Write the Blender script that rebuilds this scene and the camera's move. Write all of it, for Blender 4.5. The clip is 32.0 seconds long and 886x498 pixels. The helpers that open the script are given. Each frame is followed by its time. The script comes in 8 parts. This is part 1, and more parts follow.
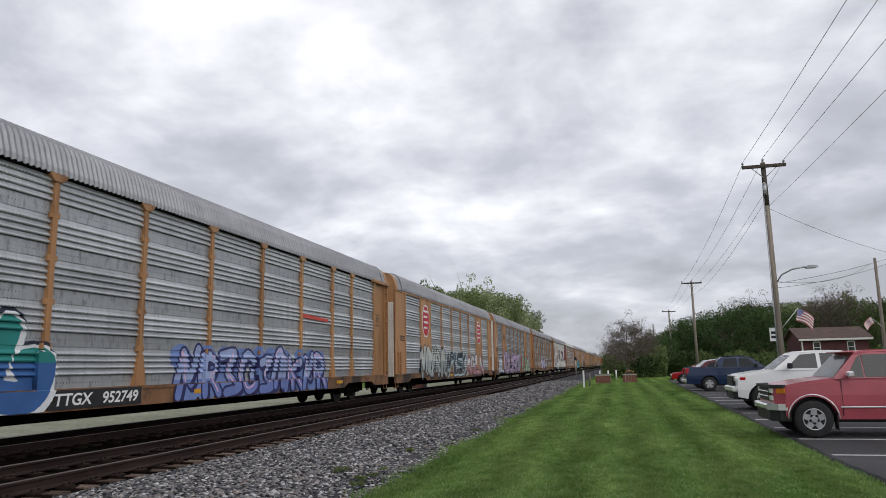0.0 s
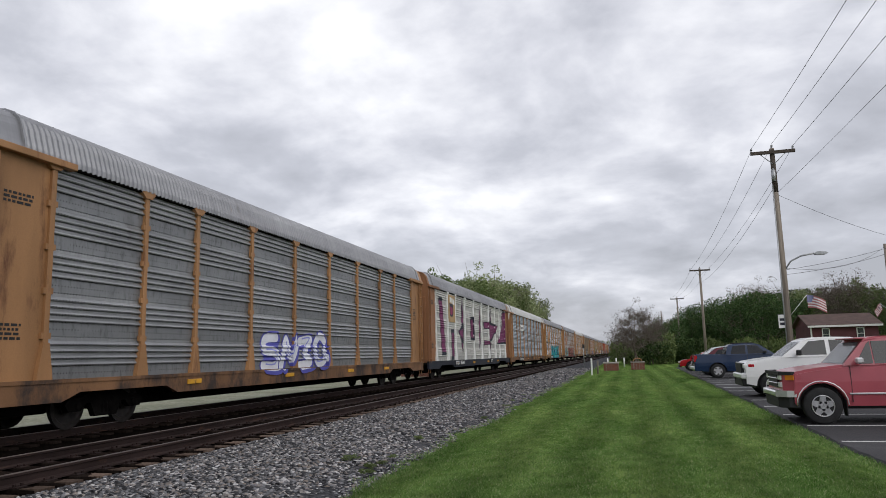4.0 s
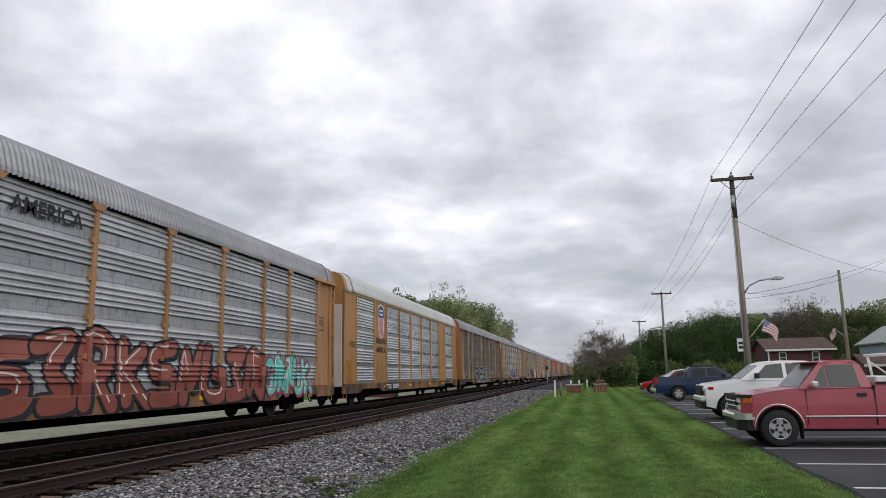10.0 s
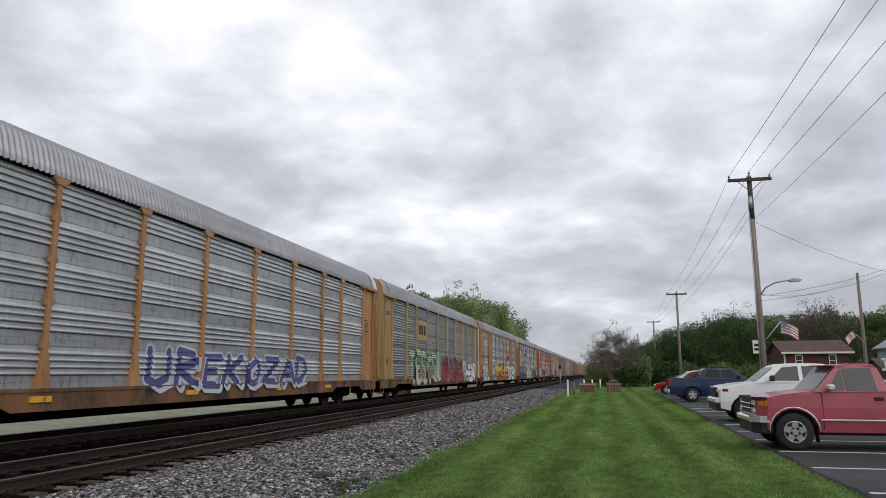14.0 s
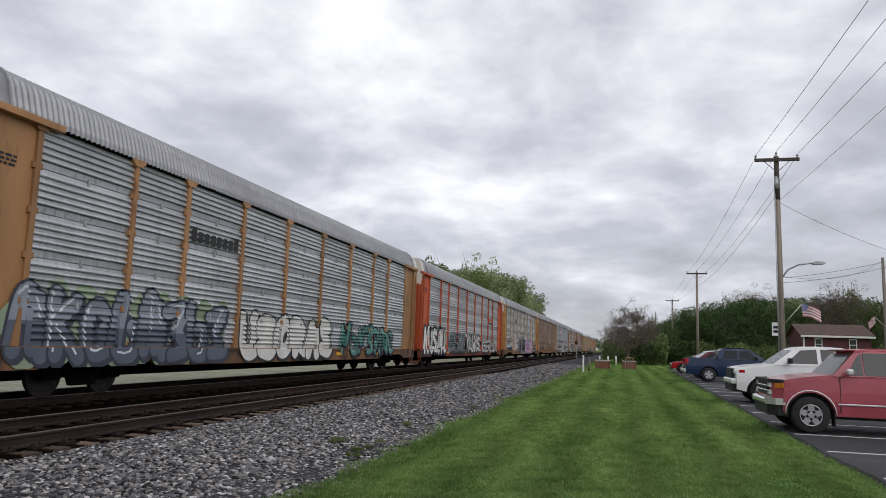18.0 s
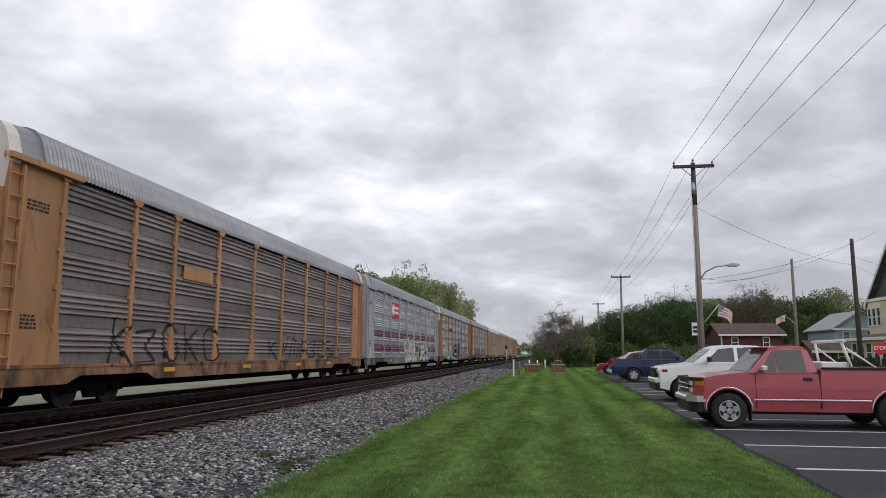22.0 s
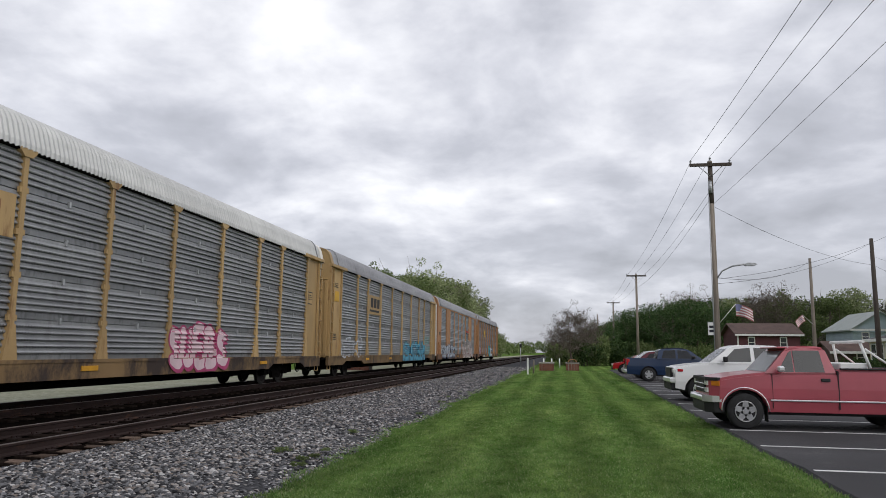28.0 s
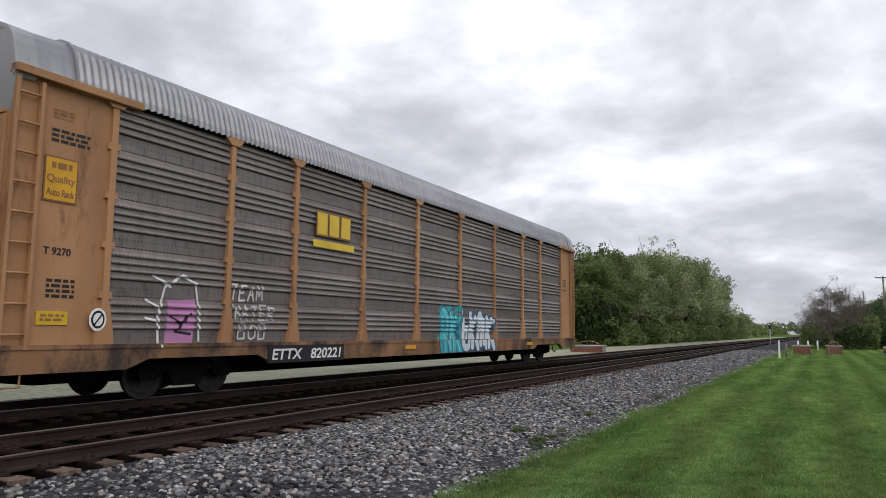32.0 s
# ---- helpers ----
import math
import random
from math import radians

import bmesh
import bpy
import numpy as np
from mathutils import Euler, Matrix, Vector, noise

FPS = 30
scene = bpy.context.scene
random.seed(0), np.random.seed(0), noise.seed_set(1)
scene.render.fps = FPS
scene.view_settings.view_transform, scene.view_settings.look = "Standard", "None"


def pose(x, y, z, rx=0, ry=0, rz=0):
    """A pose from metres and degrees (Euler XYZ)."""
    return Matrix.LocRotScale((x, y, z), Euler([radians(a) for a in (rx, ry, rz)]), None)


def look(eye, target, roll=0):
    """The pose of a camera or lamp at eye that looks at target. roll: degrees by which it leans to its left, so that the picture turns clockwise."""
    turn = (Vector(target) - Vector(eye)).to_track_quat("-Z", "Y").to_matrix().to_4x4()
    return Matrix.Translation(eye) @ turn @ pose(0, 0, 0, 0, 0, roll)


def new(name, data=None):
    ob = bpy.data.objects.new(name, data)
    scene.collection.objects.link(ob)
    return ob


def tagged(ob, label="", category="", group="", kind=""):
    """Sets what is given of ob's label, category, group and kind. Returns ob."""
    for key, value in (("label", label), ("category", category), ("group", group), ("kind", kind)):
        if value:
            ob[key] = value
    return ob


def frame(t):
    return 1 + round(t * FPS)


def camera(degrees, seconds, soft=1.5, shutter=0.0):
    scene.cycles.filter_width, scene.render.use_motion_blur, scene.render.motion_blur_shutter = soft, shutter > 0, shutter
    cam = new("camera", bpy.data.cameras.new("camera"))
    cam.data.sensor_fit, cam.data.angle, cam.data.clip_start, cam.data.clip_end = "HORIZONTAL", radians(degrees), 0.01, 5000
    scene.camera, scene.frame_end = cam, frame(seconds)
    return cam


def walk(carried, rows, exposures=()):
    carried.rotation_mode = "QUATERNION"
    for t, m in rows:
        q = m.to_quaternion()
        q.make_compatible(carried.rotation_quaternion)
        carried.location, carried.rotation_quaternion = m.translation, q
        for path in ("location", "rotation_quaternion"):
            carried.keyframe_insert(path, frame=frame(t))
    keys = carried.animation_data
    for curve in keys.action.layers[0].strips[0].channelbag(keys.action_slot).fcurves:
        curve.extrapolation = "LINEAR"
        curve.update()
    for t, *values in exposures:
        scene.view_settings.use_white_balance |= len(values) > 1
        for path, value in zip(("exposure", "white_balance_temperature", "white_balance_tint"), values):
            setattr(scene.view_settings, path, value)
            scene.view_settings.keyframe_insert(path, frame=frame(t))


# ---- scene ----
cam = camera(63.5, 32.0, soft=0.7)
PATH = [
    (0, pose(0, 0, 1.62, 99.41, 1.12, 13.75)),
    (0.5, pose(0, 0, 1.62, 99.00, 1.24, 13.71)),
    (1, pose(0, 0, 1.62, 98.74, 1.42, 13.70)),
    (1.5, pose(0, 0, 1.62, 98.57, 1.69, 13.83)),
    (2, pose(0, 0, 1.62, 98.80, 1.89, 14.31)),
    (2.5, pose(0, 0, 1.62, 98.80, 1.90, 14.63)),
    (3, pose(0, 0, 1.62, 98.81, 1.74, 14.74)),
    (3.5, pose(0, 0, 1.62, 98.54, 1.61, 14.66)),
    (5.5, pose(0, 0, 1.62, 98.56, 0.90, 13.48)),
    (6, pose(0, 0, 1.62, 98.69, 1.15, 13.32)),
    (6.5, pose(0, 0, 1.62, 98.94, 1.24, 12.91)),
    (7, pose(0, 0, 1.62, 99.46, 1.34, 12.69)),
    (7.5, pose(0, 0, 1.62, 99.74, 1.39, 12.57)),
    (8, pose(0, 0, 1.62, 99.75, 1.35, 12.42)),
    (8.5, pose(0, 0, 1.62, 99.55, 1.51, 12.08)),
    (9, pose(0, 0, 1.62, 99.62, 1.55, 11.25)),
    (9.5, pose(0, 0, 1.62, 99.91, 1.21, 11.35)),
    (10, pose(0, 0, 1.62, 100.08, 0.98, 11.53)),
    (10.5, pose(0, 0, 1.62, 100.33, 1.03, 11.74)),
    (11, pose(0, 0, 1.62, 100.39, 0.78, 12.10)),
    (11.5, pose(0, 0, 1.62, 100.15, 0.72, 12.25)),
    (12, pose(0, 0, 1.62, 99.82, 0.95, 12.64)),
    (12.5, pose(0, 0, 1.62, 100.01, 1.21, 13.03)),
    (13, pose(0, 0, 1.62, 100.24, 0.86, 13.39)),
    (13.5, pose(0, 0, 1.62, 100.00, 0.01, 12.61)),
    (15.5, pose(0, 0, 1.62, 99.08, 0.64, 12.22)),
    (16, pose(0, 0, 1.62, 98.05, 1.04, 14.59)),
    (16.5, pose(0, 0, 1.62, 96.58, 1.01, 19.46)),
    (17, pose(0, 0, 1.62, 95.97, 0.75, 19.80)),
    (17.5, pose(0, 0, 1.62, 96.53, -0.31, 17.71)),
    (18, pose(0, 0, 1.62, 97.63, -1.81, 13.82)),
    (18.5, pose(0, 0, 1.62, 98.17, -1.61, 9.19)),
    (19, pose(0, 0, 1.62, 99.77, -1.37, 4.44)),
    (19.5, pose(0, 0, 1.62, 100.39, -1.83, 6.55)),
    (20, pose(0, 0, 1.62, 100.12, -1.13, 6.97)),
    (20.5, pose(0, 0, 1.62, 99.49, -0.75, 7.00)),
    (21, pose(0, 0, 1.62, 98.94, -0.57, 6.81)),
    (21.5, pose(0, 0, 1.62, 98.68, -0.38, 7.07)),
    (22, pose(0, 0, 1.62, 98.31, -0.21, 8.38)),
    (22.5, pose(0, 0, 1.62, 97.90, 0.10, 8.83)),
    (23, pose(0, 0, 1.62, 97.67, 0.01, 8.46)),
    (23.5, pose(0, 0, 1.62, 99.57, 0.49, 9.64)),
    (24, pose(0, 0, 1.62, 100.22, 0.84, 10.35)),
    (24.5, pose(0, 0, 1.62, 98.73, 0.90, 10.01)),
    (25, pose(0, 0, 1.62, 98.13, 0.90, 8.89)),
    (25.5, pose(0, 0, 1.62, 98.09, 1.11, 8.10)),
    (27.5, pose(0, 0, 1.62, 98.00, -0.38, 9.12)),
    (28, pose(0, 0, 1.62, 98.13, -0.64, 9.50)),
    (28.5, pose(0, 0, 1.62, 98.10, -0.70, 9.96)),
    (29, pose(0, 0, 1.62, 97.84, -0.54, 10.12)),
    (29.5, pose(0, 0, 1.62, 97.62, -0.46, 9.68)),
    (30, pose(0, 0, 1.62, 97.83, -0.07, 9.68)),
    (30.5, pose(0, 0, 1.62, 97.74, 0.10, 9.68)),
    (31, pose(0, 0, 1.62, 97.23, 0.68, 8.82)),
    (31.5, pose(0, 0, 1.62, 96.45, 1.50, 9.73)),
    (31.8, pose(0, 0, 1.62, 96.23, 1.06, 19.71)),
    (32, pose(0, 0, 1.62, 96.55, -0.48, 27.78)),
]
walk(cam, PATH, [(0, 0.0), (14.6, 0.0), (15.6, 0.15), (16.2, 0.15), (17.2, 0.0), (30.6, 0.0), (31.3, 0.12), (32, 0.12)])

# ---- light: an overcast sky with a wide, soft sun behind the cloud ----
world = bpy.data.worlds.new("overcast_sky")
scene.world = world
world.use_nodes = True


def overcast():
    nt = world.node_tree
    N, L = nt.nodes, nt.links
    bg = N["Background"]
    sky = N.new("ShaderNodeTexSky")
    sky.sky_type, sky.sun_disc = "NISHITA", False
    sky.sun_elevation, sky.sun_rotation = radians(40), radians(130)
    co = N.new("ShaderNodeTexCoord")
    sep = N.new("ShaderNodeSeparateXYZ")
    L.new(co.outputs["Generated"], sep.inputs[0])
    # the cloud deck is a flat layer: directions are laid out on it by dividing by their height
    up = N.new("ShaderNodeMath")
    up.operation, up.inputs[1].default_value = "MAXIMUM", 0.0
    L.new(sep.outputs["Z"], up.inputs[0])
    add = N.new("ShaderNodeMath")
    add.inputs[1].default_value = 0.32
    L.new(up.outputs[0], add.inputs[0])
    div = N.new("ShaderNodeVectorMath")
    div.operation = "DIVIDE"
    com = N.new("ShaderNodeCombineXYZ")
    for k in range(3):
        L.new(add.outputs[0], com.inputs[k])
    L.new(co.outputs["Generated"], div.inputs[0])
    L.new(com.outputs[0], div.inputs[1])
    shift = N.new("ShaderNodeVectorMath")
    shift.inputs[1].default_value = CLOUD_SHIFT
    L.new(div.outputs[0], shift.inputs[0])
    big = N.new("ShaderNodeTexNoise")
    big.inputs["Scale"].default_value, big.inputs["Detail"].default_value = 2.7, 8
    big.inputs["Roughness"].default_value, big.inputs["Distortion"].default_value = 0.52, 0.2
    L.new(shift.outputs[0], big.inputs["Vector"])
    fine = N.new("ShaderNodeTexNoise")
    fine.inputs["Scale"].default_value, fine.inputs["Detail"].default_value = 6.5, 6
    fine.inputs["Roughness"].default_value = 0.5
    L.new(shift.outputs[0], fine.inputs["Vector"])
    both = N.new("ShaderNodeMath")
    both.operation, both.inputs[1].default_value = "MULTIPLY_ADD", 0.24
    L.new(fine.outputs["Fac"], both.inputs[0])
    L.new(big.outputs["Fac"], both.inputs[2])
    # the deck is thinner and brighter round the hidden sun, and thicker towards the horizon
    dot = N.new("ShaderNodeVectorMath")
    dot.operation = "DOT_PRODUCT"
    dot.inputs[1].default_value = Vector((-0.37, 0.83, 0.42)).normalized()
    L.new(co.outputs["Generated"], dot.inputs[0])
    near = N.new("ShaderNodeMapRange")
    near.interpolation_type = "SMOOTHSTEP"
    near.inputs["From Min"].default_value, near.inputs["From Max"].default_value = 0.76, 0.995
    near.inputs["To Min"].default_value, near.inputs["To Max"].default_value = -0.14, 0.0
    L.new(dot.outputs["Value"], near.inputs["Value"])
    glow = N.new("ShaderNodeMath")
    L.new(both.outputs[0], glow.inputs[0])
    L.new(near.outputs[0], glow.inputs[1])
    rim = N.new("ShaderNodeMapRange")
    rim.inputs["From Max"].default_value = 0.27
    rim.inputs["To Min"].default_value, rim.inputs["To Max"].default_value = -0.205, 0.0
    L.new(up.outputs[0], rim.inputs["Value"])
    deck = N.new("ShaderNodeMath")
    L.new(glow.outputs[0], deck.inputs[0])
    L.new(rim.outputs[0], deck.inputs[1])
    ramp = N.new("ShaderNodeValToRGB")
    e = ramp.color_ramp.elements
    e[0].position, e[0].color = 0.3, (0.41, 0.42, 0.465, 1)
    e[1].position, e[1].color = 0.72, (0.94, 0.945, 0.985, 1)
    m = e.new(0.46)
    m.color = (0.53, 0.542, 0.60, 1)
    m = e.new(0.56)
    m.color = (0.668, 0.678, 0.738, 1)
    L.new(deck.outputs[0], ramp.inputs["Fac"])
    # a little of the clear sky's own light comes through the deck
    mul = N.new("ShaderNodeVectorMath")
    mul.operation, mul.inputs[3].default_value = "SCALE", 0.007
    L.new(sky.outputs[0], mul.inputs[0])
    tot = N.new("ShaderNodeVectorMath")
    L.new(ramp.outputs[0], tot.inputs[0])
    L.new(mul.outputs[0], tot.inputs[1])
    L.new(tot.outputs[0], bg.inputs["Color"])
    bg.inputs["Strength"].default_value = 1.07


CLOUD_SHIFT = (3.1, 1.7, 0.4)
overcast()
sun = new("sun", bpy.data.lights.new("sun", "SUN"))
sun.data.energy, sun.data.angle, sun.data.color = 1.1, radians(60), (1.0, 0.97, 0.93)
sun.matrix_world = look((33, -28, 36), (0, 0, 0))

# ---- materials ----
def mat(name, col, rough=0.7, metal=0.0, var=0.25, scale=3.0, fine=60.0, bump=0.15, stretch=(1, 1, 1), tint=None, spread=0.12, spec=0.4, wear=None):
    """A paint, metal, stone or cloth with stains at a large scale, grain at a fine one, and a difference from piece to piece.
    wear: (colour, amount 0..1) of rust or dirt in patches."""
    m = bpy.data.materials.new(name)
    m.use_nodes = True
    nt = m.node_tree
    N, L = nt.nodes, nt.links
    b = N["Principled BSDF"]
    b.inputs["Roughness"].default_value, b.inputs["Metallic"].default_value = rough, metal
    b.inputs["Specular IOR Level"].default_value = spec
    co = N.new("ShaderNodeTexCoord")
    info = N.new("ShaderNodeObjectInfo")
    off = N.new("ShaderNodeVectorMath")
    off.operation = "MULTIPLY_ADD"
    L.new(info.outputs["Random"], off.inputs[0])
    off.inputs[1].default_value = (37, 53, 71)
    L.new(co.outputs["Object"], off.inputs[2])
    st = N.new("ShaderNodeVectorMath")
    st.operation, st.inputs[1].default_value = "MULTIPLY", stretch
    L.new(off.outputs[0], st.inputs[0])
    big = N.new("ShaderNodeTexNoise")
    big.inputs["Scale"].default_value, big.inputs["Detail"].default_value = scale, 5
    L.new(st.outputs[0], big.inputs["Vector"])
    small = N.new("ShaderNodeTexNoise")
    small.inputs["Scale"].default_value, small.inputs["Detail"].default_value = fine, 3
    L.new(off.outputs[0], small.inputs["Vector"])
    tint = tint or tuple(c * (1 - var) for c in col)
    mix = N.new("ShaderNodeMix")
    mix.data_type = "RGBA"
    mix.inputs["A"].default_value, mix.inputs["B"].default_value = (*tint, 1), (*[min(1, c * (1 + var * 0.45)) for c in col], 1)
    mr = N.new("ShaderNodeMapRange")
    mr.inputs["From Min"].default_value, mr.inputs["From Max"].default_value = 0.3, 0.7
    L.new(big.outputs["Fac"], mr.inputs["Value"])
    L.new(mr.outputs[0], mix.inputs["Factor"])
    out = mix.outputs["Result"]
    if wear:
        wn = N.new("ShaderNodeTexNoise")
        wn.inputs["Scale"].default_value, wn.inputs["Detail"].default_value, wn.inputs["Roughness"].default_value = scale * 1.7, 8, 0.7
        L.new(st.outputs[0], wn.inputs["Vector"])
        wr = N.new("ShaderNodeMapRange")
        wr.inputs["From Min"].default_value, wr.inputs["From Max"].default_value = 0.72 - 0.4 * wear[1], 0.86 - 0.4 * wear[1]
        L.new(wn.outputs["Fac"], wr.inputs["Value"])
        wm = N.new("ShaderNodeMix")
        wm.data_type = "RGBA"
        wm.inputs["B"].default_value = (*wear[0], 1)
        L.new(out, wm.inputs["A"])
        L.new(wr.outputs[0], wm.inputs["Factor"])
        out = wm.outputs["Result"]
    hsv = N.new("ShaderNodeHueSaturation")
    vr = N.new("ShaderNodeMapRange")
    vr.inputs["To Min"].default_value, vr.inputs["To Max"].default_value = 1 - spread, 1 + spread
    L.new(info.outputs["Random"], vr.inputs["Value"])
    vf = N.new("ShaderNodeMath")
    vf.operation = "MULTIPLY"
    fr = N.new("ShaderNodeMapRange")
    fr.inputs["To Min"].default_value, fr.inputs["To Max"].default_value = 1 - var * 0.5, 1 + var * 0.5
    L.new(small.outputs["Fac"], fr.inputs["Value"])
    L.new(vr.outputs[0], vf.inputs[0])
    L.new(fr.outputs[0], vf.inputs[1])
    L.new(vf.outputs[0], hsv.inputs["Value"])
    L.new(out, hsv.inputs["Color"])
    L.new(hsv.outputs[0], b.inputs["Base Color"])
    if bump:
        bp = N.new("ShaderNodeBump")
        bp.inputs["Strength"].default_value, bp.inputs["Distance"].default_value = bump, 0.02
        L.new(small.outputs["Fac"], bp.inputs["Height"])
        L.new(bp.outputs[0], b.inputs["Normal"])
    return m


RUST = (0.075, 0.04, 0.028)
M = {
    "orange": mat("buff_orange_paint", (0.40, 0.205, 0.088), 0.55, 0, 0.3, 0.7, 40, 0.1, (1, 1.6, 0.4), wear=((0.15, 0.06, 0.027), 0.42)),
    "amber": mat("amber_yellow_paint", (0.43, 0.22, 0.075), 0.5, 0, 0.25, 0.7, 40, 0.1, (1, 1.6, 0.4), wear=((0.15, 0.055, 0.02), 0.38)),
    "yellow": mat("faded_yellow_paint", (0.45, 0.30, 0.135), 0.55, 0, 0.25, 0.7, 40, 0.1, (1, 1.6, 0.4), wear=((0.17, 0.075, 0.03), 0.38)),
    "tan": mat("faded_tan_paint", (0.43, 0.225, 0.105), 0.6, 0, 0.25, 0.7, 40, 0.1, (1, 1.6, 0.4), wear=((0.17, 0.07, 0.033), 0.4)),
    "brown": mat("rusty_brown_paint", (0.30, 0.14, 0.065), 0.65, 0, 0.35, 0.7, 40, 0.15, (1, 1, 0.4), wear=((0.15, 0.06, 0.03), 0.4)),
    "red": mat("orange_red_paint", (0.46, 0.085, 0.03), 0.5, 0, 0.25, 0.7, 40, 0.1, (1, 1, 0.4), wear=((0.25, 0.06, 0.03), 0.25)),
    "grey": mat("light_grey_paint", (0.40, 0.405, 0.42), 0.5, 0.1, 0.25, 0.8, 40, 0.1, (1, 1, 0.4), wear=((0.25, 0.2, 0.17), 0.2)),
    "navy": mat("blue_black_paint", (0.02, 0.023, 0.037), 0.5, 0, 0.3, 1, 40, 0.1),
    "cream": mat("white_cap_paint", (0.72, 0.68, 0.62), 0.55, 0, 0.2, 1.2, 40, 0.1, (1, 1, 0.4), wear=((0.4, 0.28, 0.18), 0.25)),
    "steel": mat("black_running_gear", (0.009, 0.008, 0.0075), 0.9, 0.0, 0.4, 6, 60, 0.2, spec=0.03),
    "wheel": mat("wheel_steel", (0.035, 0.03, 0.028), 0.6, 0.4, 0.4, 8, 60, 0.1),
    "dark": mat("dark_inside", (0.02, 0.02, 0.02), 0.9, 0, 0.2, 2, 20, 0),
    "black": mat("black_paint", (0.02, 0.02, 0.022), 0.6, 0, 0.3, 3, 60, 0.05, spread=0.05),
    "white": mat("white_paint", (0.80, 0.80, 0.78), 0.6, 0, 0.12, 2, 60, 0.05, spread=0.04),
    "rail": mat("brown_rail_steel", (0.036, 0.024, 0.022), 0.7, 0.1, 0.35, 5, 60, 0.15, (1, 0.2, 1), wear=(RUST, 0.4), spec=0.1),
    "railtop": mat("polished_rail_head", (0.20, 0.165, 0.155), 0.5, 0.5, 0.2, 5, 60, 0.05),
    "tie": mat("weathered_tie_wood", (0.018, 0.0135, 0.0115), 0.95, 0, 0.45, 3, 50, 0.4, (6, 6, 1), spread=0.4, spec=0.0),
    "tiend": mat("bleached_tie_wood", (0.15, 0.108, 0.085), 0.95, 0, 0.45, 4, 50, 0.4, (6, 6, 1), spread=0.45, spec=0.05),
    "paletan": mat("bleached_tan_paint", (0.42, 0.285, 0.155), 0.6, 0, 0.25, 0.7, 40, 0.1, (1, 1.6, 0.4), wear=((0.2, 0.12, 0.07), 0.34)),
    "asphalt": mat("parking_asphalt", (0.054, 0.053, 0.056), 0.85, 0, 0.35, 0.35, 140, 0.3, wear=((0.085, 0.083, 0.084), 0.34), spec=0.2),
    "concrete": mat("pale_concrete", (0.42, 0.40, 0.36), 0.85, 0, 0.2, 0.8, 60, 0.2),
    "linepaint": mat("white_line_paint", (0.62, 0.62, 0.60), 0.75, 0, 0.2, 2, 60, 0.1, wear=((0.2, 0.2, 0.2), 0.3)),
    "pole": mat("grey_pole_wood", (0.25, 0.212, 0.175), 0.85, 0, 0.35, 2, 60, 0.3, (8, 8, 0.5)),
    "poledark": mat("dark_pole_wood", (0.075, 0.06, 0.05), 0.85, 0, 0.35, 2, 60, 0.3, (8, 8, 0.5)),
    "galv": mat("galvanised_fitting", (0.42, 0.43, 0.44), 0.45, 0.6, 0.2, 6, 60, 0.05),
    "wire": mat("wire_black", (0.03, 0.03, 0.032), 0.6, 0, 0.1, 3, 40, 0),
}

# ---- tools ----
def mesh_of(name, bm, material):
    me = bpy.data.meshes.new(name)
    bm.to_mesh(me)
    bm.free()
    for m in material if isinstance(material, (list, tuple)) else [material]:
        me.materials.append(m)
    return me


def put(name, me, parent=None, at=(0, 0, 0), label="", turn=None):
    ob = new(name, me)
    ob.parent = parent
    ob.location = at
    if turn:
        ob.rotation_euler = [radians(a) for a in turn]
    return tagged(ob, label) if label else ob


def part(name, bm, material, parent, label=""):
    return put(name, mesh_of(name, bm, material), parent, (0, 0, 0), label)


def thing(name, at, rz=0, **tags):
    ob = new(name)
    ob.empty_display_size = 0.3
    ob.matrix_basis = pose(*at, 0, 0, rz)
    return tagged(ob, **tags)


def box(bm, x0, x1, y0, y1, z0, z1, bevel=0.0):
    v = [bm.verts.new((x, y, z)) for x in (x0, x1) for y in (y0, y1) for z in (z0, z1)]
    f = [bm.faces.new([v[i] for i in q]) for q in ((0, 1, 3, 2), (4, 6, 7, 5), (0, 4, 5, 1), (2, 3, 7, 6), (0, 2, 6, 4), (1, 5, 7, 3))]
    if bevel:
        bmesh.ops.bevel(bm, geom=list({e for q in f for e in q.edges}), offset=bevel, segments=1, affect="EDGES")
    return bm


def tube(bm, a, b, r0, r1=None, seg=8, caps=True):
    a, b = Vector(a), Vector(b)
    r1 = r0 if r1 is None else r1
    q = (b - a).to_track_quat("Z", "Y")
    rings = []
    for p, r in ((a, r0), (b, r1)):
        rings.append([bm.verts.new(p + q @ Vector((r * math.cos(2 * math.pi * i / seg), r * math.sin(2 * math.pi * i / seg), 0))) for i in range(seg)])
    for i in range(seg):
        f = bm.faces.new((rings[0][i], rings[0][(i + 1) % seg], rings[1][(i + 1) % seg], rings[1][i]))
        f.smooth = True
    if caps:
        bm.faces.new(rings[0][::-1])
        bm.faces.new(rings[1])
    return bm


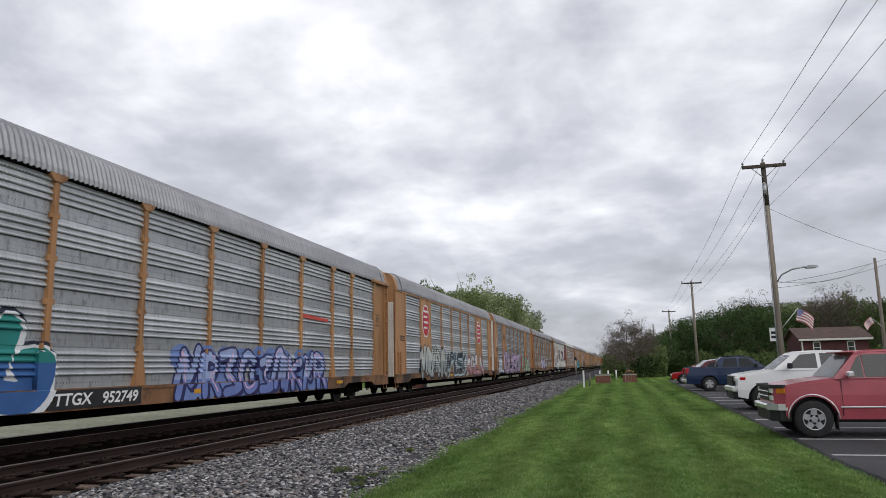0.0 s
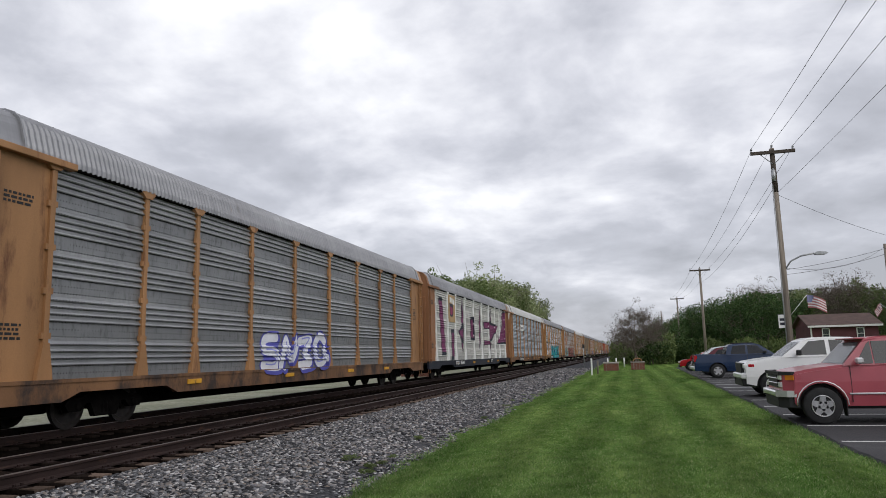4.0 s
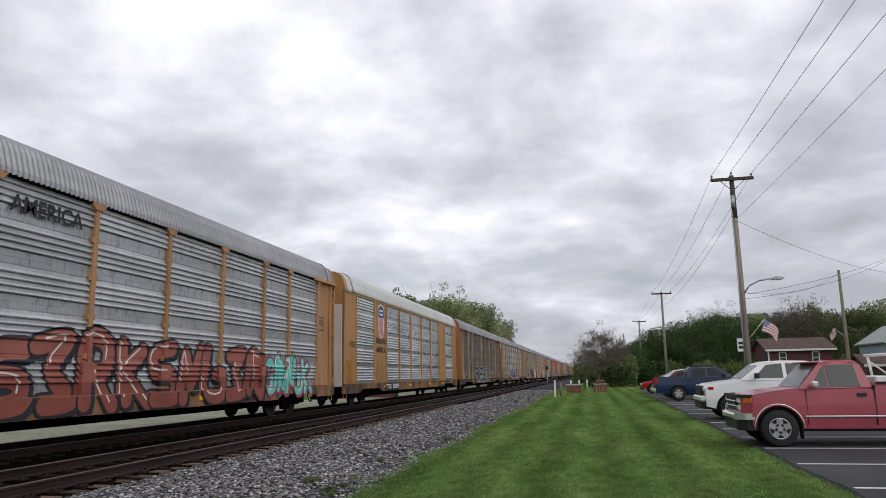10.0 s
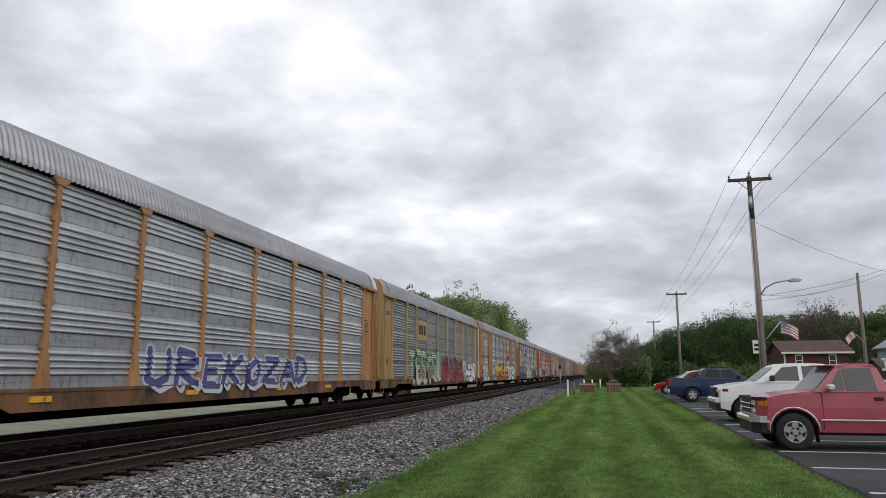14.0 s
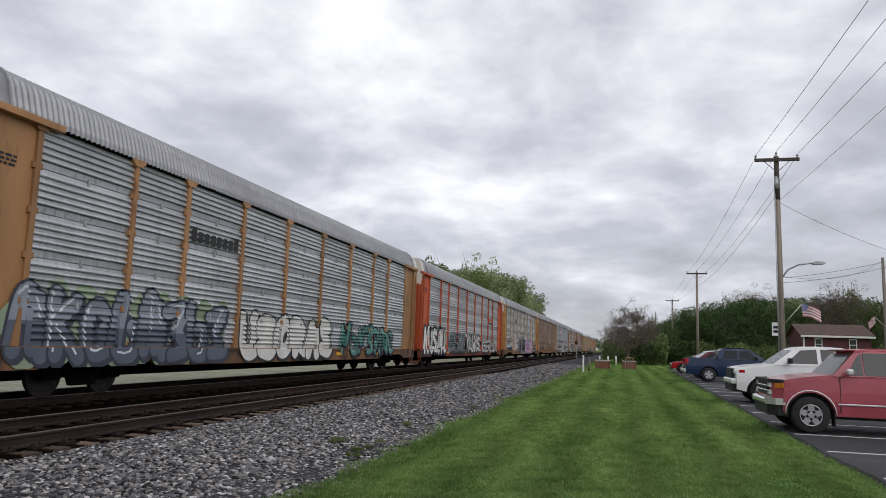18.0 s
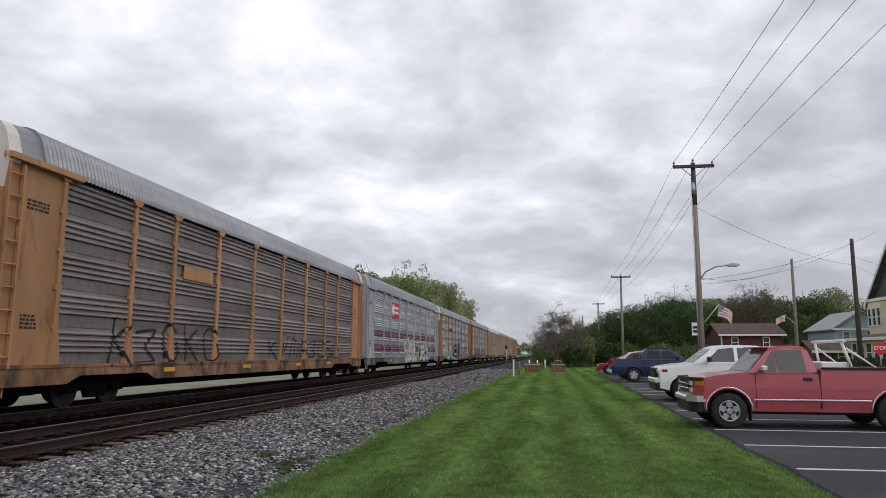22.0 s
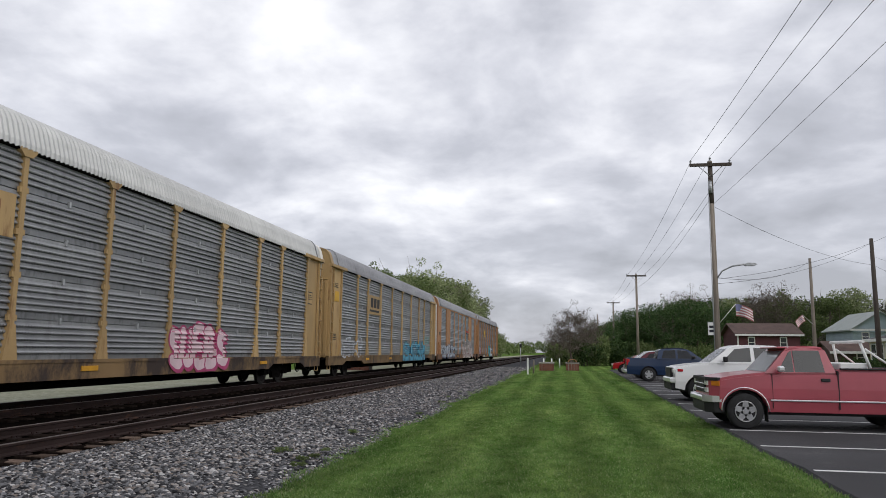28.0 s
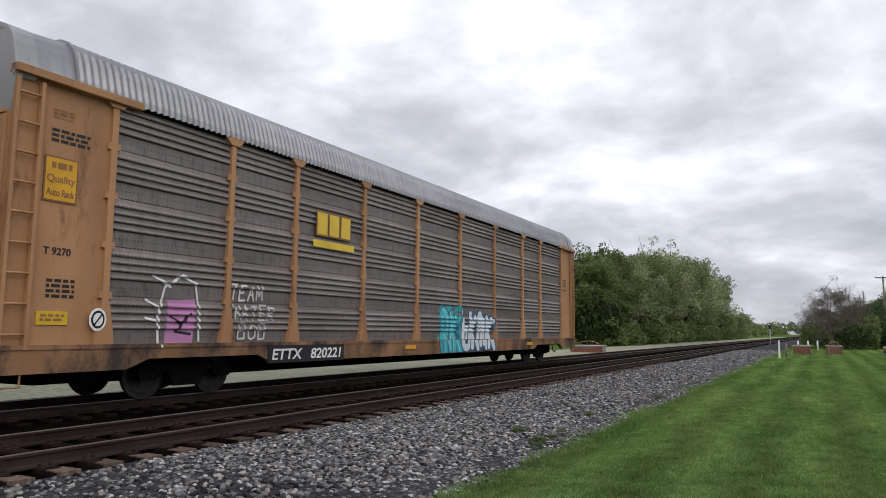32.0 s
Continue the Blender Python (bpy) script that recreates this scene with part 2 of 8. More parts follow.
def rope(bm, pts, r, seg=5):
    """A bent rod along the points, in one piece."""
    pts = [Vector(p) for p in pts]
    rings = []
    for i, p in enumerate(pts):
        d = (pts[min(i + 1, len(pts) - 1)] - pts[max(i - 1, 0)]).normalized()
        q = d.to_track_quat("Z", "Y")
        rings.append([bm.verts.new(p + q @ Vector((r * math.cos(2 * math.pi * k / seg), r * math.sin(2 * math.pi * k / seg), 0))) for k in range(seg)])
    for A, C in zip(rings, rings[1:]):
        # keep the rings in step where the bend turns them
        o = min(range(seg), key=lambda j: (A[0].co - C[j].co).length)
        C[:] = C[o:] + C[:o]
        for k in range(seg):
            bm.faces.new((A[k], A[(k + 1) % seg], C[(k + 1) % seg], C[k])).smooth = True
    bm.faces.new(rings[0][::-1])
    bm.faces.new(rings[-1])
    return bm


def prism(bm, poly, lo, hi, axis="x", bevel=0.0):
    """A flat outline, given in the two other axes in their order, drawn out along one axis."""
    def at(p, d):
        return {"x": (d, p[0], p[1]), "y": (p[0], d, p[1]), "z": (p[0], p[1], d)}[axis]
    a = [bm.verts.new(at(p, lo)) for p in poly]
    b = [bm.verts.new(at(p, hi)) for p in poly]
    n = len(poly)
    f = [bm.faces.new(a[::-1]), bm.faces.new(b)]
    for i in range(n):
        f.append(bm.faces.new((a[i], a[(i + 1) % n], b[(i + 1) % n], b[i])))
    bmesh.ops.recalc_face_normals(bm, faces=f)
    if bevel:
        bmesh.ops.bevel(bm, geom=list({e for q in f[:2] for e in q.edges}), offset=bevel, segments=2, affect="EDGES")
    return bm


def lathe(bm, prof, seg=20, axis="y"):
    """A turned shape: prof is rows of (radius, place along the axis)."""
    rings = []
    for r, d in prof:
        ring = []
        for i in range(seg):
            a = 2 * math.pi * i / seg
            u, w = r * math.cos(a), r * math.sin(a)
            ring.append(bm.verts.new({"x": (d, u, w), "y": (u, d, w), "z": (u, w, d)}[axis]))
        rings.append(ring)
    for A, B in zip(rings, rings[1:]):
        for i in range(seg):
            bm.faces.new((A[i], A[(i + 1) % seg], B[(i + 1) % seg], B[i])).smooth = True
    bm.faces.new(rings[0][::-1])
    bm.faces.new(rings[-1])
    bmesh.ops.recalc_face_normals(bm, faces=bm.faces)
    return bm


def B():
    return bmesh.new()


def sheet_mesh(name, V, F, materials):
    me = bpy.data.meshes.new(name)
    me.from_pydata([tuple(v) for v in V], [], [tuple(f) for f in F])
    me.update()
    for m in materials if isinstance(materials, (list, tuple)) else [materials]:
        me.materials.append(m)
    return me

# ---- ground, track bed and parking lot ----
def ground_mat(name, cols, scales, bump=0.3, stripes=False, rough=0.95, stretch=(1, 1, 1), spec=0.15):
    m = bpy.data.materials.new(name)
    m.use_nodes = True
    N, L = m.node_tree.nodes, m.node_tree.links
    b = N["Principled BSDF"]
    b.inputs["Roughness"].default_value, b.inputs["Specular IOR Level"].default_value = rough, spec
    co = N.new("ShaderNodeTexCoord")
    last = None
    height = None
    for k, (c, s) in enumerate(zip(cols, scales)):
        n = N.new("ShaderNodeTexNoise")
        n.inputs["Scale"].default_value, n.inputs["Detail"].default_value, n.inputs["Roughness"].default_value = s, 6, 0.62
        st = N.new("ShaderNodeVectorMath")
        st.operation, st.inputs[1].default_value = "MULTIPLY", stretch if k < len(cols) - 1 else (1, 1, 1)
        L.new(co.outputs["Object"], st.inputs[0])
        L.new(st.outputs[0], n.inputs["Vector"])
        mr = N.new("ShaderNodeMapRange")
        mr.inputs["From Min"].default_value, mr.inputs["From Max"].default_value = 0.36, 0.66
        L.new(n.outputs["Fac"], mr.inputs["Value"])
        mix = N.new("ShaderNodeMix")
        mix.data_type = "RGBA"
        mix.inputs["A"].default_value, mix.inputs["B"].default_value = (*c[0], 1), (*c[1], 1)
        L.new(mr.outputs[0], mix.inputs["Factor"])
        if last is None:
            last = mix.outputs["Result"]
        else:
            mu = N.new("ShaderNodeMix")
            mu.data_type, mu.blend_type = "RGBA", "MULTIPLY"
            mu.inputs["Factor"].default_value = 1
            L.new(last, mu.inputs["A"])
            L.new(mix.outputs["Result"], mu.inputs["B"])
            last = mu.outputs["Result"]
        height = n.outputs["Fac"]
    if stripes:
        # mower passes along the lawn
        sep = N.new("ShaderNodeSeparateXYZ")
        L.new(co.outputs["Object"], sep.inputs[0])
        wob = N.new("ShaderNodeTexNoise")
        wob.inputs["Scale"].default_value = 0.3
        L.new(co.outputs["Object"], wob.inputs["Vector"])
        ad = N.new("ShaderNodeMath")
        ad.operation = "MULTIPLY_ADD"
        ad.inputs[1].default_value = 1.1
        L.new(wob.outputs["Fac"], ad.inputs[0])
        L.new(sep.outputs["X"], ad.inputs[2])
        sn = N.new("ShaderNodeMath")
        sn.operation = "MULTIPLY"
        sn.inputs[1].default_value = 5.6
        L.new(ad.outputs[0], sn.inputs[0])
        si = N.new("ShaderNodeMath")
        si.operation = "SINE"
        L.new(sn.outputs[0], si.inputs[0])
        mr = N.new("ShaderNodeMapRange")
        mr.inputs["From Min"].default_value, mr.inputs["From Max"].default_value = -1, 1
        mr.inputs["To Min"].default_value, mr.inputs["To Max"].default_value = 0.83, 1.17
        L.new(si.outputs[0], mr.inputs["Value"])
        hv = N.new("ShaderNodeHueSaturation")
        L.new(mr.outputs[0], hv.inputs["Value"])
        L.new(last, hv.inputs["Color"])
        last = hv.outputs[0]
    L.new(last, b.inputs["Base Color"])
    bp = N.new("ShaderNodeBump")
    bp.inputs["Strength"].default_value, bp.inputs["Distance"].default_value = bump, 0.05
    L.new(height, bp.inputs["Height"])
    L.new(bp.outputs[0], b.inputs["Normal"])
    return m


W1 = (1, 1, 1)
GRASS = ground_mat("mown_grass", [((0.088, 0.162, 0.048), (0.175, 0.255, 0.084)), ((0.66, 0.74, 0.6), (1.28, 1.2, 1.25)), ((0.6, 0.68, 0.5), (1.3, 1.2, 1.2)), ((0.4, 0.46, 0.4), (1.55, 1.5, 1.45))], [0.6, 1.1, 6.0, 34], 1.0, True, stretch=(1, 0.3, 1), spec=0.0)
GRAVEL = ground_mat("grey_ballast", [((0.055, 0.055, 0.06), (0.095, 0.095, 0.10)), ((0.30, 0.30, 0.31), (1.4, 1.4, 1.42))], [0.5, 20], 1.0, spec=0.05)
# near-black bed: the shade under the train is put into its colour
DARKBED = ground_mat("oily_shaded_track_bed", [((0.003, 0.0026, 0.0023), (0.008, 0.0068, 0.006)), ((0.4, 0.4, 0.4), (1.5, 1.4, 1.35))], [0.6, 18], 0.8, spec=0.0)
PALE = ground_mat("pale_gravel_and_dry_grass", [((0.27, 0.275, 0.20), (0.40, 0.39, 0.32)), ((0.7, 0.72, 0.62), (1.15, 1.15, 1.1))], [0.4, 6], 0.4)


def wob(y, k=0.0):
    return noise.noise((k, y * 0.35, 0)) * 0.28 + noise.noise((k + 5, y * 1.7, 0)) * 0.15 + noise.noise((k + 9, y * 4.1, 0)) * 0.07


def strip(name, ys, cols, material, label, category):
    """A bed along the track: cols gives the cross-section as rows of (x, z, wobble)."""
    V, F = [], []
    n = len(cols)
    for y in ys:
        V += [(x + w * wob(y, x), y, z + 0.4 * abs(w) * noise.noise((x * 2, y * 2, 3)) * 0.1) for x, z, w in cols]
    for j in range(len(ys) - 1):
        for i in range(n - 1):
            a = j * n + i
            F.append((a, a + 1, a + n + 1, a + n))
    me = sheet_mesh(name, V, F, material)
    return tagged(new(name, me), label, category, kind="structure")


V, F = [], []
gx = [-2500, -800, -300, -120, -60, -30, -10, 0, 10, 30, 60, 120, 300, 800, 2500]
gy = [-1200, -600, -200, -60, -20, 0, 20, 40, 80, 150, 300, 600, 1200, 3500]
for y in gy:
    V += [(x, y, 0.0) for x in gx]
for j in range(len(gy) - 1):
    for i in range(len(gx) - 1):
        a = j * len(gx) + i
        F.append((a, a + 1, a + len(gx) + 1, a + len(gx)))
tagged(new("ground", sheet_mesh("ground", V, F, GRASS)), "mown green lawn with lighter and darker mower stripes", "lawn", kind="structure")

NEAR, FAR, RAILZ = -8.46, -12.62, 0.27
ys = [-900, -40, -20, -8, 0] + [k * 0.35 for k in range(1, 230)] + [85, 95, 110, 130, 160, 200, 260, 340, 450, 600, 900]
strip("ballast_shoulder", ys, [(-3.35, -0.03, 1), (-3.75, 0.03, 0.7), (-4.8, 0.06, 0.4), (-6.0, 0.08, 0.3), (-6.9, 0.075, 0.2), (-7.3, 0.05, 0)], GRAVEL, "grey crushed-stone ballast shoulder beside the track", "ballast")
strip("track_bed", [-900, -40, 0] + list(range(4, 130, 2)) + [160, 220, 320, 500, 900], [(-7.3, 0.052, 0), (-8.4, 0.05, 0), (-9.6, 0.055, 0), (-10.5, 0.03, 0.3), (-11.3, 0.055, 0), (-12.6, 0.05, 0), (-13.9, 0.055, 0), (-14.6, 0.05, 0.2), (-16.2, -0.02, 0.6)], DARKBED, "dark oily ballast between and under the rails, coloured with the train's shade", "track bed")
strip("gravel_verge", [-900, -40, 0] + list(range(5, 200, 5)) + [260, 400], [(-16.0, 0.012, 0.6), (-18, 0.03, 0), (-21.5, 0.012, 0.8)], PALE, "pale gravel and dry grass verge beyond the tracks", "verge")


def stones():
    """Loose crushed stone on the shoulder, thickest where the camera stands nearest."""
    rng = np.random.default_rng(5)
    base = []
    for k in range(6):
        bm = B()
        bmesh.ops.create_icosphere(bm, subdivisions=1, radius=1)
        for v in bm.verts:
            v.co = Vector((v.co.x * 1.1, v.co.y * 0.9, v.co.z * 0.65)) * (1 + 0.38 * noise.noise(v.co * 2.3 + Vector((k * 7, 0, 0))))
        keep = bmesh.ops.convex_hull(bm, input=bm.verts)
        bmesh.ops.dissolve_limit(bm, angle_limit=0.35, verts=bm.verts, edges=bm.edges)
        bmesh.ops.triangulate(bm, faces=bm.faces)
        bm.verts.index_update()
        base.append((np.array([v.co[:] for v in bm.verts]), [[v.index for v in f.verts] for f in bm.faces]))
        bm.free()
    V, F, n = [], [], 0
    for y0, y1, dens in ((3.2, 6, 220), (6, 14, 760), (14, 24, 420), (24, 42, 170), (42, 75, 50)):
        count = int((y1 - y0) * 3.7 * dens)
        for x, y, r, a, b, k in zip(rng.uniform(-7.1, -3.3, count), rng.uniform(y0, y1, count), rng.uniform(0.015, 0.037, count), rng.uniform(0, 6.3, count), rng.uniform(-0.6, 0.6, count), rng.integers(0, 6, count)):
            edge = -3.45 + wob(y, -3.35)
            if x > edge - 0.1 and rng.random() < (x - edge + 0.1) * 4:
                continue
            P, T = base[k]
            c, s, cb, sb = math.cos(a), math.sin(a), math.cos(b), math.sin(b)
            Q = P * (r * (1 + 0.012 * y))
            Q = np.stack([Q[:, 0] * c - Q[:, 1] * s, Q[:, 0] * s + Q[:, 1] * c, Q[:, 2]], 1)
            Q = np.stack([Q[:, 0], Q[:, 1] * cb - Q[:, 2] * sb, Q[:, 1] * sb + Q[:, 2] * cb], 1)
            z = 0.07 if x < -4.8 else 0.07 - (x + 4.8) * 0.055
            V.append(Q + (x, y, z + r * 0.25))
            F += [[i + n for i in t] for t in T]
            n += len(P)
    m = bpy.data.materials.new("crushed_stone")
    m.use_nodes = True
    N, L = m.node_tree.nodes, m.node_tree.links
    geo, ramp = N.new("ShaderNodeNewGeometry"), N.new("ShaderNodeValToRGB")
    e = ramp.color_ramp.elements
    e[0].color, e[1].color = (0.014, 0.014, 0.016, 1), (0.52, 0.51, 0.51, 1)
    for p, c in ((0.36, (0.066, 0.066, 0.07, 1)), (0.70, (0.20, 0.20, 0.21, 1)), (0.82, (0.19, 0.158, 0.135, 1))):
        q = e.new(p)
        q.color = c
    L.new(geo.outputs["Random Per Island"], ramp.inputs["Fac"])
    L.new(ramp.outputs[0], N["Principled BSDF"].inputs["Base Color"])
    N["Principled BSDF"].inputs["Roughness"].default_value = 0.9
    N["Principled BSDF"].inputs["Specular IOR Level"].default_value = 0.1
    tagged(new("ballast_stones", sheet_mesh("ballast_stones", np.concatenate(V), F, m)), "loose grey crushed stone on the track shoulder", "ballast", kind="stuff")


stones()


def track(cx, name, label, singles):
    t = thing(name, (cx, 0, 0), label=label, category="railway track")
    t["kind"] = "structure"
    for s in (-0.75, 0.75):
        bm = B()
        prism(bm, [(s - 0.07, 0.10), (s + 0.07, 0.10), (s + 0.07, 0.12), (s + 0.012, 0.145), (s + 0.012, 0.225), (s + 0.035, 0.235), (s + 0.035, 0.262), (s - 0.035, 0.262), (s - 0.035, 0.235), (s - 0.012, 0.225), (s - 0.012, 0.145), (s - 0.07, 0.12)], -880, 900, "y")
        rail = part("rail", bm, M["rail"], t)
        bm = B()
        box(bm, s - 0.03, s + 0.03, -880, 900, 0.262, 0.27)
        part("rail_head", bm, M["railtop"], rail, "worn bright running surface")
    bm = B()
    box(bm, -1.3, 1.3, -0.115, 0.115, -0.06, 0.1, 0.012)
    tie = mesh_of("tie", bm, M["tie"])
    bm = B()
    for s in (-0.75, 0.75):
        box(bm, s - 0.17, s + 0.17, -0.09, 0.09, 0.1, 0.112)
        for dx in (-0.1, 0.1):
            for dy in (-0.06, 0.06):
                box(bm, s + dx - 0.014, s + dx + 0.014, dy - 0.014, dy + 0.014, 0.112, 0.145)
    plate = mesh_of("tie_plate", bm, M["rail"])
    ends_ = []
    for q in range(3):
        bm = B()
        prism(bm, [(0.98 + 0.06 * q, -0.11), (1.303, -0.117), (1.303, 0.117), (1.02 - 0.03 * q, 0.11), (1.06, 0.02)], 0.06, 0.105, "z")
        ends_.append(mesh_of("tie_end", bm, M["tiend"]))
    k = 0
    y = 3.0
    rest = []
    while y < 260:
        if k < singles:
            ob = put("tie", tie, t, (random.uniform(-0.04, 0.04), y, random.uniform(-0.008, 0.004)), turn=(0, 0, random.uniform(-0.8, 0.8)))
            if y < 40:
                put("tie_plate", plate, ob)
                if cx == NEAR:
                    put("tie_end", ends_[k % 3], ob, (0, 0, 0), "pale weathered end of the tie")
        else:
            rest.append(y)
        y += 0.53
        k += 1
    bm = B()
    for y in rest:
        box(bm, -1.3, 1.3, y - 0.115, y + 0.115, -0.06, 0.1)
    tagged(part("far_ties", bm, M["tie"], t), kind="stuff")
    return t


track(NEAR, "track_near", "empty railway track with rusty rails on wooden ties", 200)
track(FAR, "track_far", "railway track under the train on wooden ties", 90)

# ---- the train: twenty-four autorack cars, each a thing of its own ----
CAR, PITCH = 29.14, 29.992
Z0, Z1 = 1.05, 5.47            # bottom and top of the side screens above the rail


FLAT = {False: 0.29, True: 0.15}    # height of the flat punched band at the foot of each sheet


def screen_profile(tight):
    """Cross-section (z, outward x) of a horizontally ribbed side screen: five sheets one above the other, each a flat band with ribs over it."""
    P, z = [], Z0
    h = (Z1 - Z0) / 5
    for s in range(5):
        P += [(z, 1.462), (z + 0.02, 1.462)]
        n, pitch = (5, 0.138) if tight else (4, 0.138)
        for r in range(n):
            a = z + FLAT[tight] + r * pitch
            P += [(a - 0.014, 1.462), (a - 0.010, 1.440), (a, 1.440), (a + 0.006, 1.506), (a + 0.028, 1.514), (a + 0.052, 1.504), (a + 0.092, 1.462)]
        P += [(z + h - 0.026, 1.462), (z + h - 0.024, 1.42), (z + h - 0.006, 1.42), (z + h - 0.004, 1.462)] if tight else [(z + h - 0.018, 1.462), (z + h - 0.012, 1.446), (z + h - 0.004, 1.446), (z + h - 0.002, 1.462)]
        z += h
    P.append((Z1, 1.462))
    return P


PROF = {k: screen_profile(k) for k in (False, True)}


def skin_x(z, tight):
    P = PROF[tight]
    if z <= Z0:
        return 1.53
    for (a, xa), (b, xb) in zip(P, P[1:]):
        if a <= z <= b:
            return xa + (xb - xa) * (z - a) / max(1e-6, b - a)
    return 1.48


def screen(width, tight):
    bm = B()
    P = PROF[tight]
    rows = [[bm.verts.new((x, y, z)) for z, x in P] for y in (0, width)]
    for i in range(len(P) - 1):
        bm.faces.new((rows[0][i], rows[1][i], rows[1][i + 1], rows[0][i + 1]))
    return bm


ROOF = [(1.575, 5.43), (1.57, 5.56), (1.51, 5.77), (1.46, 5.96), (1.38, 6.12), (1.25, 6.25), (1.05, 6.33), (0.7, 6.37), (0.3, 6.40), (0, 6.405)]
ROOF = ROOF + [(-x, z) for x, z in ROOF[-2::-1]]


def roof_mesh(material, e0, e1):
    V, F = [], []
    y, k = e0 + 1.1, 0
    rows = []
    pat = ((0.05, 0.0), (0.025, 1.0), (0.05, 1.0), (0.025, 0.0))
    rows.append((e0 + 0.2, 0.0))
    while y < e1 - 0.88:
        for dy, o in pat:
            rows.append((y, o))
            y += dy
    rows += [(y, 0.0), (e1 - 0.06, 0.0)]
    n = len(ROOF)
    for y, o in rows:
        drop = 0.06 if (y < e0 + 0.8 or y > e1 - 0.4) else 0
        for x, z in ROOF:
            V.append((x * (1 + 0.016 * o), y, z + 0.022 * o - drop))
    for j in range(len(rows) - 1):
        F += [(j * n + i, j * n + i + 1, (j + 1) * n + i + 1, (j + 1) * n + i) for i in range(n - 1)]
    return sheet_mesh("roof", V, F, material)


def screen_mat(name, light, dark, rust, grime, gloss=0.42, band=0.52, metal=0.5, flat=0.29, holes=True):
    """Weathered galvanised steel: dull sheets with bright worn places, upright rain streaks, and dirt."""
    m = bpy.data.materials.new(name)
    m.use_nodes = True
    N, L = m.node_tree.nodes, m.node_tree.links
    b = N["Principled BSDF"]
    b.inputs["Metallic"].default_value, b.inputs["Roughness"].default_value = metal, gloss
    co, info = N.new("ShaderNodeTexCoord"), N.new("ShaderNodeObjectInfo")
    off = N.new("ShaderNodeVectorMath")
    off.operation = "MULTIPLY_ADD"
    off.inputs[1].default_value = (31, 47, 0)
    L.new(info.outputs["Random"], off.inputs[0])
    L.new(co.outputs["Object"], off.inputs[2])

    def layer(stretch, scale, lo, hi):
        st = N.new("ShaderNodeVectorMath")
        st.operation, st.inputs[1].default_value = "MULTIPLY", stretch
        L.new(off.outputs[0], st.inputs[0])
        t = N.new("ShaderNodeTexNoise")
        t.inputs["Scale"].default_value, t.inputs["Detail"].default_value, t.inputs["Roughness"].default_value = scale, 5, 0.6
        L.new(st.outputs[0], t.inputs["Vector"])
        r = N.new("ShaderNodeMapRange")
        r.inputs["From Min"].default_value, r.inputs["From Max"].default_value = lo, hi
        L.new(t.outputs["Fac"], r.inputs["Value"])
        return r.outputs[0]

    def mixed(fac, a, c):
        x = N.new("ShaderNodeMix")
        x.data_type = "RGBA"
        L.new(fac, x.inputs["Factor"])
        for key, v in (("A", a), ("B", c)):
            if isinstance(v, tuple):
                x.inputs[key].default_value = (*v, 1)
            else:
                L.new(v, x.inputs[key])
        return x.outputs["Result"]

    # sheet by sheet: each of the five sheets in the height has weathered on its own
    sheets = layer((1, 0.22, 1.1), 1.0, 0.33, 0.67)
    streaks = layer((1, 9, 0.45), 1.0, 0.35, 0.75)
    patches = layer((1, 1, 1), 2.6, 0.40, 0.70)
    rusty = layer((1, 5, 0.5), 1.3, 0.78 - 0.3 * rust, 0.92 - 0.2 * rust)
    dirt = layer((1, 1.4, 0.6), 0.9, 0.75 - 0.4 * grime, 0.95 - 0.3 * grime)
    c = mixed(sheets, dark, light)
    half = tuple((p + q) / 2 for p, q in zip(light, dark))
    k = N.new("ShaderNodeMath")
    k.operation, k.inputs[1].default_value = "MULTIPLY", 0.55
    L.new(streaks, k.inputs[0])
    c = mixed(k.outputs[0], c, tuple(v * 0.75 for v in dark))
    k = N.new("ShaderNodeMath")
    k.operation, k.inputs[1].default_value = "MULTIPLY", 0.4
    L.new(patches, k.inputs[0])
    c = mixed(k.outputs[0], c, half)
    c = mixed(rusty, c, (0.20, 0.105, 0.055))
    c = mixed(dirt, c, (0.10, 0.085, 0.075))
    # flat lap between two ribbed sheets: darker colour for dirt and its dimmer light
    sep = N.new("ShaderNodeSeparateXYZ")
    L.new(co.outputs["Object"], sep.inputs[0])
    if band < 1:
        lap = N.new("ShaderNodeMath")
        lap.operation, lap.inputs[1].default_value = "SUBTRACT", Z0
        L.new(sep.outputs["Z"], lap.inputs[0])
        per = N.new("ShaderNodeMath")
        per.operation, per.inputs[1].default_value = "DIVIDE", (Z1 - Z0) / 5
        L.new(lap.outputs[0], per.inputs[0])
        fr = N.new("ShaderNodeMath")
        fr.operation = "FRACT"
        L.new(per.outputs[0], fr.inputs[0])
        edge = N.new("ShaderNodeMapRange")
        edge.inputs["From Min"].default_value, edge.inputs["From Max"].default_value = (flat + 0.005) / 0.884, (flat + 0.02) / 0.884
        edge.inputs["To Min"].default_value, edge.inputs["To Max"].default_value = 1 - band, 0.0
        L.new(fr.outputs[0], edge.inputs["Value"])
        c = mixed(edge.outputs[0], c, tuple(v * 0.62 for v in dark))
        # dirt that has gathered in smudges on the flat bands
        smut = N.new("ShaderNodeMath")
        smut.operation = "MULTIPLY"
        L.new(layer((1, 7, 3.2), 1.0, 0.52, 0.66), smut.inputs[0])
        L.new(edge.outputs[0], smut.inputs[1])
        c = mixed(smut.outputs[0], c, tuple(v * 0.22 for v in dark))
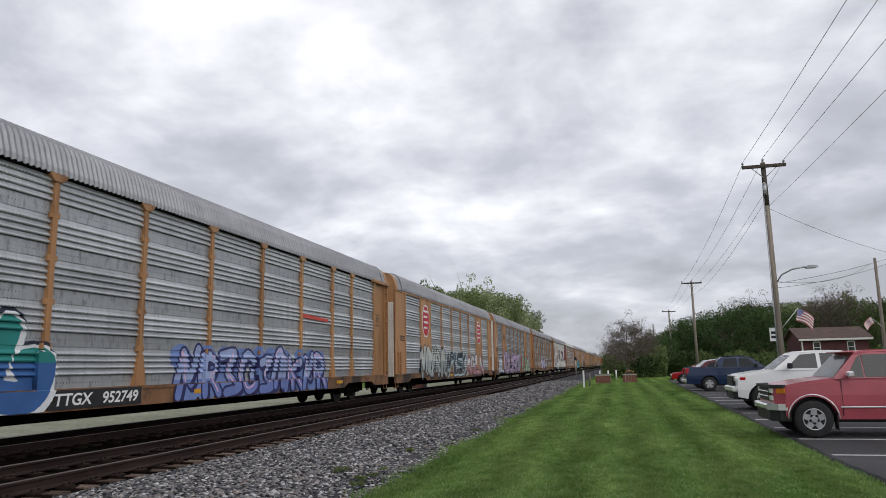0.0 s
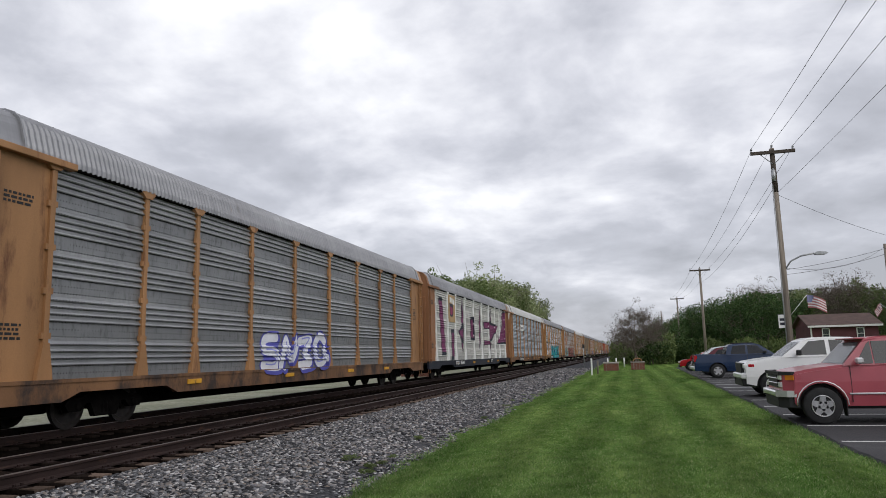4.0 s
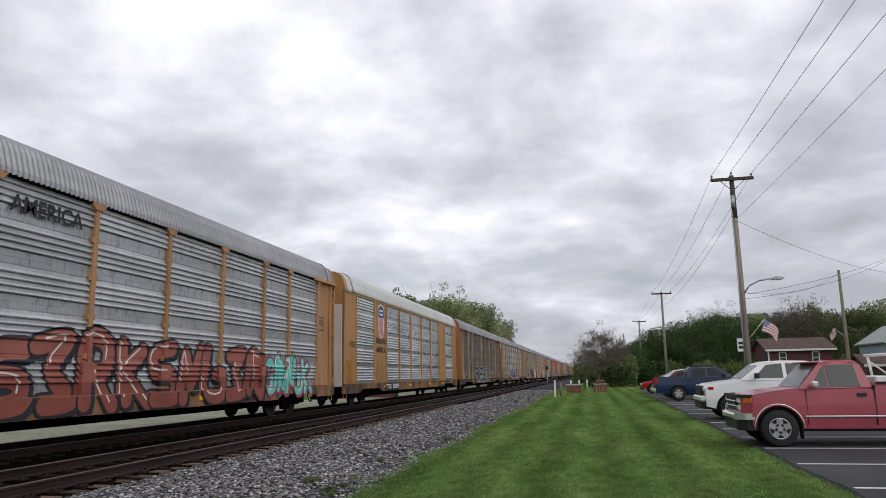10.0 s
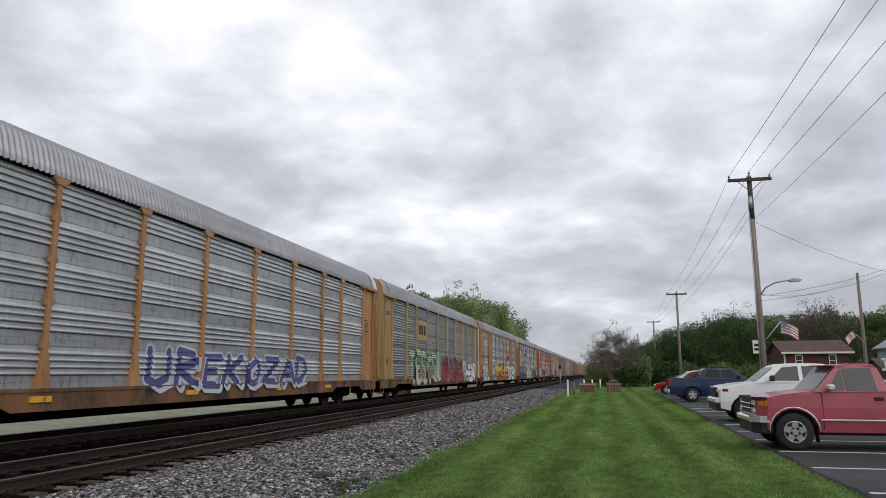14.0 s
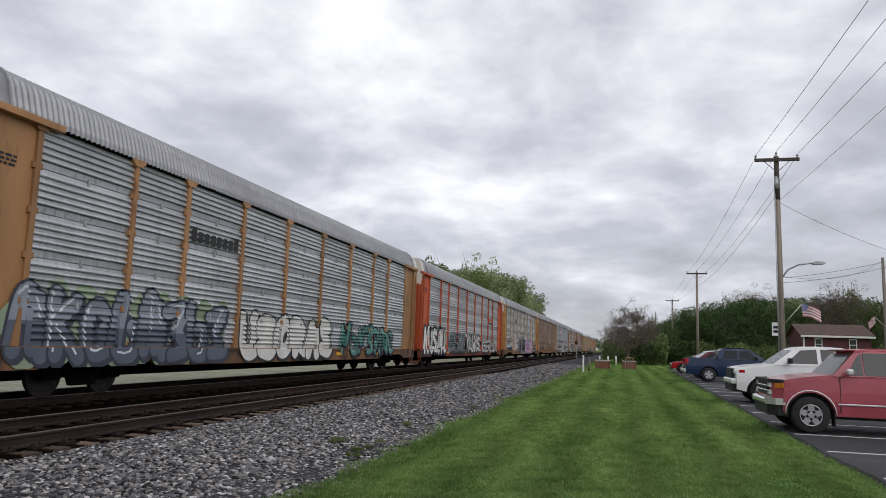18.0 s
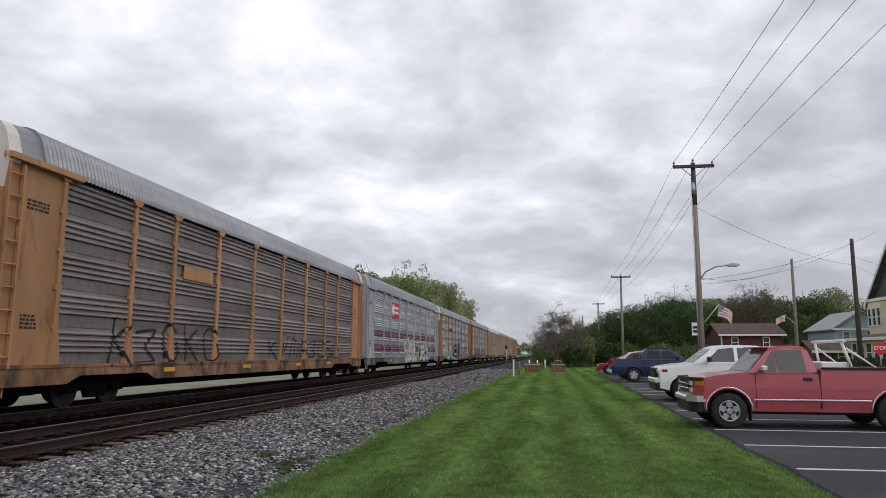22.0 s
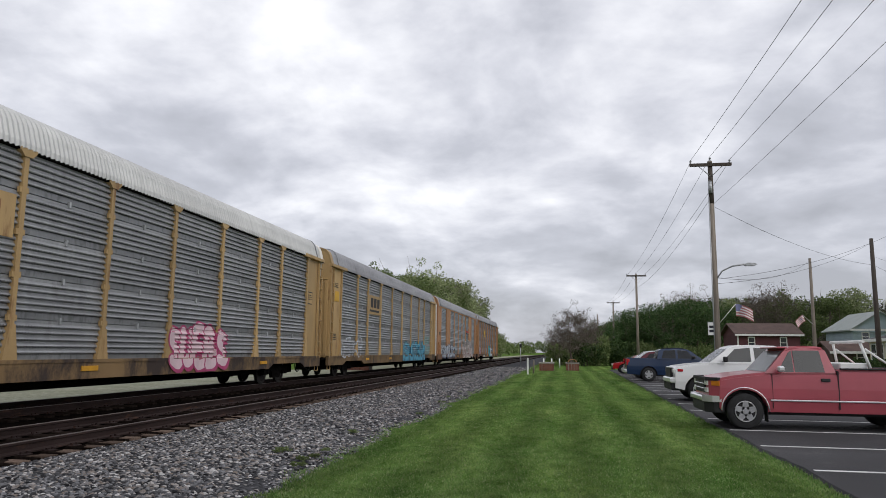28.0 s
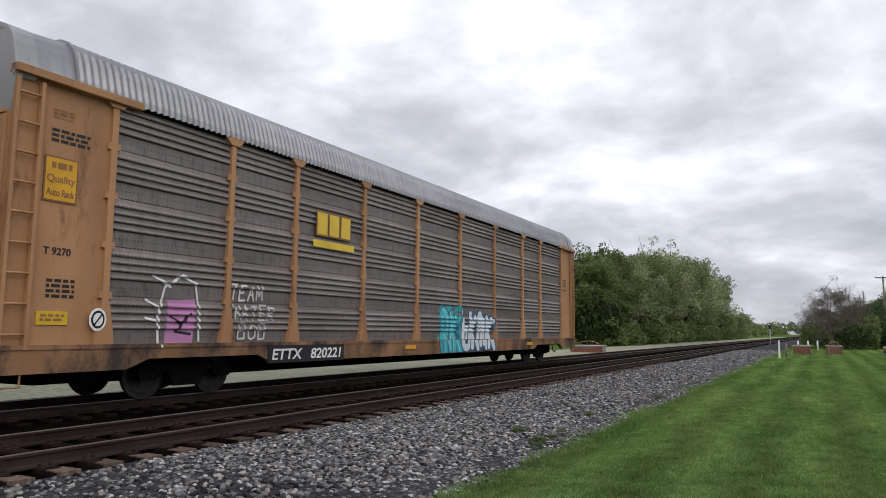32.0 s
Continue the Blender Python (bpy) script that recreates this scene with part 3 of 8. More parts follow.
    if holes:
        # rows of small punched holes
        rows = []
        for axis, pitch, width in (("Y", 0.085, 0.3), ("Z", 0.147, 0.2)):
            q = N.new("ShaderNodeMath")
            q.operation, q.inputs[1].default_value = "DIVIDE", pitch
            L.new(sep.outputs[axis], q.inputs[0])
            f = N.new("ShaderNodeMath")
            f.operation = "FRACT"
            L.new(q.outputs[0], f.inputs[0])
            g = N.new("ShaderNodeMath")
            g.operation, g.inputs[1].default_value = "LESS_THAN", width
            L.new(f.outputs[0], g.inputs[0])
            rows.append(g.outputs[0])
        hole = N.new("ShaderNodeMath")
        hole.operation = "MULTIPLY"
        L.new(rows[0], hole.inputs[0])
        L.new(rows[1], hole.inputs[1])
        some = N.new("ShaderNodeMath")
        some.operation = "MULTIPLY"
        L.new(hole.outputs[0], some.inputs[0])
        L.new(layer((1, 0.6, 1.3), 1.0, 0.42, 0.5), some.inputs[1])
        c = mixed(some.outputs[0], c, tuple(v * 0.35 for v in dark))
    L.new(c, b.inputs["Base Color"])
    return m


TONES = {
    "silver": ("galvanised_silver", (0.78, 0.80, 0.825), (0.41, 0.42, 0.44), 0.2, 0.22, 0.40, 0.5),
    "bright": ("bright_galvanised", (0.96, 0.97, 0.98), (0.50, 0.53, 0.58), 0.05, 0.08, 0.26, 0.35, 0.55),
    "blue": ("bluish_galvanised", (0.68, 0.74, 0.80), (0.40, 0.46, 0.53), 0.05, 0.1, 0.36, 0.3),
    "dull": ("dull_galvanised", (0.47, 0.475, 0.485), (0.25, 0.255, 0.265), 0.3, 0.3, 0.42, 0.55),
    "slate": ("slate_blue_galvanised", (0.46, 0.50, 0.545), (0.28, 0.31, 0.345), 0.1, 0.2, 0.42, 0.6),
    "brown": ("grimy_brown_grey", (0.22, 0.19, 0.17), (0.105, 0.088, 0.078), 0.45, 0.5, 0.6, 0.7, 0.2),
    "dark": ("dark_grey_weathered", (0.36, 0.315, 0.305), (0.165, 0.14, 0.132), 0.4, 0.3, 0.5, 0.6, 0.3),
    "whitewash": ("white_painted_screen", (0.74, 0.73, 0.69), (0.52, 0.51, 0.475), 0.2, 0.3, 0.6, 0.55, 0.0),
}
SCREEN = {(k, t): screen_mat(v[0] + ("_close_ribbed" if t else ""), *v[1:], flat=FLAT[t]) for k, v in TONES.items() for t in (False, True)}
ROOFING = {
    "roof": screen_mat("weathered_roof_steel", (0.41, 0.41, 0.425), (0.26, 0.26, 0.275), 0.25, 0.25, 0.45, 1, holes=False),
    "roofpale": screen_mat("pale_roof_steel", (0.68, 0.68, 0.66), (0.52, 0.52, 0.51), 0.1, 0.15, 0.5, 1, 0.3, holes=False),
}
ENDS = {"A": (0.12, 28.6), "B": (0.0, CAR - 0.42)}      # front and rear faces of the body
ROOFS = {(k, e): roof_mesh(ROOFING[k], *ENDS[e]) for k in ("roof", "roofpale") for e in "AB"}

# post places along the car, and which bays are closed plates
BAYS_B = [1.87, 4.81, 6.96, 9.88, 12.86, 15.86, 18.84, 21.76, 23.91, 26.85]
BAYS_A = [1.92, 5.05, 7.25, 10.11, 12.97, 15.85, 18.71, 21.57, 23.77, 26.98]
PLATES_A = (1, 7)

WHEELM = {}


def wheel_mesh():
    bm = B()
    lathe(bm, [(0.06, -0.03), (0.15, -0.03), (0.16, 0.03), (0.34, 0.035), (0.38, -0.01), (0.455, -0.01), (0.47, 0.09), (0.485, 0.10), (0.49, 0.12), (0.40, 0.125), (0.36, 0.08), (0.17, 0.07), (0.16, 0.12), (0.06, 0.12)], 24, "x")
    for f in bm.faces:
        f.smooth = False
    return mesh_of("wheel", bm, M["wheel"])


def truck_frame_mesh():
    bm = B()
    arch = [(-1.25, 0.52), (-1.1, 0.66), (-0.75, 0.66), (-0.5, 0.78), (0.5, 0.78), (0.75, 0.66), (1.1, 0.66), (1.25, 0.52), (1.15, 0.36), (0.8, 0.36), (0.62, 0.52), (0.5, 0.52), (0.34, 0.22), (-0.34, 0.22), (-0.5, 0.52), (-0.62, 0.52), (-0.8, 0.36), (-1.15, 0.36)]
    for s in (-1, 1):
        prism(bm, arch, s * 1.0 - 0.07, s * 1.0 + 0.07, "x")
        for dy in (-0.12, 0, 0.12):
            tube(bm, (s * 1.04, dy, 0.30), (s * 1.04, dy, 0.52), 0.05, 0.05, 8)
        for dy in (-0.89, 0.89):
            tube(bm, (s * 1.0, dy, 0.47), (s * 1.13, dy, 0.47), 0.09, 0.08, 10)
    box(bm, -1.05, 1.05, -0.2, 0.2, 0.55, 0.8)
    return mesh_of("truck_frame", bm, M["steel"])


WHEEL, AXLE, TRUCK = wheel_mesh(), None, truck_frame_mesh()
bm = B()
tube(bm, (-0.85, 0, 0), (0.85, 0, 0), 0.08, 0.08, 10)
AXLE = mesh_of("axle", bm, M["steel"])


def post_mesh(material, gusset=True, w=0.13):
    bm = B()
    h = w / 2
    box(bm, 1.44, 1.558, -h, h, Z0, Z1 - 0.05, 0.008)
    if gusset:
        for q in range(1, 5):
            zz = Z0 + (Z1 - Z0) * q / 5
            for y in (-h - 0.03, h + 0.03):
                box(bm, 1.48, 1.548, y - 0.03, y + 0.03, zz - 0.06, zz + 0.06)
        prism(bm, [(-0.21, Z0 - 0.05), (0.21, Z0 - 0.05), (0.19, Z0 + 0.12), (h + 0.012, Z0 + 0.75), (-h - 0.012, Z0 + 0.75), (-0.19, Z0 + 0.12)], 1.46, 1.574, "x")
        prism(bm, [(-0.05 - h, Z1 - 0.18), (h + 0.05, Z1 - 0.18), (0.24, Z1 - 0.06), (0.24, Z1), (-0.24, Z1), (-0.24, Z1 - 0.06)], 1.46, 1.585, "x")
    return bm


def section(scale_x=1.0, top=None):
    """Half-round end outline of the car in (x, z)."""
    pts = [(x * scale_x, z - 0.07) for x, z in ROOF]
    return [(-1.5, 1.0)] + [(1.5, 1.0)] + pts


def words(text, size, material, parent, at, name="lettering", label="", wide=0, lean=0.0):
    """Letters of the built-in font, lying on the car's near side."""
    cu = bpy.data.curves.new("t", "FONT")
    cu.body, cu.size, cu.extrude, cu.align_x = text, size, 0.002, "CENTER"
    cu.offset = 0.006 * size / 0.3
    ob = bpy.data.objects.new("t", cu)
    scene.collection.objects.link(ob)
    bpy.context.view_layer.update()
    me = bpy.data.meshes.new_from_object(ob.evaluated_get(bpy.context.evaluated_depsgraph_get()))
    bpy.data.objects.remove(ob)
    me.materials.clear()
    me.materials.append(material)
    if wide:
        xs = [v.co.x for v in me.vertices]
        k = wide / (max(xs) - min(xs))
        me.transform(Matrix(((k, lean, 0, 0), (0, 1, 0, 0), (0, 0, 1, 0), (0, 0, 0, 1))))
    me.transform(Matrix(((0, 0, 1, 0), (1, 0, 0, 0), (0, 1, 0, 0), (0, 0, 0, 1))))
    return put(name, me, parent, at, label)


# ---- paint on the cars: pieces that lie on the ribs and posts ----
PAINT = {}


def paint_mat(col):
    key = tuple(round(c, 3) for c in col)
    if key not in PAINT:
        PAINT[key] = mat("spray_paint", col, 0.6, 0, 0.18, 1.6, 50, 0.03, spread=0.0, wear=(tuple(0.55 * c + 0.12 for c in col), 0.12))
    return PAINT[key]


def smooth(line, n=3):
    """A rounder run of points through the same corners."""
    if len(line) < 3:
        return line
    out = []
    for i in range(len(line) - 1):
        p0, p1, p2, p3 = line[max(0, i - 1)], line[i], line[i + 1], line[min(len(line) - 1, i + 2)]
        for k in range(n):
            t = k / n
            out.append(tuple(0.5 * (2 * b + (c - a) * t + (2 * a - 5 * b + 4 * c - d) * t * t + (3 * b - a - 3 * c + d) * t ** 3) for a, b, c, d in zip(p0, p1, p2, p3)))
    return out + [line[-1]]


def stroke(pts, w, caps=False):
    """A thick line as flat pieces in (y, z)."""
    out = []
    for (a, b), (c, d) in zip(pts, pts[1:]):
        dx, dz = c - a, d - b
        l = math.hypot(dx, dz) or 1
        ux, uz = dx / l * w / 2, dz / l * w / 2
        out.append([(a - uz, b + ux), (c - uz, d + ux), (c + uz, d - ux), (a + uz, b - ux)])
    for a, b in pts if caps else pts[1:-1]:
        out.append([(a + w / 2 * math.cos(k * math.pi / 5), b + w / 2 * math.sin(k * math.pi / 5)) for k in range(10)])
    return out


def cut(poly, k, c):
    """Split a convex outline at coordinate k = c into what lies below and above."""
    lo, hi = [], []
    n = len(poly)
    for i in range(n):
        p, q = poly[i], poly[(i + 1) % n]
        if p[k] <= c:
            lo.append(p)
        if p[k] >= c:
            hi.append(p)
        if (p[k] < c < q[k]) or (q[k] < c < p[k]):
            t = (c - p[k]) / (q[k] - p[k])
            m = (p[0] + (q[0] - p[0]) * t, p[1] + (q[1] - p[1]) * t)
            lo.append(m)
            hi.append(m)
    return lo, hi


def split(poly, k, marks):
    """Cut a convex outline into strips at all the marks that cross it."""
    lo, hi = min(p[k] for p in poly), max(p[k] for p in poly)
    out = []
    for c in marks:
        if lo + 1e-6 < c < hi - 1e-6:
            a, poly = cut(poly, k, c)
            if len(a) > 2:
                out.append(a)
            if len(poly) < 3:
                return out
    out.append(poly)
    return out


def daub(car, info, polys, col, lift, name="graffiti", label="", zclip=None, rise=None):
    """Lay flat convex outlines on the car's near side as one skin of paint that follows the ribs."""
    posts, tight, plates = info
    if not polys:
        return None
    zmarks = [z for z, _ in PROF[tight]]
    ymarks = sorted(p + s for p in posts for s in (-0.226, -0.224, -0.075, -0.065, 0.065, 0.075, 0.224, 0.226))
    V, F = [], []
    slide = SLIDE[len(CARS) - 1] if name == "graffiti" else 0
    for i, poly in enumerate(polys):
        poly = [(y + slide, z) for y, z in poly]
        up = rise * i if rise else 0.0003 * (i % 8)
        if name == "graffiti" and min(p[1] for p in poly) < 0.645:
            poly = cut(poly, 1, 0.645)[1]
        if zclip and len(poly) > 2:
            poly = cut(poly, 1, zclip)[0]
        if len(poly) < 3:
            continue
        for strip_ in split(poly, 0, ymarks):
            for q in split(strip_, 1, zmarks):
                if sum(q[j - 1][0] * q[j][1] - q[j][0] * q[j - 1][1] for j in range(len(q))) < 0:
                    q = q[::-1]
                F.append(range(len(V), len(V) + len(q)))
                for y, z in q:
                    on_post = any(abs(y - p) < 0.07 for p in posts) and z > Z0
                    plate = any(a - 0.05 <= y <= b + 0.05 for a, b in plates)
                    x = 1.561 if on_post else (1.528 if plate else skin_x(z, tight))
                    if z < Z0 + 0.78 and not plate and any(abs(y - p) < 0.225 for p in posts):
                        x = max(x, 1.576)
                    V.append((1.592 + lift + up if z <= Z0 else x + lift + up, y, z))
    return put(name, sheet_mesh(name, V, F, paint_mat(col)), car, (0, 0, 0), label) if F else None


LETTERS = {
    "A": [[(0, 0), (0.5, 1), (1, 0)], [(0.2, 0.4), (0.8, 0.4)]], "B": [[(0, 0), (0, 1), (0.8, 0.95), (0.8, 0.6), (0, 0.5)], [(0.8, 0.5), (0.9, 0.05), (0, 0)]],
    "C": [[(1, 0.85), (0.5, 1), (0, 0.7), (0, 0.3), (0.5, 0), (1, 0.15)]], "D": [[(0, 0), (0, 1), (0.7, 0.9), (1, 0.5), (0.7, 0.1), (0, 0)]],
    "E": [[(1, 1), (0, 1), (0, 0), (1, 0)], [(0, 0.5), (0.8, 0.5)]], "F": [[(1, 1), (0, 1), (0, 0)], [(0, 0.55), (0.8, 0.55)]],
    "G": [[(1, 0.9), (0.3, 1), (0, 0.5), (0.3, 0), (1, 0.05), (1, 0.5), (0.6, 0.5)]], "H": [[(0, 0), (0, 1)], [(1, 0), (1, 1)], [(0, 0.5), (1, 0.5)]],
    "K": [[(0, 0), (0, 1)], [(1, 1), (0.1, 0.5), (1, 0)]], "L": [[(0, 1), (0, 0), (1, 0)]], "M": [[(0, 0), (0.1, 1), (0.5, 0.3), (0.9, 1), (1, 0)]],
    "N": [[(0, 0), (0, 1), (1, 0), (1, 1)]], "O": [[(0.5, 1), (0, 0.6), (0.1, 0.1), (0.5, 0), (0.95, 0.2), (1, 0.7), (0.5, 1)]],
    "R": [[(0, 0), (0, 1), (0.9, 0.9), (0.9, 0.6), (0, 0.5), (1, 0)]], "S": [[(1, 0.9), (0.2, 1), (0, 0.7), (1, 0.35), (0.8, 0), (0, 0.1)]],
    "T": [[(0, 1), (1, 1)], [(0.5, 1), (0.5, 0)]], "U": [[(0, 1), (0, 0.2), (0.5, 0), (1, 0.2), (1, 1)]], "V": [[(0, 1), (0.5, 0), (1, 1)]],
    "X": [[(0, 0), (1, 1)], [(0, 1), (1, 0)]], "Z": [[(0, 1), (1, 1), (0, 0), (1, 0)]],
}


def lettered(text, y0, y1, z0, z1, w, lean=0.1, rng=None, shake=0.06):
    """Hand-drawn letters as strokes."""
    n = len(text)
    step = (y1 - y0) / n
    out = []
    for i, ch in enumerate(text):
        if ch == " ":
            continue
        for line in LETTERS[ch]:
            pts = []
            for u, v in line:
                if rng:
                    u, v = u + rng.uniform(-shake, shake), v + rng.uniform(-shake, shake)
                zz = z0 + (z1 - z0) * v
                pts.append((y0 + step * (i + 0.14 + 0.72 * u) + lean * (v - 0.5) * step, zz))
            out += stroke(pts, w)
    return out


GLYPHS = [
    [[(0.05, 0), (0.1, 1), (0.8, 0.92), (0.75, 0.5), (0.15, 0.48)], [(0.45, 0.45), (0.95, -0.05)]],
    [[(0.1, 1.02), (0.0, 0.12), (0.75, -0.02), (0.95, 0.45), (0.55, 0.5)]],
    [[(0.0, 0.9), (0.9, 1.0), (0.4, 0.52), (0.95, 0.1), (0.05, 0.0)]],
    [[(0.0, 0.0), (0.28, 1.0), (0.58, 0.3), (1.0, 1.1)]],
    [[(0.9, 0.82), (0.4, 1.0), (0.02, 0.6), (0.28, 0.06), (0.9, 0.15), (0.8, 0.5)]],
    [[(0.1, 0.0), (0.1, 1.05)], [(0.1, 0.55), (0.9, 0.95)], [(0.3, 0.5), (1.0, -0.05)]],
    [[(0.0, 0.1), (0.15, 0.95), (0.5, 1.0), (0.55, 0.1)], [(0.5, 0.95), (0.95, 0.8), (0.9, 0.0)]],
    [[(0.95, 0.95), (0.2, 0.9), (0.1, 0.55), (0.85, 0.45), (0.9, 0.05), (0.0, 0.02)]],
]


def wild_lines(rng, y0, y1, z0, z1, w, n):
    """An unreadable wild-style piece: thick bent signs that lean on one another, one list of lines for each sign."""
    out = []
    step = (y1 - y0) / n
    last = None
    lo, hi = z0 + w * 0.5, z1 - w * 0.5
    for i in range(n):
        g = rng.choice([k for k in range(len(GLYPHS)) if k != last])
        last = g
        top = rng.uniform(0.84, 1.06)
        lean = rng.uniform(-0.1, 0.2)
        sign_ = []
        for line in GLYPHS[g]:
            pts = []
            for u, v in line:
                u, v = u + rng.uniform(-0.05, 0.05), v * top + rng.uniform(-0.03, 0.03)
                pts.append((y0 + step * (i + 0.12 + 0.78 * u + lean * (v - 0.5)), lo + (hi - lo) * v))
            sign_.append(smooth(pts))
        out.append(sign_)
    return out


def word_lines(text, y0, y1, z0, z1, w, rng, rounded=False):
    """Hand-drawn capitals, one list of lines for each letter; rounded ones swell and bounce."""
    step = (y1 - y0) / len(text)
    out = []
    lo, hi = z0 + w * 0.5, z1 - w * 0.5
    for i, ch in enumerate(text):
        top, drop, lean = rng.uniform(0.86, 1.05), rng.uniform(-0.03, 0.06), rng.uniform(0.0, 0.2)
        letter = []
        for line in LETTERS[ch]:
            pts = [(y0 + step * (i + 0.17 + 0.66 * (u + rng.uniform(-0.05, 0.05)) + lean * (v - 0.5)), lo + (hi - lo) * (drop + v * top + rng.uniform(-0.03, 0.03))) for u, v in line]
            letter.append(smooth(pts) if rounded else pts)
        out.append(letter)
    return out


def thick(lines, w):
    return [q for l in lines for q in stroke(l, w, True)]


def bubble(rng, y0, y1, z0, z1, n):
    """Rounded throw-up letters as fat lobes."""
    out = []
    step = (y1 - y0) / n
    for i in range(n):
        c, d = y0 + step * (i + 0.5), z0 + (z1 - z0) * 0.5
        for k in range(3):
            r = step * rng.uniform(0.36, 0.55)
            cy, cz = c + rng.uniform(-0.15, 0.15) * step, z0 + (z1 - z0) * (0.22 + 0.28 * k) + rng.uniform(-0.05, 0.05)
            out.append([(cy + r * math.cos(q * math.pi / 7), cz + (z1 - z0) * 0.24 * math.sin(q * math.pi / 7)) for q in range(14)])
    return out


def ring_outline(polys, grow):
    out = []
    for p in polys:
        cy, cz = sum(a for a, _ in p) / len(p), sum(b for _, b in p) / len(p)
        q = []
        for a, b in p:
            l = math.hypot(a - cy, b - cz) or 1
            q.append((a + (a - cy) / l * grow, b + (b - cz) / l * grow))
        out.append(q)
    return out


def piece(car, info, seed, y0, y1, z0, z1, style, fill, line=(0.02, 0.02, 0.025), accent=None, back=None, text=None, w=0.2, n=None, label="", fill2=None, halo=None):
    """One graffiti: an optional cloud behind, then letter over letter, each with a dark outline and drop shadow, a fill in one or two tones and a light accent."""
    rng = random.Random(seed)
    n = n or max(2, int((y1 - y0) / 0.75))
    if back:
        daub(car, info, bubble(rng, y0 - 0.15, y1 + 0.15, z0 - 0.05, z1 + 0.08, n + 1), back, 0.003)
    label = label or "spray-painted letter with a dark outline"
    rim = 0.13
    if style == "bubble":
        text = text or "".join(rng.choice("SEBORCUADG") for _ in range(n))
        w, rim = min(0.44 * (y1 - y0) / len(text), 0.36 * (z1 - z0)), 0.12
        letters = word_lines(text, y0, y1, z0, z1, w, rng, True)
    elif style == "word":
        w *= 0.85
        letters = word_lines(text, y0, y1, z0, z1, w, rng, rng.random() < 0.5)
    else:
        letters = wild_lines(rng, y0, y1, z0, z1, w, n)
    if style == "tag":
        for lines in letters:
            daub(car, info, thick(lines, w), fill, 0.006, label="thin sprayed scrawl", rise=0.00005)
        return
    if halo:
        daub(car, info, thick([l for lines in letters for l in lines], w + 0.28), halo, 0.005)
    split_at = z0 + (z1 - z0) * rng.uniform(0.42, 0.52)
    for k, lines in enumerate(letters):
        base = 0.007 + 0.0044 * (k % 9)
        ring = thick(lines, w + rim)
        daub(car, info, ring + [[(a + 0.07, c - 0.06) for a, c in q] for q in ring], line, base, rise=0.00002)
        daub(car, info, thick(lines, w), fill, base + 0.0020, label=label, rise=0.00002)
        if fill2:
            daub(car, info, thick(lines, w), fill2, base + 0.0030, zclip=split_at + rng.uniform(-0.12, 0.12), rise=0.00002)
        if accent:
            glint = [[(a - w * 0.22, c + w * 0.2) for a, c in l[k0:k0 + max(3, len(l) // 2)]] for k0, l in ((rng.randrange(0, max(1, len(l) // 2)), l) for l in lines)]
            daub(car, info, thick(glint, 0.05), accent, base + 0.0038, rise=0.00002)


def sign(car, y0, y1, z0, z1, material, name="sign_plate", label="", x=1.53):
    bm = B()
    box(bm, x - 0.03, x, y0, y1, z0, z1)
    return part(name, bm, material, car, label)


def flat_poly(car, pts, material, x, name, label=""):
    bm = B()
    prism(bm, pts, x - 0.004, x, "x")
    return part(name, bm, material, car, label)


def octagon(cy, cz, ry, rz):
    k = 0.42
    return [(cy - ry, cz - rz * k), (cy - ry * k, cz - rz), (cy + ry * k, cz - rz), (cy + ry, cz - rz * k), (cy + ry, cz + rz * k), (cy + ry * k, cz + rz), (cy - ry * k, cz + rz), (cy - ry, cz + rz * k)]


def shield(car, cy, cz, s, x):
    """A heraldic shield badge: blue chief over red and white stripes."""
    out = [(-0.55, 0.75), (-0.3, 0.85), (0, 0.95), (0.3, 0.85), (0.55, 0.75), (0.58, 0.35), (0.55, -0.5), (0.35, -0.8), (0, -0.95), (-0.35, -0.8), (-0.55, -0.5), (-0.58, 0.35)]
    flat_poly(car, [(cy + a * s, cz + b * s) for a, b in out], M["white"], x, "badge", "shield badge with a blue top and red stripes")
    top = [(-0.5, 0.7), (0, 0.88), (0.5, 0.7), (0.53, 0.36), (0.5, 0.18), (-0.5, 0.18), (-0.53, 0.36)]
    flat_poly(car, [(cy + a * s, cz + b * s) for a, b in top], paint_mat((0.04, 0.06, 0.22)), x + 0.006, "badge_top")
    for k in range(6):
        a = -0.48 + k * 0.165
        d = -0.62 - 0.28 * (1 - abs(a + 0.04) / 0.5)
        flat_poly(car, [(cy + a * s, cz + 0.14 * s), (cy + (a + 0.085) * s, cz + 0.14 * s), (cy + (a + 0.085) * s, cz + d * s), (cy + a * s, cz + d * s)], paint_mat((0.45, 0.03, 0.04)), x + 0.006, "badge_stripe")
    for k in range(2):
        flat_poly(car, [(cy - 0.34 * s, cz + (0.52 - k * 0.2) * s), (cy + 0.34 * s, cz + (0.52 - k * 0.2) * s), (cy + 0.34 * s, cz + (0.62 - k * 0.2) * s), (cy - 0.34 * s, cz + (0.62 - k * 0.2) * s)], M["white"], x + 0.010, "badge_bar")


def bars(car, y0, y1, z0, rows, h, material, x, seed=1):
    """Small lettering too far off to read."""
    rng = random.Random(seed)
    for r in range(rows):
        bm = B()
        y = y0
        while y < y1 - 0.04:
            l = rng.uniform(0.05, 0.16)
            box(bm, x - 0.002, x, y, min(y1, y + l), z0 - r * h * 1.7, z0 - r * h * 1.7 + h)
            y += l + 0.035
        tagged(part("stencil_line", bm, material, car), kind="stuff")


CACHE = {}


def cached(key, make):
    if key not in CACHE:
        CACHE[key] = make()
    return CACHE[key]


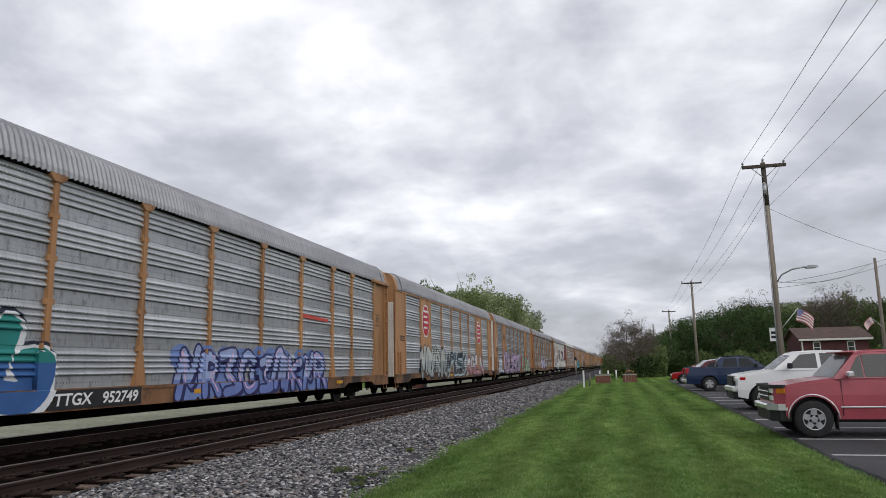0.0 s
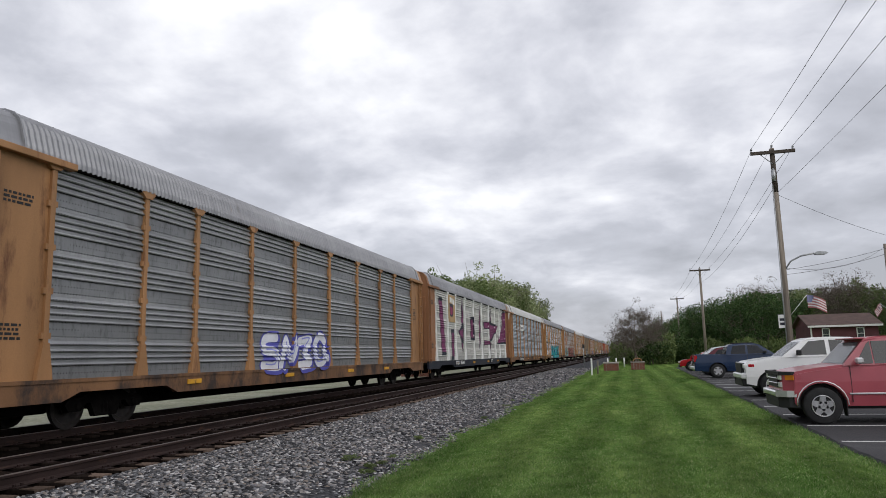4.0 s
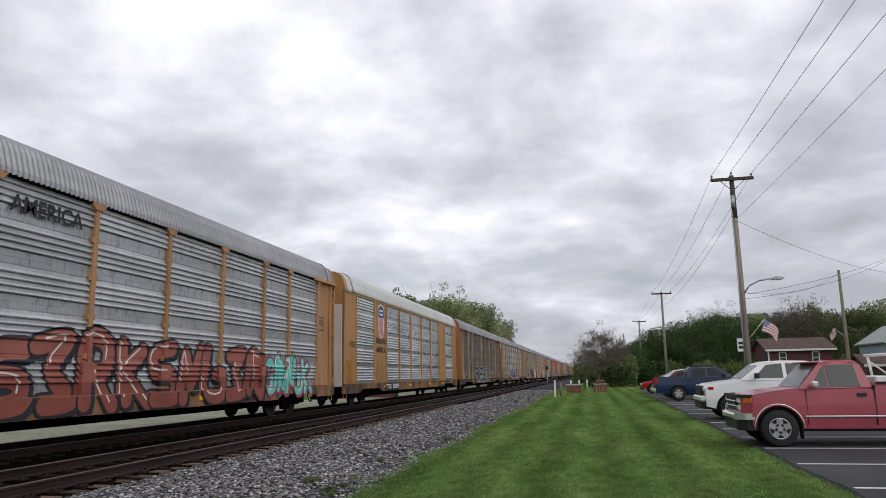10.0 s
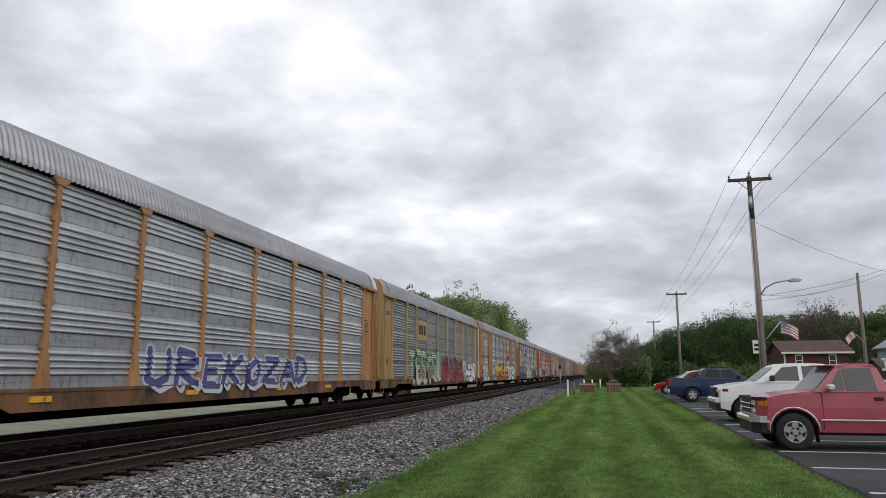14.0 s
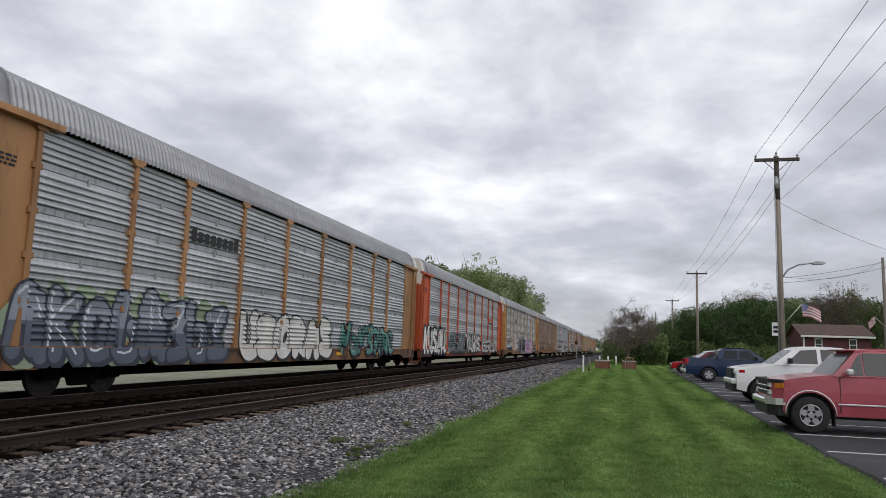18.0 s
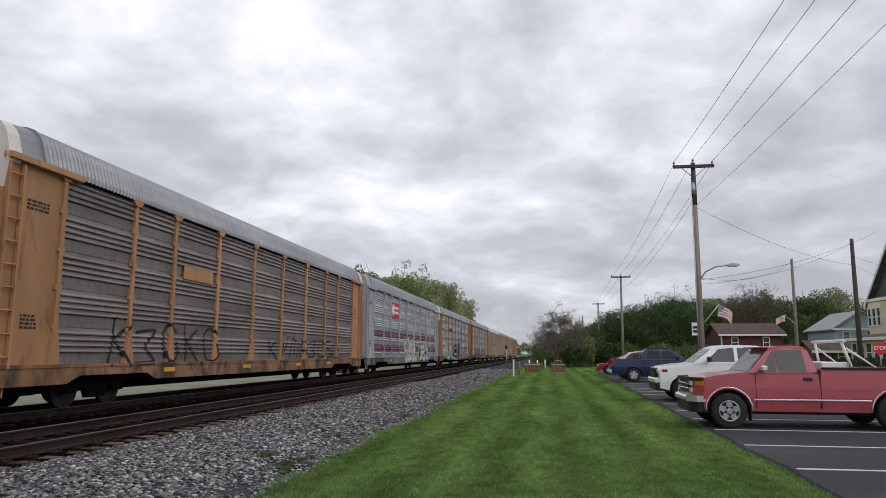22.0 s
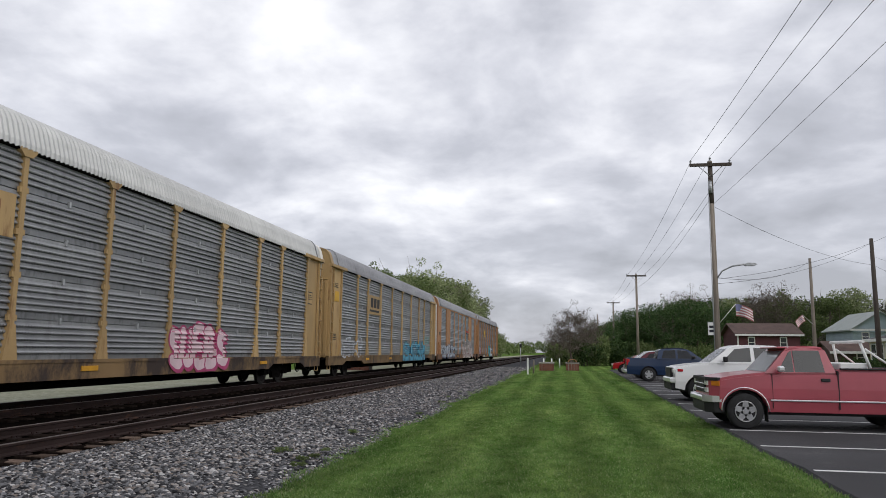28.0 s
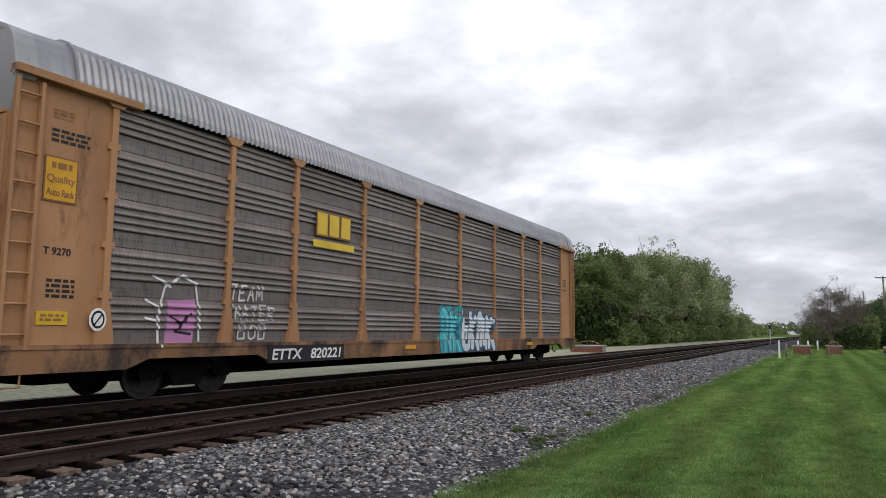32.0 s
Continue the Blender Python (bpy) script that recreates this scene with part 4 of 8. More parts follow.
def ladder(car, material, y, z0, z1, w=0.42, rungs=9):
    def rails():
        bm = B()
        for s in (0, w):
            box(bm, 1.52, 1.60, y + s - 0.03, y + s + 0.03, z0, z1)
        return mesh_of("ladder", bm, material)
    lad = put("ladder", cached(("lad", material.name, y, z0, z1, w), rails), car)
    rung = cached(("rung", material.name, w), lambda: mesh_of("rung", tube(B(), (1.58, 0, 0), (1.58, w, 0), 0.022, 0.022, 6), material))
    for k in range(rungs):
        put("rung", rung, lad, (0, y, z0 + (z1 - z0) * (k + 0.5) / rungs))


SILLS = {}


def sill_paint(frame):
    """The frame colour, heavily stained with dirt and rust along the sill, and darkened for its shade."""
    if frame not in SILLS:
        col = {"orange": (0.24, 0.12, 0.055), "amber": (0.28, 0.145, 0.05), "yellow": (0.23, 0.145, 0.065), "tan": (0.26, 0.135, 0.065), "brown": (0.085, 0.05, 0.035), "red": (0.26, 0.06, 0.03), "grey": (0.26, 0.25, 0.25)}[frame]
        SILLS[frame] = mat(frame + "_sill_paint", col, 0.65, 0, 0.4, 0.5, 40, 0.15, (1, 1, 0.6), spread=0.2, wear=((0.042, 0.028, 0.023), 0.66))
    return SILLS[frame]


AMBERP = mat("amber_reflector", (0.72, 0.36, 0.03), 0.4, 0, 0.25, 3, 40, 0, wear=((0.2, 0.11, 0.05), 0.4))


def rivets(y, s):
    bm = B()
    d = -0.012 if s == 0 else 0.012
    for x in (1.04, 1.38):
        for k in range(22):
            z = Z0 + 0.1 + k * 0.165
            box(bm, x - 0.016, x + 0.016, min(y, y + d), max(y, y + d), z - 0.016, z + 0.016)
    return bm


def autorack(n, kind, frame, tone, roof="roof", cap=None, sill=None, label="", tight=False, stripe=None, posts=None):
    """One car: local y runs from the coupling ahead of it to the coupling behind it, z from the rail."""
    fm, sm = M[frame], M[sill] if sill else sill_paint(frame)
    car = thing("autorack_car", (FAR, 0, RAILZ), label=label, category="train car", group="cars of the freight train")
    bays = BAYS_A if kind == "A" else BAYS_B
    EF, ER = ENDS[kind]
    plates = []
    key = (kind, frame, tone, tight)
    # running gear
    for ty in (4.25, CAR - 4.25):
        tr = put("truck", TRUCK, car, (0, ty, 0), "black cast-steel wheel truck")
        for dy in (-0.89, 0.89):
            put("axle", AXLE, tr, (0, dy, 0.47))
            put("wheel", WHEEL, tr, (0.70, dy, 0.47))
            put("wheel", WHEEL, tr, (-0.70, dy, 0.47), turn=(0, 0, 180))
    for a, b in ((0.02, 0.95), (CAR - 0.95, CAR - 0.02)):
        def coupler():
            bm = B()
            box(bm, -0.1, 0.1, a, b, 0.72, 0.98, 0.02)
            box(bm, -0.19, 0.19, a if a < 1 else b - 0.25, (a + 0.25) if a < 1 else b, 0.68, 1.02, 0.04)
            return mesh_of("coupler", bm, M["steel"])
        put("coupler", cached(("coupler", a), coupler), car)
    for y0, s in ((0.62, -1), (CAR - 0.62, 1)):
        put("air_hose", cached(("hose", s), lambda: mesh_of("air_hose", rope(B(), [(0.45, y0 + s * d, z) for d, z in ((0, 0.75), (0.02, 0.6), (0.12, 0.44), (0.28, 0.36), (0.42, 0.38), (0.55, 0.46))], 0.028, 6), M["black"])), car)
        put("cable", cached(("cable", s), lambda: mesh_of("cable", rope(B(), [(0.9, y0 - s * 0.1, 0.85), (0.9, y0 + s * 0.12, 0.62), (0.85, y0 + s * 0.3, 0.52), (0.6, y0 + s * 0.45, 0.6)], 0.018, 5), M["black"])), car)
    def under():
        bm = B()
        box(bm, -0.55, 0.55, 1.3, CAR - 1.3, 0.36, 0.95)
        for y in (9.5, 12.2, 17.0):
            box(bm, 0.5, 1.15, y, y + 0.9, 0.5, 0.86, 0.04)
        tube(bm, (0.75, 13.6, 0.66), (0.75, 15.6, 0.66), 0.17, 0.17, 10)
        tube(bm, (1.1, 6.3, 0.6), (1.1, CAR - 6.3, 0.6), 0.025, 0.025, 6)
        return mesh_of("underframe", bm, M["steel"])
    put("underframe", cached("under", under), car, label="black underframe with brake gear")
    # sills: deeper between the trucks, cut away over the wheels
    def sills(side):
        E = CAR
        low = [(EF, 0.62), (2.35, 0.62), (2.85, 0.80), (5.75, 0.80), (6.2, 0.62), (E - 6.2, 0.62), (E - 5.75, 0.80), (E - 2.85, 0.80), (E - 2.35, 0.62), (ER, 0.62)]
        bm = B()
        poly = low + [(ER, 1.06), (EF, 1.06)]
        prism(bm, poly, side * 1.44 if side > 0 else -1.57, 1.57 if side > 0 else -1.44, "x")
        box(bm, side * 1.42 if side > 0 else -1.59, 1.59 if side > 0 else -1.42, EF, ER, 1.0, 1.075)
        return mesh_of("side_sill", bm, sm)
    put("side_sill", cached(("sill", sm.name, kind, 1), lambda: sills(1)), car)
    put("side_sill", cached(("sill", sm.name, kind, -1), lambda: sills(-1)), car)
    def decks_and_filler():
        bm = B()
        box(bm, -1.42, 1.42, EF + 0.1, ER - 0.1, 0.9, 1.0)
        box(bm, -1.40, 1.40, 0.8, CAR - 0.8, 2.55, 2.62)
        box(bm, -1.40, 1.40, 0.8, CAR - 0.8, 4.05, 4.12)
        # solid black filler, added to keep the car's inside dark behind the gaps
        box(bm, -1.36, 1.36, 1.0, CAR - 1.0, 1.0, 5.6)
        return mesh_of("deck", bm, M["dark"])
    put("deck", cached(("deck", kind), decks_and_filler), car)
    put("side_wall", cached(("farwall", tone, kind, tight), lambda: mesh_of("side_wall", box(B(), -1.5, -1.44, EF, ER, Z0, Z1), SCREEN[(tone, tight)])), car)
    # near side: screens, posts and plates
    for i, (a, b) in enumerate(zip(bays, bays[1:])):
        w = round(b - a, 2)
        if kind == "A" and i in PLATES_A:
            plates.append((a, b))
            pl = cached(("plate", frame, w), lambda: mesh_of("plate", box(box(B(), 1.44, 1.525, 0, w, Z0, Z1), 1.5, 1.528, w * 0.48, w * 0.52, Z0, Z1), fm))
            put("plate", pl, car, (0, a, 0))
        else:
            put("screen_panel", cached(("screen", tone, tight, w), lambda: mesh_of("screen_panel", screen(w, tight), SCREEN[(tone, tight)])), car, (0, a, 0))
            if tight and kind == "B":
                latch = cached("latch", lambda: mesh_of("latch", box(B(), 1.44, 1.512, -0.03, 0.03, -0.07, 0.07, 0.006), M["galv"]))
                for q in range(1, 5):
                    put("latch", latch, car, (0, (a + b) / 2, Z0 + (Z1 - Z0) * q / 5 - 0.015))
    for y in (6.9, 12.4, 17.9, 22.4):
        put("reflector", cached(("reflector", sm.name), lambda: mesh_of("reflector", box(B(), 1.56, 1.6, -0.3, 0.3, 0.80, 0.92, 0.004), AMBERP)), car, (0, y, 0), "amber reflective strip on the sill")
    pm = M[posts] if posts else fm
    post = cached(("post", pm.name, kind), lambda: mesh_of("post", post_mesh(pm, kind == "B", 0.13 if kind == "B" else 0.11), pm))
    for p in bays:
        put("post", post, car, (0, p, 0))
    # B cars: this rail is coloured black as the shaded gap under the roof
    put("top_rail", cached(("top", frame, kind), lambda: mesh_of("top_rail", box(B(), 1.45, 1.55, EF + 0.1, ER - 0.1, Z1 - (0.06 if kind == "B" else 0.14), Z1 + 0.03), fm if kind == "A" else M["steel"])), car)
    put("roof", ROOFS[(roof, kind)], car, label="ribbed steel roof")
    # ends
    endpts = section()
    for s in (0, 1):
        y = EF if s == 0 else ER - 0.12
        a, b = (EF + 0.03, bays[0]) if s == 0 else (bays[-1], ER - 0.03)
        plates.append((a, b))
        put("corner_panel", cached(("corner", frame, round(a, 2), round(b, 2)), lambda: mesh_of("corner_panel", box(B(), 1.42, 1.52 if kind == "A" else 1.49, a, b, Z0, Z1 - 0.02), fm)), car)
        if kind == "B":
            put("corner_rail", cached(("crail", frame, s), lambda: mesh_of("corner_rail", box(B(), 1.46, 1.66, (EF - 0.02 if s == 0 else bays[-1] - 0.5), (bays[0] + 0.5 if s == 0 else ER + 0.02), Z1 - 0.10, Z1 + 0.04, 0.01), fm)), car)
        cz = 4.75
        if cap:
            lo = [(x, z) for x, z in endpts if z < cz] + [(1.5, cz), (-1.5, cz)]
            hi = [(-1.5, cz), (1.5, cz)] + [(x, z) for x, z in endpts if z >= cz]
            put("end_door", cached(("endlo", frame, s, kind), lambda: mesh_of("end_door", prism(B(), lo, y, y + 0.12, "y"), fm)), car)
            put("end_cap", cached(("endhi", cap, s, kind), lambda: mesh_of("end_cap", prism(B(), hi, y - 0.003, y + 0.12, "y"), M[cap])), car, label="pale end cap")
        else:
            put("end_door", cached(("end", frame, s, kind), lambda: mesh_of("end_door", prism(B(), endpts, y, y + 0.12, "y"), fm)), car)
        hood = [(x * 1.012, z - 0.05) for x, z in ROOF] + [(x * 0.97, z - 0.12) for x, z in ROOF[::-1]]
        put("roof_hood", cached(("hood", cap or frame, s, kind), lambda: mesh_of("roof_hood", prism(B(), hood, (EF - 0.02 if s == 0 else ER - 0.35), (EF + 0.35 if s == 0 else ER + 0.02), "y"), M[cap or frame])), car)
        f0, f1 = (y - 0.03, y) if s == 0 else (y + 0.12, y + 0.15)
        for nm, x0, x1, z0, z1, mt in (("door_seam", 0.40, 0.412, 1.1, 5.7, "brown"), ("door_seam", -0.412, -0.40, 1.1, 5.7, "brown"), ("door_hem", -1.42, 1.42, 4.72, 4.80, None), ("door_hem", -1.42, 1.42, 1.06, 1.2, None),
                                       ("door_edge", 1.28, 1.44, 1.1, 4.7, None), ("door_edge", -1.44, -1.28, 1.1, 4.7, None), ("hand_slot", 0.62, 1.12, 2.75, 2.88, "dark")):
            pr = 0 if nm in ("door_seam", "hand_slot") else 0.02 if s == 0 else -0.02
            e0, e1 = (f0 + 0.024, f1) if nm in ("door_seam", "hand_slot") and s == 0 else (f0, f1 - 0.024) if nm in ("door_seam", "hand_slot") else (f0, f1)
            put(nm, cached((nm, frame, s, x0, z0, kind), lambda: mesh_of(nm, box(B(), x0, x1, e0, e1, z0, z1, 0.0 if mt else 0.006), M[mt] if mt else fm)), car)
        if s == 0:
            # small stencils on the end
            for q, (z, n_) in enumerate(((5.22, 4), (5.06, 3), (4.48, 4), (4.32, 6), (3.55, 5), (3.46, 4))):
                tagged(put("end_stencil", cached(("estencil", q, kind), lambda: mesh_of("end_stencil", [box(bm, 0.5 + 0.1 * k, 0.57 + 0.1 * k, y - 0.006, y, z, z + (0.11 if q < 4 else 0.045)) for bm in (B(),) for k in range(n_)][0], M["black"])), car), kind="stuff")
        # the flanged arch where the roof sheets meet the end hood
        arch_y = (EF + 1.02) if s == 0 else (ER - 0.92)
        flange = [(x * 1.03, z + 0.03) for x, z in ROOF] + [(x * 0.99, z - 0.03) for x, z in ROOF[::-1]]
        put("roof_flange", cached(("flange", s, kind), lambda: mesh_of("roof_flange", prism(B(), flange, arch_y, arch_y + 0.05, "y"), ROOFING["roof"])), car)
        ly = EF + 0.05 if s == 0 else ER - 0.5
        if kind == "B":
            ladder(car, fm, ly, Z0 - 0.05, Z1 - 0.15)
        else:
            ladder(car, fm, ly + (0.35 if s == 0 else -0.35), Z0 - 0.05, Z0 + 1.15, 0.4, 3)
            if stripe:
                q0, q1 = (EF - 0.055, EF + 0.02) if s == 0 else (ER - 0.02, ER + 0.055)
                put("end_post", cached(("epost", stripe, s), lambda: mesh_of("end_post", box(B(), 0.98, 1.44, q0, q1, Z0 - 0.1, 4.74 if stripe == "cream" else 5.5, 0.012), M[stripe])), car, label="pale riveted door edge")
                put("post_recess", cached(("erecess", s), lambda: mesh_of("post_recess", box(B(), 1.44, 1.522, (EF - 0.004 if s == 0 else ER - 0.06), (EF + 0.06 if s == 0 else ER + 0.004), Z0 - 0.1, 5.4), M["brown"])), car, label="rusty brown corner recess")
                bolts = cached(("bolts", s), lambda: mesh_of("rivet_row", rivets((q0 if s == 0 else q1), s), M["galv"]))
                tagged(put("rivet_row", bolts, car), kind="stuff")
        def step():
            bm = B()
            y2 = EF + 0.05 if s == 0 else ER - 0.5
            rope(bm, [(1.5, y2, 0.95), (1.5, y2, 0.42), (1.5, y2 + 0.42, 0.42), (1.5, y2 + 0.42, 0.95)], 0.02, 6)
            return mesh_of("step", bm, fm)
        put("step", cached(("step", frame, s, kind), step), car)
    return car, (bays, tight, plates)


def reporting(car, text, y, z=0.86, w=None):
    """The car's number on a dark field on its sill."""
    w = w or 0.235 * len(text)
    y += SLIDE[len(CARS) - 1]
    sign(car, y - w / 2 - 0.14, y + w / 2 + 0.14, z - 0.2, z + 0.19, M["black"], "number_field", "black field with white numbers", x=1.60)
    words(text.replace(" ", "   "), 0.34, M["white"], car, (1.602, y, z - 0.12), "car_number", "white stencilled number", wide=w, lean=0.18)


OUT = (0.02, 0.02, 0.03)
WHITE, PINK, TEAL = (0.75, 0.75, 0.74), (0.55, 0.06, 0.25), (0.03, 0.42, 0.45)
LILAC, BLUE, GREEN = (0.55, 0.42, 0.60), (0.05, 0.12, 0.50), (0.20, 0.45, 0.25)
ROSE, GOLD, SKY = (0.62, 0.20, 0.22), (0.75, 0.36, 0.04), (0.22, 0.42, 0.60)
CARS = []
# how far the paint of each car sits behind its place in an even row
SLIDE = [0.02, 0, 0, -0.07, 0, 0.07, -0.03, 0, 0.01, -0.15, 0.07, 0, 0, 0, 0, 0, 0.44, 0, 0, 0.6, 0.58, 0, 0, 0]


def build_train():
    def add(*a, **k):
        c, i = autorack(len(CARS), *a, **k)
        CARS.append(c)
        n = len(CARS)
        if a[0] == "B":
            bars(c, 0.72, 1.42, 4.6, 3, 0.05, M["black"], 1.497, n)
            bars(c, 0.80, 1.30, 2.1, 4, 0.05, M["black"], 1.497, n + 40)
            sign(c, 26.98, 27.62, 3.35, 3.9, M["black"], "stencil_frame", x=1.498)
            sign(c, 27.02, 27.58, 3.39, 3.86, M[a[1]], "stencil_field", x=1.501)
            bars(c, 27.08, 27.52, 3.72, 3, 0.05, M["black"], 1.504, n + 80)
        else:
            bars(c, 0.95, 1.8, 3.0, 3, 0.06, M["black"], 1.527, n)
        return c, i
    # 0
    c, i = add("B", "orange", "silver", label="silver autorack car with buff posts and blue and teal graffiti")
    piece(c, i, 1, 2.6, 7.1, 0.65, 2.5, "wild", (0.02, 0.22, 0.20), (0.72, 0.74, 0.76), halo=(0.02, 0.025, 0.05), n=3, w=0.62, fill2=(0.04, 0.12, 0.33))
    piece(c, i, 2, 11.3, 21.0, 0.66, 1.98, "wild", (0.34, 0.42, 0.66), (0.03, 0.03, 0.12), accent=(0.72, 0.45, 0.60), back=(0.16, 0.24, 0.50), w=0.26, n=9, fill2=(0.16, 0.22, 0.50))
    reporting(c, "TTGX 952749", 8.45)
    flat_poly(c, [(18.9, 3.25), (21.3, 3.2), (21.3, 3.32), (18.9, 3.4)], paint_mat((0.55, 0.07, 0.05)), 1.526, "red_stripe")
    # 1
    c, i = add("A", "tan", "silver", cap=None, stripe="cream", label="buff autorack car with two red octagon badges and graffiti")
    for y, s in ((6.15, 0.78), (22.67, 0.74)):
        flat_poly(c, octagon(y, 4.1, s, s * 1.2), M["white"], 1.534, "badge", "red octagonal badge with a white rim")
        flat_poly(c, octagon(y, 4.1, s * 0.9, s * 1.1), paint_mat((0.50, 0.025, 0.05)), 1.540, "badge_field")
        for k in range(4):
            flat_poly(c, [(y - 0.5, 4.6 - k * 0.32), (y + 0.42 - 0.1 * (k % 2), 4.6 - k * 0.32), (y + 0.42 - 0.1 * (k % 2), 4.72 - k * 0.32), (y - 0.5, 4.72 - k * 0.32)], M["white"], 1.545, "badge_bar")
    piece(c, i, 3, 4.8, 11.0, 0.78, 2.6, "wild", (0.52, 0.54, 0.52), OUT, accent=(0.72, 0.74, 0.72), w=0.38, n=5, fill2=(0.36, 0.40, 0.40))
    piece(c, i, 4, 11.4, 17.5, 0.85, 2.45, "wild", (0.06, 0.07, 0.08), (0.45, 0.56, 0.62), accent=(0.35, 0.55, 0.62), w=0.40, n=4)
    piece(c, i, 5, 17.8, 24.2, 0.75, 2.3, "word", (0.62, 0.58, 0.60), (0.10, 0.07, 0.08), accent=(0.74, 0.72, 0.72), text="KGLN", w=0.42, fill2=(0.45, 0.22, 0.24))
    # 2
    c, i = add("A", "tan", "slate", stripe="white", label="buff autorack car covered low down with lilac and green graffiti")
    piece(c, i, 6, 1.9, 4.6, 0.75, 2.15, "word", (0.62, 0.70, 0.78), OUT, accent=WHITE, text="AUS", w=0.45)
    piece(c, i, 7, 5.4, 16.2, 0.72, 2.85, "wild", (0.52, 0.40, 0.58), OUT, accent=(0.74, 0.68, 0.76), w=0.44, n=8, fill2=(0.40, 0.30, 0.44))
    piece(c, i, 8, 18.6, 25.8, 0.78, 2.5, "wild", (0.36, 0.50, 0.36), (0.04, 0.05, 0.04), accent=(0.62, 0.66, 0.5), back=(0.38, 0.13, 0.10), w=0.36, n=5)
    reporting(c, "CTTX 690138", 10.0, 0.84)
    sign(c, 5.55, 6.75, 3.9, 4.5, M["black"], "badge", "small black badge on the plate", x=1.532)
    sign(c, 5.60, 6.70, 3.95, 4.45, M["tan"], "badge_field", x=1.536)
    for k in range(3):
        flat_poly(c, [(5.7 + k * 0.32, 4.05), (5.92 + k * 0.32, 4.05), (5.92 + k * 0.32, 4.36), (5.7 + k * 0.32, 4.36)], M["black"], 1.542, "badge_mark")
    daub(c, i, lettered("TC", 0.95, 1.9, 3.2, 3.9, 0.1), WHITE, 0.01, label="white sprayed initials")
    # 3
    c, i = add("B", "orange", "dull", label="dull silver autorack car with buff posts and a small blue-white tag")
    piece(c, i, 9, 10.6, 15.8, 1.0, 2.3, "wild", (0.75, 0.76, 0.82), (0.10, 0.10, 0.42), accent=(0.3, 0.32, 0.7), w=0.3, n=4)
    # 4
    c, i = add("B", "brown", "whitewash", sill="navy", posts="white", label="autorack car painted white all over with huge magenta and black shapes")
    o = 0.1
    spear = ([(9.11, 5.4), (9.39, 4.64), (9.45, 3.4), (8.75, 3.4), (8.77, 4.53)], [(9.45, 3.4), (9.47, 2.99), (9.3, 2.3), (8.54, 2.39), (7.85, 3.02), (8.75, 3.4)], [(8.54, 2.39), (9.3, 2.3), (9.04, 1.48)])
    cross = ([(16.79, 4.03), (19.4, 4.1), (19.4, 3.5), (16.74, 3.43)], [(18.8, 4.1), (20.1, 4.05), (23.32, 3.88), (20.03, 2.5), (18.8, 2.4)], [(16.71, 2.54), (19.2, 2.52), (19.91, 2.24), (16.64, 2.11)], [(19.86, 5.4), (20.08, 4.04), (19.4, 4.08), (19.6, 4.74)], [(19.34, 2.26), (20.0, 2.35), (19.48, 1.53)])
    rest = ([(5.79, 3.07), (6.59, 3.1), (6.46, 1.1), (5.73, 1.1)], [(11.76, 4.15), (12.73, 4.23), (12.78, 2.45), (11.7, 2.46)], [(15.29, 5.3), (15.49, 4.21), (15.41, 2.74), (14.95, 1.58), (14.82, 2.71), (14.93, 4.15)], [(25.53, 5.3), (26.9, 5.4), (26.9, 2.35), (22.5, 2.27), (25.23, 3.77)], [(2.6, 5.0), (3.5, 5.0), (4.3, 1.4), (3.2, 1.4)])
    for shape, k in ((spear, 0.24), (cross, 0.24), *(((q,), 0.24) for q in rest)):
        ps = [[(y + o, z) for y, z in q] for q in shape]
        daub(c, i, ps, (0.03, 0.035, 0.055), 0.008, label="blue-black outline of a huge painted shape")
        daub(c, i, ring_outline(ps, -k), (0.22, 0.038, 0.13), 0.0125, label="huge magenta shape with a dark outline")
    sign(c, 5.02, 6.86, 3.55, 5.3, M["yellow"], "badge_plate", "amber plate left bare of the white paint", x=1.54)
    flat_poly(c, [(5.3, 4.75), (6.25, 4.72), (6.3, 4.1), (5.95, 3.85), (5.4, 3.95)], paint_mat((0.03, 0.03, 0.045)), 1.546, "paint_patch", "dark painted patch with a magenta middle")
    flat_poly(c, [(5.45, 4.55), (6.1, 4.5), (6.1, 4.15), (5.85, 3.98), (5.5, 4.05)], paint_mat((0.32, 0.04, 0.12)), 1.552, "paint_middle")
    for k in range(3):
        flat_poly(c, [(5.4 + k * 0.45, 4.82 - 0.05 * k), (5.75 + k * 0.45, 4.82 - 0.05 * k), (5.75 + k * 0.45, 5.16 - 0.05 * k), (5.4 + k * 0.45, 5.16 - 0.05 * k)], M["white"], 1.548, "badge_mark")
    reporting(c, "TTGX 983262", 7.75, 0.9)
    reporting(c, "117", 19.3, 0.92)
    # 5
    c, i = add("B", "orange", "blue", roof="roofpale", cap="cream", tight=True, label="clean bluish-silver autorack car with buff posts and a white sign")
    sign(c, 7.10, 9.75, 3.85, 4.5, M["white"], "sign_plate", "white sign band across one bay", x=1.535)
    for k in range(7):
        flat_poly(c, [(7.4 + k * 0.3, 4.05), (7.59 + k * 0.3, 4.05), (7.59 + k * 0.3, 4.28 + 0.1 * (k in (0, 6))), (7.4 + k * 0.3, 4.28 + 0.1 * (k in (0, 6)))], M["black"], 1.54, "sign_mark")
    reporting(c, "TTGX 979766", 7.0)
    # 6
    c, i = add("B", "amber", "bright", cap="cream", tight=True, label="bright silver autorack car with amber posts and teal graffiti")
    sign(c, 4.87, 6.91, 3.0, 5.2, M["amber"], "badge_plate", "amber plate carrying a shield badge", x=1.53)
    shield(c, 5.90, 4.4, 0.75, 1.536)
